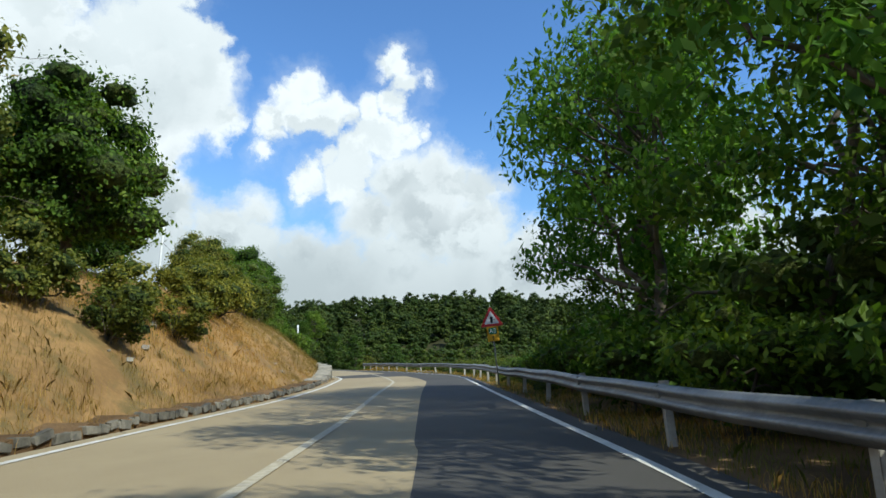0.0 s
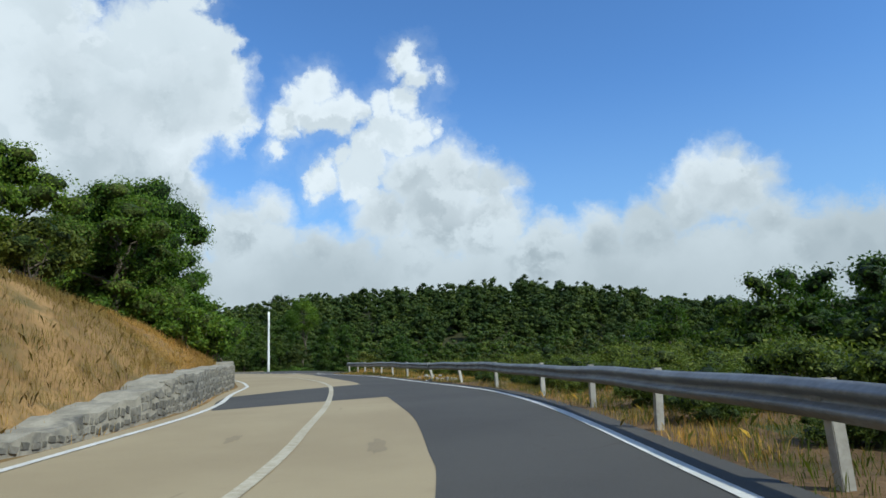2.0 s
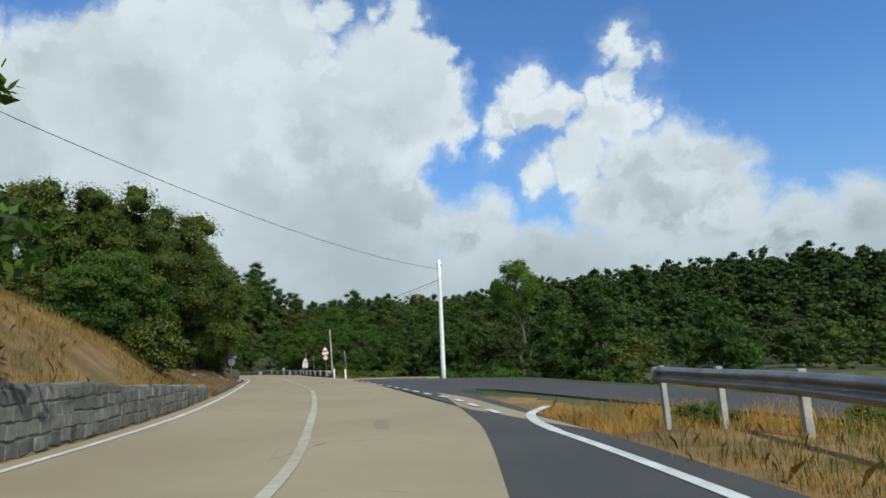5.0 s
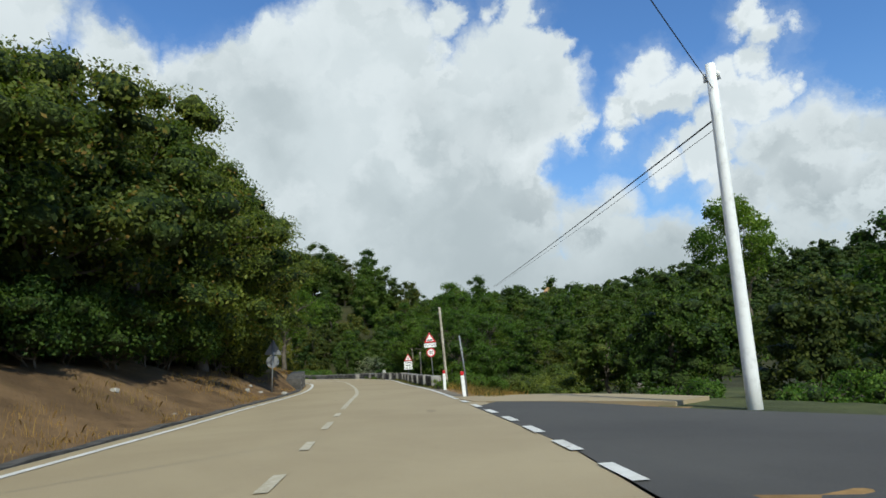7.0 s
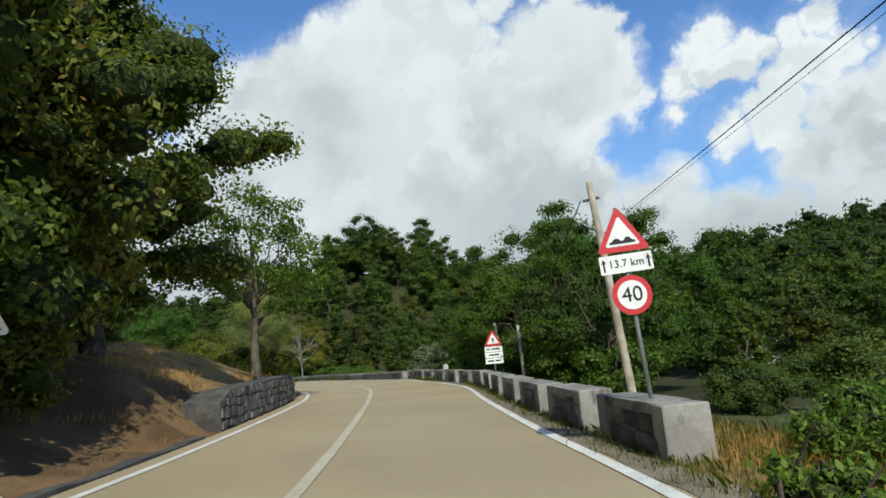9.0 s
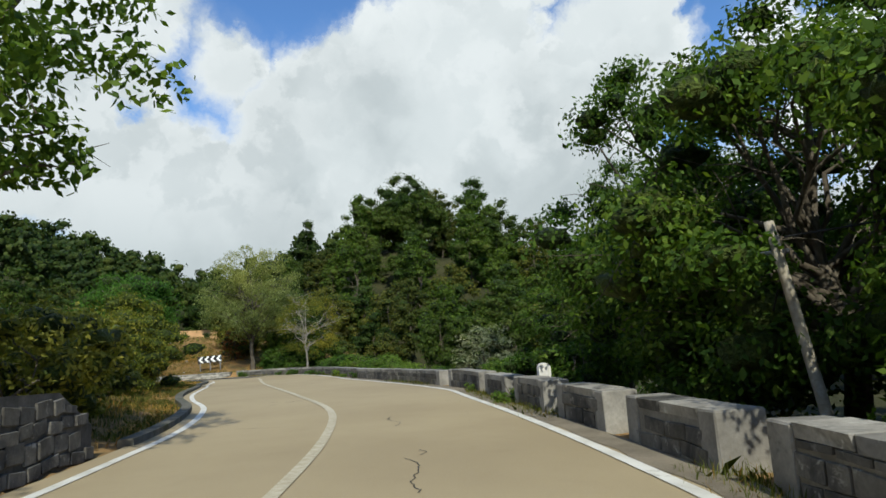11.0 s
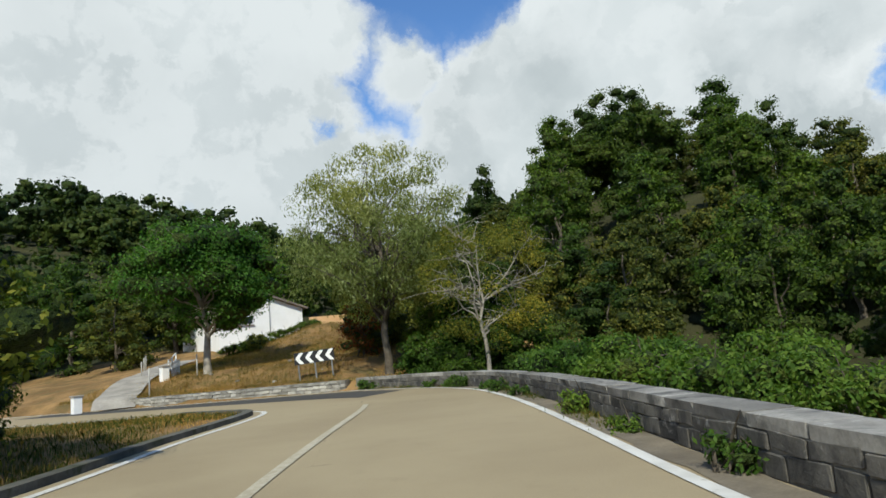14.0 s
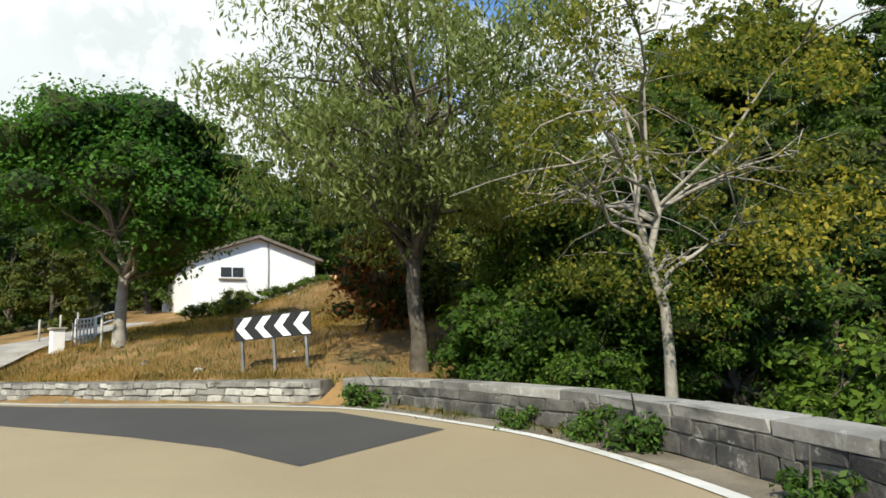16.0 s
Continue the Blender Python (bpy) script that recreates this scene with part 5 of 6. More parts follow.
for x, y, s in ((5.0, 38.5, 0.88), (7.0, 42.0, 1.28), (4.4, 46.0, 0.96), (7.5, 33.0, 1.35), (8.5, 38.0, 1.35), (3.2, 51.0, 0.80), (6.0, 50.0, 1.35), (10, 46, 1.35), (2.0, 57.0, 0.96), (5.5, 58, 1.35), (0.6, 63.0, 0.88), (4.0, 66.0, 1.35), (-1.5, 69.0, 0.88), (3.0, 73.0, 1.28), (-3.0, 75.0, 0.80), (5.5, 27.5, 1.04), (8.0, 29, 1.35), (12, 33, 1.35), (12, 54, 1.35), (6.8, 46.5, 1.2), (4.2, 54.0, 1.0), (8.0, 63.0, 1.3), (-0.5, 66.2, 0.8), (2.4, 61.0, 1.0), (9.5, 52.0, 1.3), (6.6, 37.0, 1.1), (9.0, 58.0, 1.4), (-4.6, 78.0, 0.8), (0.5, 77.0, 1.2)):
    again(s4, x, y, x * 91 % 360, s)
for k in range(13):
    p = offset(RIGHT, -1.75 - 0.5 * (k * 7 % 3) / 2)[index_of(RIGHT, (1.75, 20)) + 4 + k * 5]
    again(s4, p[0], p[1], k * 67 % 360, 0.30 + 0.07 * (k * 5 % 4))
for x, y, s in ((-6.0, 82.6, 0.7), (-2.4, 80.2, 0.8), (1.6, 78.0, 0.9), (-9.2, 84.6, 0.5), (5.5, 76.0, 1.0), (-4.4, 79.4, 0.6), (-37.0, 122.6, 0.9), (-33.6, 118.8, 0.8), (-40.6, 127.0, 0.9), (-35.2, 116.6, 0.6), (-32.0, 113.8, 0.6), (-38.5, 131.0, 1.2), (-34.5, 126.0, 1.1)):
    again(s4, x, y, x * 91 % 360, s)
for x, y, s in ((-66.5, 142.2, 0.45), (-69.0, 144.2, 0.5), (-72.6, 145.6, 0.5), (-75.0, 146.8, 0.7), (-77.0, 148.2, 0.95), (-79.6, 149.2, 1.0), (-82.5, 150.4, 0.95), (-85.5, 151.6, 0.9), (-75.5, 150.5, 0.8), (-80.5, 153.0, 1.0), (-71.0, 152.0, 0.9), (-85.5, 155.5, 1.4), (-67, 150.0, 1.3), (-62, 145.5, 1.2), (-36.8, 115.6, 0.55), (-34.6, 113.6, 0.5), (-19.5, 106.0, 0.9), (-22.0, 108.0, 1.0), (-26.0, 109.8, 0.9), (-16.0, 104.5, 1.0)):
    again(s2, x, y, x * 91 % 360, s)
# pale silvery bush beyond the parapet, and a rust-brown one under the willow
stand(shrub("silver_bush", 84, 3.3, 1.7, "silver", 44, 120, 0.5, 0.15, "pale silvery bush beyond the parapet", 0.3), -75.2, 155.6, 0, 1.35, 0.78, sink=0.1)
stand(shrub("rust_bush", 85, 2.6, 1.0, "rust", 20, 70, 0.5, 0.15, "rust-brown withered bush under the willow"), -98.8, 151.6)
# yellow-green bushes on the grassy point
y1 = stand(tree("hazel_bush", 86, 4.4, 0.1, 2.3, 0.08, "hazel", clumps=80, per=210, lump=0.7, leaf=0.115, limbs=16, twigs=2, label="yellow-green hazel bush on the grassy point", category="shrub", stems=3, wide_foot=True, group="hazels on the point"), -81.4, 136.6)
for x, y, s in ((-78.0, 134.6, 0.72), (-73.8, 132.2, 0.62), (-84.6, 137.6, 0.55), (-86.0, 134.6, 0.9), (-70.2, 130.2, 0.36)):
    again(y1, x, y, x * 33 % 360, s)
# weeds rooted along the foot of the parapet
weed = stand(shrub("weed", 88, 0.42, 0.4, "bramble", 12, 60, 0.17, 0.07, "bright green weeds at the foot of the parapet", group="weeds by the parapet"), -78.8, 146.6)
for x, y, k in ((-85.0, 149.45, 1.0), (-88.6, 150.45, 1.1), (-89.3, 150.5, 0.9), (-94.4, 149.75, 1.2), (-86.4, 149.95, 0.8), (-76.6, 145.4, 0.7), (-74.2, 144.2, 0.9), (-90.6, 150.4, 0.8), (-82.9, 148.6, 0.8), (-37.0, 113.4, 1.0), (-36.6, 112.9, 0.8), (-57.6, 134.5, 0.8), (-60.6, 137.0, 0.7)):
    again(weed, x, y, x * 77 % 360, k)


# ---- grass ----
def grass(name, line, side, near, far, count, seed, tall, mat, label, a=None, b=None, bare=0.25):
    """Blades in tufts along a verge, in one sheet."""
    rng = np.random.default_rng(seed)
    l = stretch(line, a, b) if a else line
    tufts = count // 9
    i = rng.integers(0, len(l) - 1, tufts)
    d = near + (far - near) * rng.uniform(size=tufts) ** 1.4
    t = np.gradient(l, axis=0)
    t /= np.linalg.norm(t, axis=1)[:, None]
    p = l[i] + t[i] * rng.uniform(0, 0.5, tufts)[:, None] + side * d[:, None] * np.stack([-t[i, 1], t[i, 0]], 1)
    p = p[wobble(p, 2.4, seed) > bare * 2 - 1.0]
    z = land(p)
    n = 9
    q = np.repeat(np.c_[p, z], n, 0)
    q[:, :2] += rng.normal(size=(len(q), 2)) * 0.16
    h = 0.75 * tall * rng.uniform(0.35, 1.25, len(q)) * np.repeat(rng.uniform(0.5, 1.3, len(p)), n)
    bend = rng.normal(size=(len(q), 2)) * 0.42 * h[:, None]
    ang = rng.uniform(0, 6.28, len(q))
    w = (0.0022 + 0.003 * rng.uniform(size=len(q)))[:, None] * np.stack([np.cos(ang), np.sin(ang)], 1)
    low = q - (0, 0, 0.05)
    mid = q + np.c_[bend * 0.35, h * 0.6]
    tip = q + np.c_[bend, h]
    v = np.stack([low - np.c_[w, 0 * h], low + np.c_[w, 0 * h], mid + np.c_[w * 0.8, 0 * h], tip, mid - np.c_[w * 0.8, 0 * h]], 1).reshape(-1, 3)
    f = np.arange(5 * len(q)).reshape(-1, 5)
    return tagged(part(name, mesh_of(name, v, f, M[mat]), None), label, "grass", kind="stuff")


grass("dry_grass", LEFT, 1, 0.9, 6.5, 200000, 91, 0.24, "blade", "dry straw-coloured grass on the bank", (-5.6, -8), (-30, 93), 0.18)
grass("green_grass", LEFT, 1, 2.5, 7.0, 8000, 92, 0.20, "green_blade", "green tufts among the dry grass", (-5.6, -8), (-30, 93), 0.40)
grass("dry_grass", LEFT, 1, 1.0, 4.0, 7000, 93, 0.22, "blade", "sparse dry grass on the leaf litter", (-30, 93), (-48, 116), 0.4)
grass("dry_grass", LEFT, 1, 0.9, 6.5, 20000, 94, 0.18, "blade", "dry grass on the grassy point", (-49, 118), (-92, 143), 0.3)
grass("green_grass", LEFT, 1, 0.8, 6.5, 64000, 95, 0.18, "green_blade", "green grass on the grassy point", (-60, 129), (-92, 143), 0.3)
grass("green_grass", RIGHT, -1, 0.75, 4.5, 38000, 96, 0.20, "green_blade", "green verge grass under the guard rail", (2.6, -8), (-11.3, 77.5), 0.35)
grass("dry_grass", RIGHT, -1, 0.65, 4.5, 26000, 97, 0.20, "blade", "dry verge grass under the guard rail", (2.2, 5), (-11.3, 77.5), 0.35)
grass("dry_grass", RIGHT, -1, 2.6, 7.5, 16000, 98, 0.55, "blade", "tall dry grass at the corner of the side road", (-7.9, 70.9), (-15.8, 85), 0.3)
grass("green_grass", RIGHT, -1, 0.35, 0.66, 46000, 99, 0.15, "green_blade", "weeds at the foot of the parapet", (-37, 112.6), (-94, 149.4), 0.42)
grass("green_grass", RIGHT, -1, 1.2, 4.0, 16000, 101, 0.4, "green_blade", "rough grass beyond the parapet", (-33, 107.6), (-93, 149.5), 0.3)
grass("dry_grass", RIGHT, -1, 0.9, 11.0, 60000, 102, 0.17, "blade", "golden dry grass on the bank past the bend", (-93.5, 149.5), (-108, 138.6), 0.25)
grass("green_grass", RIGHT, -1, 0.9, 12.0, 36000, 103, 0.15, "green_blade", "green tufts on the bank past the bend", (-93.5, 149.5), (-108, 138.6), 0.4)
grass("dry_grass", RIGHT, -1, 9.0, 23.0, 46000, 106, 0.22, "blade", "golden dry grass on the mound before the cottage", (-93.5, 149.5), (-108, 138.6), 0.2)
grass("green_grass", RIGHT, -1, 8.0, 23.0, 30000, 107, 0.22, "green_blade", "green grass on the mound before the cottage", (-93.5, 149.5), (-108, 138.6), 0.35)
grass("dry_grass", RIGHT, -1, 1.0, 9.0, 22000, 104, 0.2, "blade", "dry meadow grass below the road", (-31.5, 106), (-41, 117), 0.3)
grass("green_grass", RIGHT, -1, 1.0, 9.0, 16000, 105, 0.22, "green_blade", "green meadow grass below the road", (-31.5, 106), (-41, 117), 0.4)

# ---- guard rail ----
def guard_rail():
    root = tagged(new("guard_rail"), "dented grey galvanised steel guard rail on short posts", "guard rail")
    line = spline([(3.0, -20), (2.85, 5), (2.65, 15), (2.35, 26), (2.1, 33), (1.75, 40.3), (1.2, 44.8), (0.35, 49.3), (-0.7, 53.2), (-2.1, 57.7), (-3.6, 62.7), (-5.1, 67.8), (-6.7, 73), (-8.1, 77.2), (-9.1, 79.7), (-10.1, 81.4)])
    rng = np.random.default_rng(3)
    t = np.linspace(0, math.pi * 2, 13)
    prof = [(0.085 * (0.5 - 0.5 * math.cos(2 * a)) * (1 if 0 < k < 12 else 0.4), 0.79 - 0.31 * a / (2 * math.pi)) for k, a in enumerate(t)]
    nrm = offset(line, 1.0) - line
    s = np.arange(len(line)) * 0.5
    dent = 0.018 * np.sin(s * 0.9) * np.sin(s * 0.23) + rng.normal(size=len(line)) * 0.003
    sag = 0.02 * np.sin(s * 0.37) + 0.012 * np.sin(s * 1.1)
    rows = []
    for k in range(len(line)):
        for o, z in prof:
            rows.append((*(line[k] + nrm[k] * (o + dent[k])), z + sag[k]))
    n, m = len(line), len(prof)
    i = (np.arange(n - 1)[:, None] * m + np.arange(m - 1)[None]).ravel()
    f = np.stack([i, i + m, i + m + 1, i + 1], 1)
    beam = part("beam", mesh_of("beam", rows, f, M["zinc"], True), None, root)
    mod = beam.modifiers.new("thickness", "SOLIDIFY")
    mod.thickness = 0.008
    end = line[-1]
    bm = bmesh.new()
    bmesh.ops.create_cone(bm, cap_ends=True, segments=20, radius1=0.07, radius2=0.07, depth=0.30, matrix=Matrix.Translation((*(end + nrm[-1] * 0.03), 0.64)))
    part("end_cap", bm, M["zinc"], root, "rounded steel end of the rail", True)
    post_me, block_me = None, None
    ys = [8.7, 13.0, 17.0, 21.0, 25.0, 28.8, 32.5, 36.4, 40.2, 44.2, 48.8, 53.4, 57.3, 62.9, 67.2, 70.9, 73.9, 77.3, 79.4, 81.0, 4.6, 0.5, -3.6, -7.7]
    for k, y in enumerate(ys):
        j = int(np.abs(line[:, 1] - y).argmin())
        p = line[j] - nrm[j] * 0.12
        turn = math.atan2(nrm[j][1], nrm[j][0])
        if post_me is None:
            bm = box_bm(0.10, 0.012, 1.5, (0, 0.044, 0.06))
            box_bm(0.10, 0.012, 1.5, (0, -0.044, 0.06), 0, bm)
            box_bm(0.012, 0.10, 1.5, (0.046, 0, 0.06), 0, bm)
            ob = part("post", bm, M["post"], root, "pale weathered channel post")
            post_me = ob.data
            b2 = part("spacer", box_bm(0.10, 0.14, 0.20, (0.07, 0, 0.66), 0.01), M["zinc"], ob)
            block_me = b2.data
        else:
            ob = part("post", post_me, None, root, "pale weathered channel post")
            part("spacer", block_me, None, ob)
        tilt = rng.uniform(-0.09, 0.12) + (0.22 if y in (57.3, 53.4) else 0.0)
        ob.matrix_basis = Matrix.Translation((p[0], p[1], 0)) @ Matrix.Rotation(turn, 4, "Z") @ Matrix.Rotation(rng.uniform(-0.06, 0.06) + (0.16 if y in (57.3, 53.4) else 0.0), 4, "X") @ Matrix.Rotation(tilt * 0.6, 4, "Y")
    return root


guard_rail()


# ---- walls and parapets ----
def stone_shapes(count, seed, bevel=0.09, rough=0.035):
    """Unit blocks with chipped, rounded corners, shared by many stones."""
    out = []
    for k in range(count):
        rng = np.random.default_rng(seed + k)
        bm = bmesh.new()
        bmesh.ops.create_cube(bm, size=1.0)
        bmesh.ops.bevel(bm, geom=list(bm.edges), offset=bevel, segments=1, affect="EDGES")
        for v in bm.verts:
            v.co += Vector(rng.normal(size=3) * rough)
        me = bpy.data.meshes.new("stone")
        bm.to_mesh(me)
        bm.free()
        out.append(me)
    return out


GREY = stone_shapes(5, 600, 0.07, 0.025)
for me in GREY:
    me.materials.append(M["stone"])
STONES = stone_shapes(7, 100, 0.10, 0.05)
RUBBLE = stone_shapes(5, 500, 0.09, 0.045)
for me in RUBBLE:
    me.materials.append(M["rubble"])
for me in STONES:
    me.materials.append(M["stone"])
BLOCKS = stone_shapes(6, 200, 0.05, 0.014)
for me in BLOCKS:
    me.materials.append(M["lichen_shaded"])


def wall_body(name, line, height, thick, mat, parent=None, lift=0.0, foot=-0.35):
    """A wall along a line; height may change along it. The line is its road face, thickness goes to the line's left."""
    back = offset(line, thick)
    n = len(line)
    h = np.broadcast_to(height, (n,))
    v = np.concatenate([np.c_[line, np.full(n, foot)], np.c_[line, h + lift], np.c_[back, h + lift], np.c_[back, np.full(n, foot)]])
    i = np.arange(n - 1)
    f = np.concatenate([np.stack([i + a * n, i + 1 + a * n, i + 1 + b * n, i + b * n], 1) for a, b in ((0, 1), (1, 2), (2, 3), (3, 0))])
    faces = f.tolist() + [[0, n, 2 * n, 3 * n], [n - 1, 4 * n - 1, 3 * n - 1, 2 * n - 1]]
    return part(name, mesh_of(name, v, faces, mat), None, parent)


def face_stones(parent, line, height, meshes, row=0.24, long=(0.22, 0.5), seed=1, proud=0.03, limit=300, gap=0.03, irregular=0.3, side=1.0, mat=None):
    """Courses of stones in a wall's face, each an object of its own."""
    rng = np.random.default_rng(seed)
    n = len(line)
    t = np.gradient(line, axis=0)
    t /= np.linalg.norm(t, axis=1)[:, None]
    s = np.concatenate([[0], np.cumsum(np.linalg.norm(np.diff(line, axis=0), axis=1))])
    h = np.broadcast_to(height, (n,))
    made, rest = 0, []
    z = 0.0
    while z < h.max():
        rh = row * rng.uniform(0.8, 1.25)
        x = rng.uniform(-0.3, 0)
        while x < s[-1]:
            w = rng.uniform(*long)
            mid = x + w / 2
            top = np.interp(mid, s, h)
            if x > -0.02 and x + w < s[-1] + 0.02 and z + rh * 0.45 < top:
                hh = min(rh, top - z) - gap
                p = np.array([np.interp(mid, s, line[:, k]) for k in (0, 1)])
                d = np.array([np.interp(mid, s, t[:, k]) for k in (0, 1)])
                m = Matrix.Translation((p[0], p[1], z + hh / 2 + gap / 2 + rng.uniform(-0.03, 0.03) * min(1.5, irregular))) @ Matrix.Rotation(math.atan2(d[1], d[0]) + rng.uniform(-0.04, 0.04), 4, "Z") @ Matrix.Rotation(rng.uniform(-1, 1) * 0.12 * irregular, 4, "Y")
                m = m @ Matrix.Translation((0, side * (0.06 - proud * rng.uniform(0.5, 1.2)), 0)) @ Matrix.Diagonal((w - gap, 0.14, hh * max(0.6, 1 - 0.12 * irregular * rng.uniform()), 1))
                me = meshes[rng.integers(len(meshes))]
                if made < limit:
                    ob = new("stone", me)
                    ob.parent, ob.matrix_basis = parent, m
                    made += 1
                else:
                    co = np.empty(len(me.vertices) * 3)
                    me.vertices.foreach_get("co", co)
                    co = co.reshape(-1, 3)
                    a = np.array(m)
                    rest.append((co @ a[:3, :3].T + a[:3, 3], [list(q.vertices) for q in me.polygons]))
            x += w
        z += rh
    if rest:
        vs, fs, o = [], [], 0
        for v, f in rest:
            vs.append(v)
            fs += [[i + o for i in q] for q in f]
            o += len(v)
        tagged(part("stones", mesh_of("stones", np.concatenate(vs), fs, meshes[0].materials[0]), None, parent), "further stones of the wall", kind="stuff")


def wall_line(edge, d, a, b):
    l = offset(edge, d)
    return l[index_of(l, a):index_of(l, b) + 1]


# retaining wall under the left bank
rw = wall_line(LEFT, 0.60, (-6.3, 33.5), (-27.5, 88.5))
rh = BANK[index_of(LEFT, (-5.75, 33.5)):][:len(rw), 0] + 0.07
rh = rh + (0.05 * np.sin(np.arange(len(rw)) * 0.7) + 0.05 * np.sin(np.arange(len(rw)) * 2.3)) * np.where(np.arange(len(rw)) < 20, 1.0, 0.6)
bend_at = index_of(rw, (-14.9, 64.3))
wall_l = structure(wall_body("wall_left", rw[:bend_at + 1], rh[:bend_at + 1], 0.85, M["mortar"]), "grey rubble retaining wall with wide pale mortar under the bank", "stone wall")
wall_d = structure(wall_body("wall_left_far", rw[bend_at:], rh[bend_at:], 0.85, M["weathered_mortar"]), "dark grey retaining wall of large rough stones", "stone wall")
# low kerb of rough stones at the start
kb = wall_line(LEFT, 0.55, (-6.1, -6), (-6.25, 33.6))
kerb_l = structure(wall_body("kerb_left", kb, 0.16 + 0.07 * np.sin(np.arange(len(kb)) * 1.9), 0.8, M["soil"]), "broken edge of rough kerb stones under the dry bank", "kerb")
# wall by the wood
ww = wall_line(LEFT, 0.55, (-48.8, 117.0), (-59.4, 127.4))
wh = np.interp(np.arange(len(ww)), [0, 2, len(ww) - 8, len(ww) - 3, len(ww) - 1], [0.6, 0.85, 1.02, 0.95, 0.45])
# dark joint colour also carries the shade lying on this wall
wall_w = structure(wall_body("wall_wood", ww, wh, 0.85, M["joint"]), "rubble wall at the wood's end, its shade put into dark colour", "stone wall")
# kerb of the grassy point inside the bend
kp = wall_line(LEFT, 0.30, (-60.0, 128.0), (-92.5, 143.0))
structure(wall_body("kerb_point", kp, 0.11, 0.25, M["kerb"]), "mossy concrete kerb round the grassy point", "kerb")
kg = wall_line(LEFT, 0.45, (-28.3, 90.0), (-48.0, 116.2))
structure(wall_body("kerb_wood", kg, 0.035 + 0.02 * np.sin(np.arange(len(kg)) * 1.3), 0.25, M["joint"]), "low crumbling kerb beside the leaf litter", "kerb")


def parapet(name, base, label, seed, top=0.56, wide=0.42, limit=40):
    """A run of parapet with its road face on a line: close-set blocks, full-height end stones and long coping slabs."""
    rng = np.random.default_rng(seed)
    face = base[::-1]
    root = structure(wall_body(name, face, top - 0.11, wide, M["weathered_mortar"]), label, "parapet")
    face_stones(root, face, top - 0.105, BLOCKS, 0.19, (0.22, 0.62), seed, 0.016, limit, 0.016, 0.5)
    s = np.concatenate([[0], np.cumsum(np.linalg.norm(np.diff(base, axis=0), axis=1))])
    x = 0.30
    while x < s[-1] - 0.3:
        w = min(rng.uniform(0.7, 1.3), s[-1] - 0.28 - x)
        a, b = (np.array([np.interp(v, s, base[:, k]) for k in (0, 1)]) for v in (x, x + w))
        d = (b - a) / np.linalg.norm(b - a)
        c = (a + b) / 2 + np.array((d[1], -d[0])) * wide / 2
        ob = new("coping_stone", COPINGS[rng.integers(len(COPINGS))])
        ob.parent = root
        ob.matrix_basis = Matrix.Translation((c[0], c[1], top - 0.055 + rng.uniform(-0.008, 0.008))) @ Matrix.Rotation(math.atan2(d[1], d[0]) + rng.uniform(-0.008, 0.008), 4, "Z") @ Matrix.Diagonal((w - 0.012, wide + 0.03, 0.11, 1))
        x += w
    for j, far in ((0, -1), (len(base) - 1, 1)):
        d = base[min(j + 1, len(base) - 1)] - base[max(j - 1, 0)]
        d /= np.linalg.norm(d)
        r = np.array((d[1], -d[0]))
        z = -0.05
        for k, h in enumerate((0.985,)):
            h *= top + 0.06
            ob = new("end_stone", ENDS[(seed + k) % len(ENDS)])
            c = base[j] + r * wide / 2 - d * far * 0.14
            ob.parent = root
            ob.matrix_basis = Matrix.Translation((c[0], c[1], z + h / 2)) @ Matrix.Rotation(math.atan2(d[1], d[0]), 4, "Z") @ Matrix.Diagonal((0.30, wide + 0.05, h - 0.008, 1))
            z += h
    return root


COPINGS = stone_shapes(5, 400, 0.03, 0.012)
for me in COPINGS:
    me.materials.append(M["coping"])
ENDS = stone_shapes(3, 300, 0.03, 0.006)
for me in ENDS:
    me.materials.append(M["pier"])
run = wall_line(RIGHT, -0.50, (-38.1, 114.4), (-63.0, 138.6))
cum = np.concatenate([[0], np.cumsum(np.linalg.norm(np.diff(run, axis=0), axis=1))])
cut = cum[index_of(run, (-55.5, 132.95))]
bounds = [cut + 2.78 * k for k in range(-12, 8) if 0 <= cut + 2.78 * k < cum[-1] - 1.0]
bounds = ([0.0] if bounds[0] > 1.2 else []) + bounds + [cum[-1]]
for k, (a, b) in enumerate(zip(bounds, bounds[1:])):
    u = np.linspace(a, b - (0.78 if b < cum[-1] else 0.0), 7)
    parapet("parapet_block", np.stack([np.interp(u, cum, run[:, i]) for i in (0, 1)], 1), "block of lichened stone parapet with a worn coping", 5 + k, 0.52 + 0.012 * math.sin(k * 2.3))
parapet("parapet", wall_line(RIGHT, -0.52, (-63.75, 139.0), (-95.0, 149.9)), "long lichened stone parapet with coping round the bend", 7, 0.46, 0.40, 280)
# lower rough wall on the far side of the bend
lw = wall_line(RIGHT, -0.5, (-95.3, 149.4), (-104.3, 142.2))[::-1]
low_wall = structure(wall_body("wall_low", lw, 0.42, 0.4, M["weathered_mortar"]), "low tumbledown wall of pale rubble under the dry bank", "stone wall")

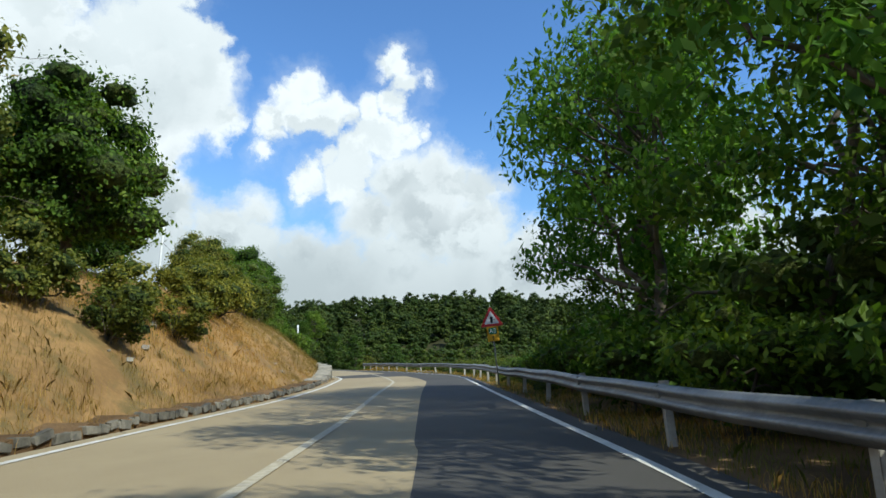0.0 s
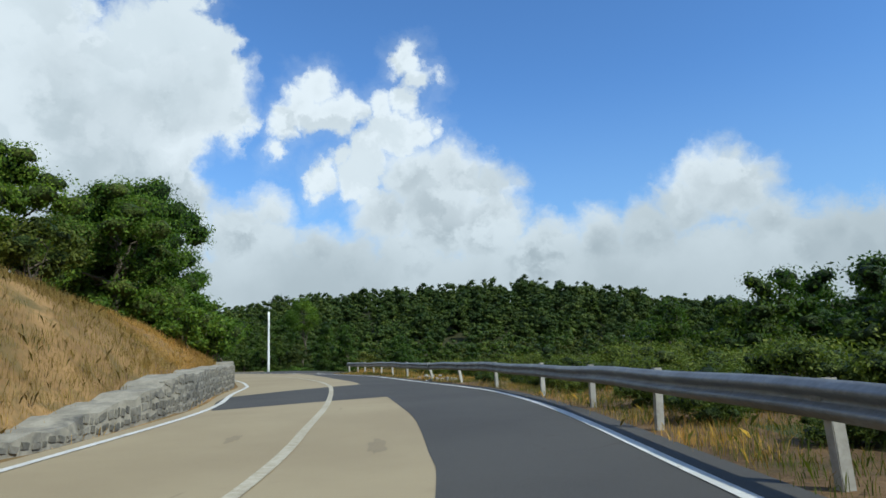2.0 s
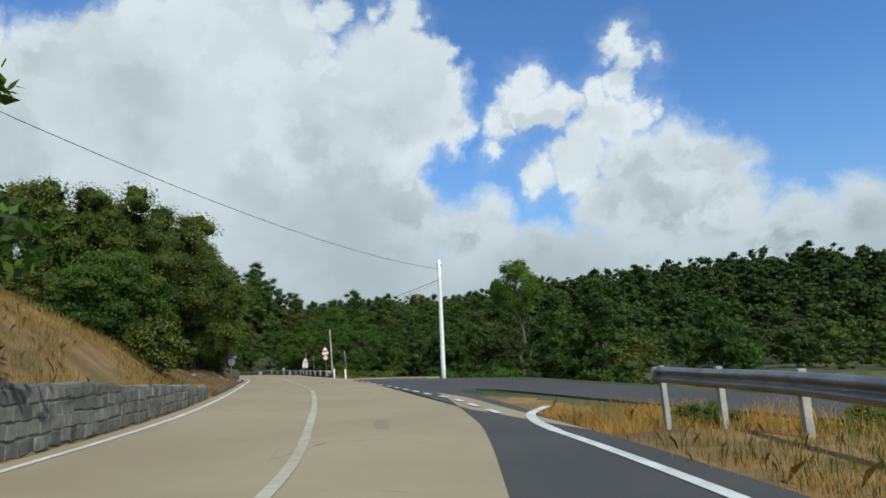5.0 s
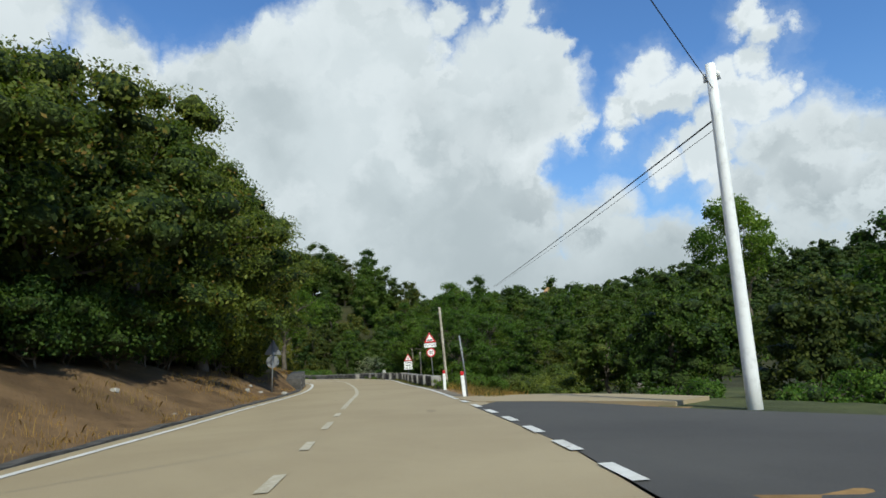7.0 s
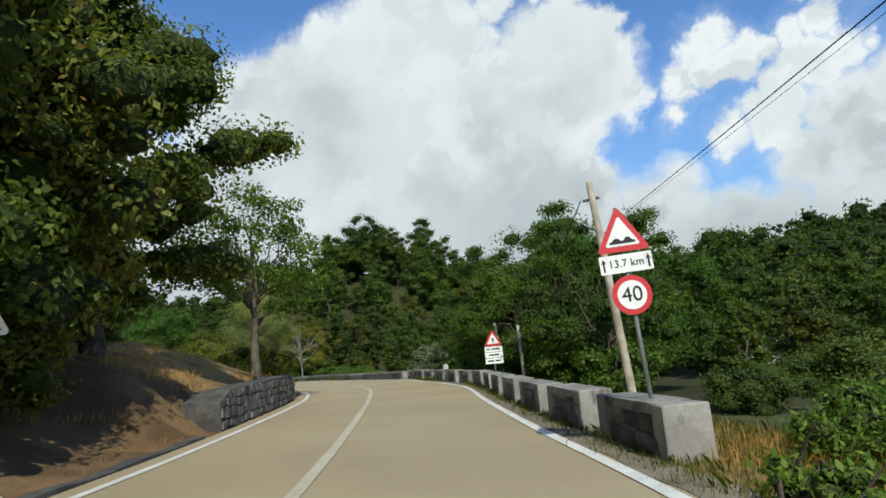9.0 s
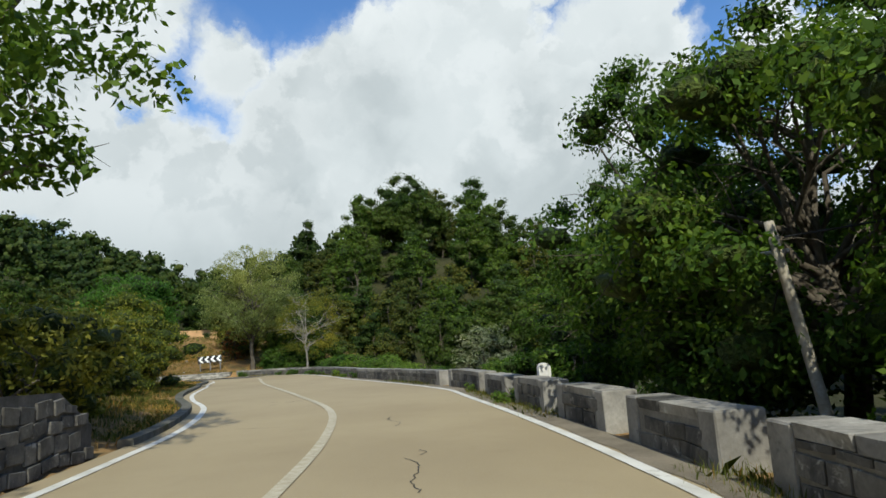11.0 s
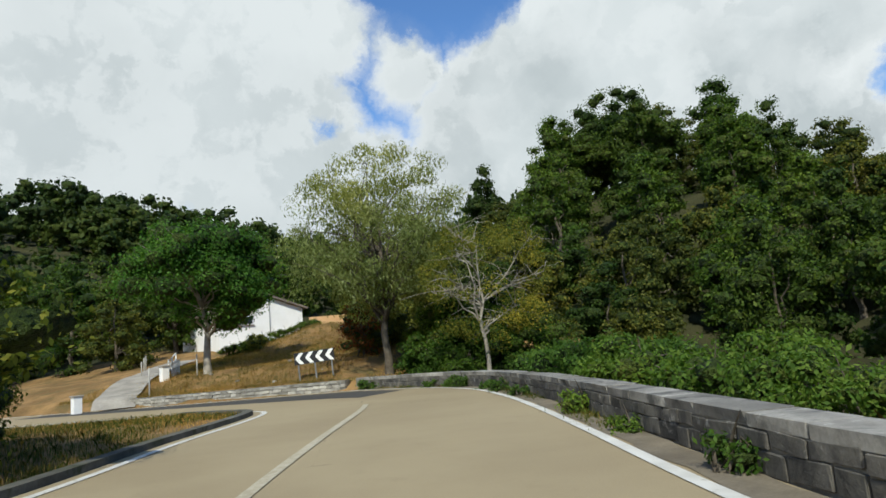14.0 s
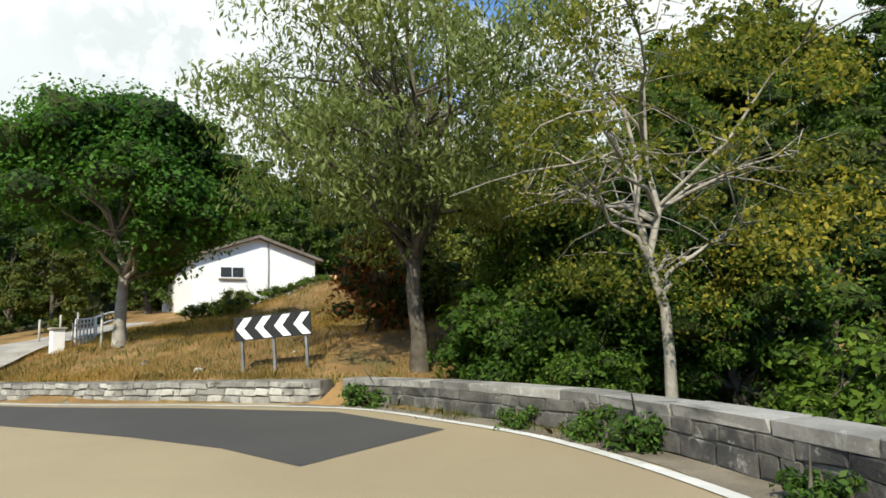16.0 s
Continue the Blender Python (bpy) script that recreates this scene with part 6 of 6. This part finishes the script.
# ---- signs, posts and poles ----
def rounded(points, r, n=5):
    """An outline with rounded corners."""
    out = []
    m = len(points)
    for i in range(m):
        a, p, b = (Vector(points[(i + k) % m]) for k in (-1, 0, 1))
        u, v = (a - p).normalized(), (b - p).normalized()
        half = math.acos(max(-1, min(1, u.dot(v)))) / 2
        c = p + (u + v).normalized() * (r / math.sin(half))
        s, e = p + u * (r / math.tan(half)) - c, p + v * (r / math.tan(half)) - c
        ang = s.angle_signed(e) if s.length else 0
        for k in range(n + 1):
            q = Matrix.Rotation(-ang * k / n, 2) @ s
            out.append(tuple(c + q))
    return out


def triangle(side, low=0.0):
    h = side * math.sqrt(3) / 2
    return [(-side / 2, low), (side / 2, low), (0, low + h)]


def circle(r, z, n=28):
    return [(r * math.cos(2 * math.pi * k / n), z + r * math.sin(2 * math.pi * k / n)) for k in range(n)]


def plate(name, outline, y, depth, mat, parent, label=""):
    bm = prism_bm(outline, depth)
    bmesh.ops.translate(bm, verts=bm.verts, vec=(0, y, 0))
    return part(name, bm, M[mat], parent, label)


def words(name, text, size, at, mat, parent):
    cu = bpy.data.curves.new(name, "FONT")
    cu.body, cu.size, cu.align_x, cu.align_y, cu.extrude = text, size, "CENTER", "CENTER", 0.0015
    tmp = bpy.data.objects.new("tmp", cu)
    scene.collection.objects.link(tmp)
    me = bpy.data.meshes.new_from_object(tmp.evaluated_get(bpy.context.evaluated_depsgraph_get()))
    bpy.data.objects.remove(tmp)
    me.materials.clear()
    me.materials.append(M[mat])
    ob = part(name, me, None, parent)
    ob.matrix_basis = Matrix.Translation(at) @ Matrix.Rotation(radians(90), 4, "X")
    return ob


def sign_pole(root, height, r=0.03, foot=-0.4):
    tube("pole", [(0, 0.045, foot), (0, 0.045, height * 0.5), (0, 0.045, height)], [r, r, r], M["zinc"], root, 10, "grey steel pole")


def warning(root, side, low, symbol):
    edge = plate("plate", rounded(triangle(side, low), side * 0.05), 0.0, 0.012, "red", root, "red-bordered triangular plate")
    inner = side * 0.66
    plate("field", rounded(triangle(inner, low + side * 0.105), side * 0.03), -0.004, 0.003, "white", edge)
    for k, shape in enumerate(symbol):
        plate("symbol", [(x * side, low + z * side) for x, z in shape], -0.008, 0.003, "black", edge)
    return edge


def put_sign(root, x, y, z, yaw, lean=0.0):
    root.matrix_basis = Matrix.Translation((x, y, z)) @ Matrix.Rotation(radians(yaw), 4, "Z") @ Matrix.Rotation(radians(lean), 4, "Y")
    return root


def junction_sign():
    root = tagged(new("road_sign"), "leaning junction warning sign with a yellow route plate below", "road sign")
    sign_pole(root, 3.2)
    arrow = [(-0.055, 0.16), (0.0, 0.135), (0.055, 0.16), (0.05, 0.33), (0.075, 0.34), (0.05, 0.40), (0.0, 0.42), (-0.05, 0.40), (-0.075, 0.34), (-0.05, 0.33)]
    warning(root, 0.97, 2.42, [arrow, [(0.055, 0.275), (0.145, 0.275), (0.145, 0.30), (0.055, 0.30)]])
    p = plate("route_plate", rounded([(-0.24, 1.82), (0.24, 1.82), (0.24, 2.42), (-0.24, 2.42)], 0.015), 0.0, 0.010, "yellow", root, "yellow route plate")
    plate("route_panel", rounded([(-0.17, 2.10), (0.17, 2.10), (0.17, 2.37), (-0.17, 2.37)], 0.06), -0.004, 0.003, "green", p)
    words("route_number", "A3", 0.25, (0, -0.008, 2.235), "white", p)
    plate("arrow", [(-0.014, 1.86), (0.014, 1.86), (0.014, 1.97), (0.05, 1.95), (0.0, 2.06), (-0.05, 1.95), (-0.014, 1.97)], -0.004, 0.003, "black", p)
    put_sign(root, 2.25, 26.3, 0.0, 4, -5.0)
    return root


def bump_sign():
    root = tagged(new("road_sign"), "uneven road warning with distance plate and a round 40 limit", "road sign")
    sign_pole(root, 2.72, 0.025)
    bumps = [(-0.24, 0.15), (0.24, 0.15), (0.24, 0.19), (0.19, 0.20), (0.14, 0.26), (0.07, 0.26), (0.02, 0.20), (-0.02, 0.20), (-0.07, 0.25), (-0.14, 0.25), (-0.19, 0.20), (-0.24, 0.19)]
    warning(root, 0.62, 2.20, [bumps])
    p = plate("distance_plate", rounded([(-0.30, 1.96), (0.30, 1.96), (0.30, 2.17), (-0.30, 2.17)], 0.015), 0.0, 0.008, "white", root, "white distance plate")
    words("distance", "13.7 km", 0.125, (0, -0.005, 2.065), "black", p)
    for x in (-0.255, 0.255):
        plate("arrow", [(x - 0.01, 1.99), (x + 0.01, 1.99), (x + 0.01, 2.09), (x + 0.03, 2.08), (x, 2.14), (x - 0.03, 2.08), (x - 0.01, 2.09)], -0.004, 0.003, "black", p)
    d = plate("limit_disc", circle(0.225, 1.70), 0.0, 0.010, "red", root, "round speed limit disc with a red ring")
    plate("field", circle(0.165, 1.70), -0.004, 0.003, "white", d)
    words("limit", "40", 0.24, (0, -0.008, 1.70), "black", d)
    put_sign(root, -38.80, 115.6, 0.0, 36, -3)
    root.matrix_basis = root.matrix_basis @ Matrix.Scale(0.96, 4)
    return root


def bend_sign():
    root = tagged(new("road_sign"), "small double bend warning sign with three white text plates", "road sign")
    sign_pole(root, 1.8, 0.025, -1.2)
    bend = [(-0.03, 0.14), (0.03, 0.14), (0.03, 0.24), (0.09, 0.30), (0.03, 0.37), (0.06, 0.42), (-0.05, 0.42), (-0.06, 0.34), (0.0, 0.30), (-0.03, 0.27)]
    warning(root, 0.60, 1.36, [bend])
    for k in range(3):
        z = 0.78 + 0.19 * k
        p = plate("text_plate", rounded([(-0.29, z), (0.29, z), (0.29, z + 0.175), (-0.29, z + 0.175)], 0.012), 0.0, 0.008, "white", root, "white text plate")
        for x0, x1 in (((-0.22, -0.02), (0.03, 0.20)), ((-0.18, 0.16),), ((-0.23, -0.12), (-0.07, 0.2)))[k]:
            plate("bar", [(x0, z + 0.07), (x1, z + 0.07), (x1, z + 0.115), (x0, z + 0.115)], -0.004, 0.003, "black", p)
    return put_sign(root, -48.1, 126.4, 0.0, 38)


def sign_back():
    root = tagged(new("road_sign"), "grey backs of a triangular and a round sign on one pole", "road sign")
    sign_pole(root, 2.56, 0.03)
    a = plate("triangle_back", rounded(triangle(0.85, 1.86), 0.045), 0.0, 0.012, "signback", root, "grey triangular sign back")
    part("bracket", box_bm(0.24, 0.02, 0.03, (0.2, -0.012, 1.95), 0.004), M["zinc"], a)
    plate("disc_back", circle(0.30, 1.54), 0.0, 0.012, "signback", root, "grey round sign back")
    for z in (1.62, 1.44, 2.0):
        part("clamp", box_bm(0.09, 0.05, 0.04, (0, -0.02, z), 0.006), M["zinc"], root)
    tube("front_pole", [(0, -0.03, -0.3), (0, -0.03, 1.2), (0, -0.03, 2.56)], [0.03] * 3, M["zinc"], root, 10)
    x, y = -45.35, 111.35
    return put_sign(root, x, y, float(land([(x, y)])[0]), 40, 1.5)


def chevron_sign():
    root = tagged(new("chevron_sign"), "black and white chevron board pointing round the bend", "road sign")
    w, h = 1.8, 0.52
    b = plate("board", [(-w / 2, 0.55), (w / 2, 0.55), (w / 2, 0.55 + h), (-w / 2, 0.55 + h)], 0.0, 0.02, "black", root)
    q = w / 4
    for k in range(4):
        x = -w / 2 + q * k + 0.045
        z = 0.55
        plate("chevron", [(x, z + h / 2), (x + q * 0.45, z + 0.025), (x + q * 0.88, z + 0.025), (x + q * 0.43, z + h / 2), (x + q * 0.88, z + h - 0.025), (x + q * 0.45, z + h - 0.025)], -0.005, 0.004, "white", b)
    for x in (-0.75, 0.0, 0.75):
        part("post", box_bm(0.06, 0.06, 1.35, (x, 0.05, 0.25), 0.006), M["zinc"], root)
    return root


junction_sign()
bump_sign()
bend_sign()
sign_back()
chev = chevron_sign()
put_sign(chev, -97.75, 148.85, 0.68, 52, -3)


def delineator(x, y, lean, label):
    root = tagged(new("delineator_post"), label, "marker post", "delineator posts")
    part("shaft", box_bm(0.115, 0.085, 0.98, (0, 0, 0.18), 0.02), M["white"], root)
    part("band", box_bm(0.117, 0.087, 0.12, (0, 0, 0.73), 0.02), M["reflector"], root, "red top band")
    part("reflector", box_bm(0.10, 0.02, 0.085, (0, -0.045, 0.76), 0.006), M["reflector"], root, "red reflector")
    return put_sign(root, x, y, 0.0, 36, lean)


delineator(-35.85, 111.95, -1, "white roadside marker post with a red reflector")
delineator(-32.2, 107.42, -4, "leaning white roadside marker post with a red reflector")


def steel_pole():
    root = tagged(new("steel_pole"), "leaning thin grey steel pole beside the marker post", "pole")
    tube("pole", [(0, 0, -0.3), (-0.07, 0, 0.9), (-0.18, 0, 1.95)], [0.03, 0.03, 0.028], M["zinc"], root, 10)
    part("collar", box_bm(0.08, 0.08, 0.10, (-0.13, 0, 1.5), 0.01), M["zinc"], root)
    return put_sign(root, -32.22, 107.65, 0.0, 37)


steel_pole()


def utility_pole(x, y, z, height, r0, r1, mat, label, lean=(0, 0), name="utility_pole"):
    root = tagged(new(name), label, "utility pole")
    n = 7
    pts = [(lean[0] * k / (n - 1), lean[1] * k / (n - 1), -0.5 + (height + 0.5) * k / (n - 1)) for k in range(n)]
    tube("shaft", pts, np.linspace(r0, r1, n), M[mat], root, 12)
    part("bracket", box_bm(0.34, 0.05, 0.05, (lean[0], lean[1], height - 0.35), 0.008), M["zinc"], root)
    for d in (-0.13, 0.13) if mat == "white" else ():
        tube("insulator", [(lean[0] + d, lean[1], height - 0.32), (lean[0] + d, lean[1], height - 0.24), (lean[0] + d, lean[1], height - 0.18)], [0.03, 0.045, 0.02], M["white"], root, 8)
    root.matrix_basis = Matrix.Translation((x, y, z))
    return root


utility_pole(-23.2, 103.2, -0.1, 7.1, 0.15, 0.10, "white", "tall whitewashed concrete pole beside the side road")
utility_pole(-40.75, 119.9, -0.6, 4.85, 0.085, 0.065, "wood", "weathered wooden pole behind the parapet", (-0.55, 0.35))
utility_pole(-50.85, 131.35, -0.6, 2.95, 0.068, 0.055, "wood", "leaning weathered wooden pole with a stay behind the parapet", (-0.50, 0.1))
utility_pole(-47.3, 126.9, -0.8, 2.75, 0.06, 0.05, "wood", "short dark wooden pole beside the bend sign", (-0.1, 0.0))
utility_pole(-24.4, 54.1, float(land([(-24.4, 54.1)])[0]), 9.0, 0.12, 0.08, "white", "pale pole standing among the trees on the bank", (0.5, 0.0))


def cable(a, b, sag, r, label, anchor=""):
    n = 24
    t = np.linspace(0, 1, n)[:, None]
    p = np.array(a) + (np.array(b) - np.array(a)) * t
    p[:, 2] -= sag * 4 * (t * (1 - t))[:, 0]
    ob = tube("cable", p, [r] * n, M["cable"], None, 5)
    return tagged(ob, label, "cable")


cable((-23.2, 103.2, 5.82), (-54.0, 151.0, 9.1), 0.1, 0.018, "thick black overhead cable slung between the poles")
cable((-23.2, 103.2, 5.62), (-54.0, 151.0, 9.0), 0.15, 0.007, "thin overhead wire below the thick cable")
cable((-23.2, 103.2, 6.45), (-24.0, 54.1, 11.6), 2.0, 0.010, "black overhead cable crossing above the road")
cable((-41.5, 120.2, 3.9), (-47.4, 126.9, 1.75), 0.2, 0.012, "black cable sagging behind the parapet")
cable((-51.2, 131.4, 2.15), (-38.0, 140.0, 4.6), 0.3, 0.012, "black cable running into the trees")
cable((-51.2, 131.4, 2.0), (-52.7, 133.6, -0.6), 0.0, 0.012, "steel stay of the leaning pole")


def milestone():
    pts = rounded([(-0.12, -1.0), (0.12, -1.0), (0.12, 0.77), (-0.12, 0.77)], 0.10, 8)
    root = tagged(new("milestone"), "white rounded milestone behind the parapet", "milestone")
    plate("stone", pts, 0.0, 0.16, "marble", root)
    return put_sign(root, -56.52, 134.42, 0.0, 48)


milestone()


# ---- the house past the bend ----
def house():
    root = tagged(new("house"), "white rendered cottage with a low brown gabled roof", "house")
    w, d, lo_, ev, ap = 6.4, 9.0, -1.2, 2.35, 3.45
    out = [(-w / 2, lo_), (w / 2, lo_), (w / 2, ev), (0, ap), (-w / 2, ev)]
    part("wall", prism_bm(out, d), M["wall_white"], root, "white rendered walls")
    roof = [(-w / 2 - 0.35, ev - 0.08), (0, ap + 0.02), (w / 2 + 0.35, ev - 0.08), (w / 2 + 0.35, ev + 0.06), (0, ap + 0.17), (-w / 2 - 0.35, ev + 0.06)]
    bm = prism_bm(roof, d + 0.7)
    bmesh.ops.translate(bm, verts=bm.verts, vec=(0, -0.35, 0))
    part("roof", bm, M["roof"], root, "brown roof with a narrow overhang")
    win = part("window", box_bm(1.25, 0.06, 0.62, (-1.35, -0.02, 1.62), 0.0), M["white"], root, "white-framed double window")
    for x in (-1.65, -1.05):
        part("pane", box_bm(0.54, 0.03, 0.5, (x, -0.05, 1.62), 0.0), M["window"], win, "dark pane")
    part("sill", box_bm(1.4, 0.16, 0.05, (-1.35, -0.06, 1.28), 0.01), M["concrete"], win)
    tube("downpipe", [(0.55, -0.05, -0.5), (0.55, -0.05, 1.2), (0.55, -0.05, 3.2)], [0.035] * 3, M["zinc"], root, 8)
    root.matrix_basis = Matrix.Translation((-118.27, 152.1, 3.15)) @ Matrix.Rotation(radians(97), 4, "Z")
    return root


house()
g1 = tagged(wall_body("garden_wall", np.array([(-119.8, 162.3), (-120.9, 159.6), (-121.9, 156.9)]), 5.0, 0.3, M["wall_ochre"], None, foot=2.5), "low ochre garden wall beside the cottage", "wall")
hedge = stand(shrub("hedge_bush", 87, 0.85, 0.55, "oak", 14, 70, 0.3, 0.09, "dark clipped hedge bush before the cottage", group="hedge of the cottage"), -114.2, 151.0)
for k in range(6):
    again(hedge, -114.6 + 0.12 * k, 151.9 + 0.55 * k, k * 70, 0.9 - 0.07 * (k % 3))
for k in range(4):
    again(hedge, -113.6, 150.4 - 0.6 * k, k * 40, 0.95)


def driveway():
    l = spline([(-103.6, 141.4), (-105.3, 141.8), (-107.8, 142.4), (-110.5, 143.5), (-114, 145.2), (-116.5, 146.6)], 0.5)
    a, b = offset(l, 0.9), offset(l, -0.9)
    n = len(l)
    v = np.concatenate([np.c_[a, land(a) + 0.12], np.c_[b, land(b) + 0.12]])
    v[:n, 2] = v[n:, 2] = np.maximum(v[:n, 2], v[n:, 2])
    i = np.arange(n - 1)
    ob = part("driveway", mesh_of("driveway", v, np.stack([i, n + i, n + i + 1, i + 1], 1), M["concrete"]), None)
    return structure(ob, "pale concrete driveway climbing to the cottage", "driveway")


driveway()


def gate_pillar(x, y, h, label):
    root = tagged(new("gate_pillar"), label, "gate pillar")
    part("shaft", box_bm(0.36, 0.36, h + 0.5, (0, 0, h / 2 - 0.25), 0.015), M["wall_white"], root)
    part("cap", box_bm(0.46, 0.46, 0.07, (0, 0, h + 0.035), 0.015), M["concrete"], root, "concrete cap")
    return stand(root, x, y, 20)


gate_pillar(-107.3, 144.0, 0.75, "white gate pillar beside the picket gate")
gate_pillar(-104.6, 140.0, 0.85, "white gate pillar at the foot of the driveway")


def picket_fence(line, h, label, mat="white", gap=0.22):
    root = tagged(new("fence"), label, "fence")
    l = spline(line, gap)
    z = land(l)
    for hh in (0.35, 0.85):
        tube("rail", np.c_[l, z + h * hh], [0.025] * len(l), M[mat], root, 6)
    me = None
    for (x, y), g in zip(l, z):
        if me is None:
            me = box_bm(0.07, 0.02, h + 0.2, (0, 0, h / 2 - 0.1), 0.004)
            ob = part("picket", me, M[mat], root)
            me = ob.data
        else:
            ob = part("picket", me, None, root)
        d = l[-1] - l[0]
        ob.matrix_basis = Matrix.Translation((x, y, g)) @ Matrix.Rotation(math.atan2(d[1], d[0]), 4, "Z")
    return root


picket_fence([(-107.6, 144.4), (-108.9, 145.0)], 0.8, "white picket gate beside the driveway")
for x, y, h in ((-103.6, 142.9, 1.35), (-105.4, 145.3, 1.1), (-110.2, 143.2, 1.0), (-113.0, 143.6, 1.0), (-116.0, 144.0, 1.0)):
    ob = tagged(new("fence_post"), "thin pale fence post in the dry grass", "fence post", "fence posts")
    tube("post", [(0, 0, -0.3), (0, 0, h * 0.5), (0, 0, h)], [0.035] * 3, M["post"], ob, 8)
    stand(ob, x, y)
rail = tagged(new("white_rail"), "white tubular rail beside the walnut tree", "rail")
for h in (0.45, 0.8):
    l = spline([(-108.8, 144.4), (-114.5, 145.6)], 0.5)
    tube("bar", np.c_[l, land(l) + h], [0.03] * len(l), M["white"], rail, 8)
for k in range(3):
    p = l[k * (len(l) - 1) // 2]
    g = float(land([p])[0])
    tube("post", [(p[0], p[1], g - 0.3), (p[0], p[1], g + 0.4), (p[0], p[1], g + 0.85)], [0.035] * 3, M["white"], rail, 8)


# ---- far houses ----
def far_house(x, y, z, w, d, h, yaw, wall, label):
    root = tagged(new("far_house"), label, "house", "houses in the valley")
    part("wall", prism_bm([(-w / 2, -2), (w / 2, -2), (w / 2, h), (0, h + w * 0.16), (-w / 2, h)], d), M[wall], root)
    o = 0.4
    bm = prism_bm([(-w / 2 - o, h - 0.1), (0, h + w * 0.17), (w / 2 + o, h - 0.1), (w / 2 + o, h + 0.12), (0, h + w * 0.17 + 0.25), (-w / 2 - o, h + 0.12)], d + 0.8)
    bmesh.ops.translate(bm, verts=bm.verts, vec=(0, -0.4, 0))
    part("roof", bm, M["roof"], root)
    for k in (-0.28, 0.28):
        win = part("window", box_bm(1.0, 0.08, 1.2, (k * w, -0.03, h * 0.55), 0), M["window"], root)
    root.matrix_basis = Matrix.Translation((x, y, z)) @ Matrix.Rotation(radians(yaw), 4, "Z")
    return root


far_house(53.5, 234, 1.5, 6.5, 9, 3.2, -12, "wall_white", "small white house among the distant trees")
far_house(62.6, 231, 1.0, 7.0, 9, 2.6, -30, "concrete", "grey house among the distant trees")
far_house(-46.0, 157.7, -3.2, 5.0, 6, 3.2, 20, "wall_white", "white house half hidden by the valley trees")
far_house(-126.0, 336.0, 25.5, 4.5, 8, 4.2, 20, "wall_ochre", "ochre house on the distant ridge")


def mast():
    root = tagged(new("lattice_mast"), "thin lattice mast on the distant ridge", "mast")
    for k in range(3):
        a = k * 2.094
        tube("leg", [(0.5 * math.cos(a), 0.5 * math.sin(a), -2), (0.3 * math.cos(a), 0.3 * math.sin(a), 6), (0.2 * math.cos(a), 0.2 * math.sin(a), 13)], [0.07] * 3, M["zinc"], root, 5)
    for k in range(6):
        part("ring", box_bm(0.7 - 0.06 * k, 0.7 - 0.06 * k, 0.08, (0, 0, 1 + 2.2 * k)), M["zinc"], root)
    return stand(root, -86.6, 336.7)


mast()

# ---- loose stones on the verges ----
rng = np.random.default_rng(17)
k = 0
for cx, cy, n, spread in ((-1.35, 56.4, 30, 0.38), (-2.1, 60.8, 12, 0.35), (-6.9, 30.5, 7, 1.2), (-7.0, 18.0, 8, 1.5), (-38.5, 101.5, 6, 1.4), (-45.6, 110.6, 6, 1.2), (-102.5, 146.5, 6, 2.0)):
    for _ in range(n):
        x, y = cx + rng.normal() * spread, cy + rng.normal() * spread
        s = rng.uniform(0.07, 0.20)
        ob = tagged(new("loose_stone", RUBBLE[k % 5]), "pale loose stone lying in the grass", "stone", "loose stones")
        g = float(land([(x, y)])[0])
        ob.matrix_basis = Matrix.Translation((x, y, g + s * 0.18)) @ Euler((rng.uniform(0, 0.5), rng.uniform(0, 0.5), rng.uniform(0, 6))).to_matrix().to_4x4() @ Matrix.Diagonal((s * 1.3, s, s * 0.7, 1))
        k += 1
far_house(-51.9, 171.7, -1.6, 6.0, 6, 3.0, -15, "wall_white", "white house half hidden by the valley trees")
far_house(-38.8, 184.1, -1.8, 6.0, 6, 3.2, 35, "wall_white", "white house half hidden by the valley trees")
far_house(-35.5, 136.2, -3.2, 2.6, 3.0, 1.5, 10, "wall_white", "small white shed below the road")

# ---- the stones of the walls ----
k = bend_at
face_stones(wall_l, rw[:k + 1][::-1], (rh[:k + 1] - 0.03)[::-1], STONES, 0.20, (0.13, 0.36), 11, 0.012, 300, 0.055, 2.4, -1.0)
face_stones(wall_d, rw[k:][::-1], (rh[k:] - 0.03)[::-1], GREY, 0.22, (0.2, 0.46), 15, 0.012, 300, 0.010, 0.8, -1.0)
face_stones(wall_w, ww[::-1], (wh - 0.02)[::-1], BLOCKS, 0.21, (0.24, 0.46), 12, 0.03, 300, 0.025, 1.0, -1.0)
face_stones(kerb_l, kb[::-1], np.full(len(kb), 0.22), STONES, 0.2, (0.22, 0.5), 13, 0.06, 140, 0.05, 2.0, -1.0)
face_stones(low_wall, lw, np.full(len(lw), 0.45), RUBBLE, 0.12, (0.16, 0.48), 14, 0.03, 160, 0.02, 0.6)
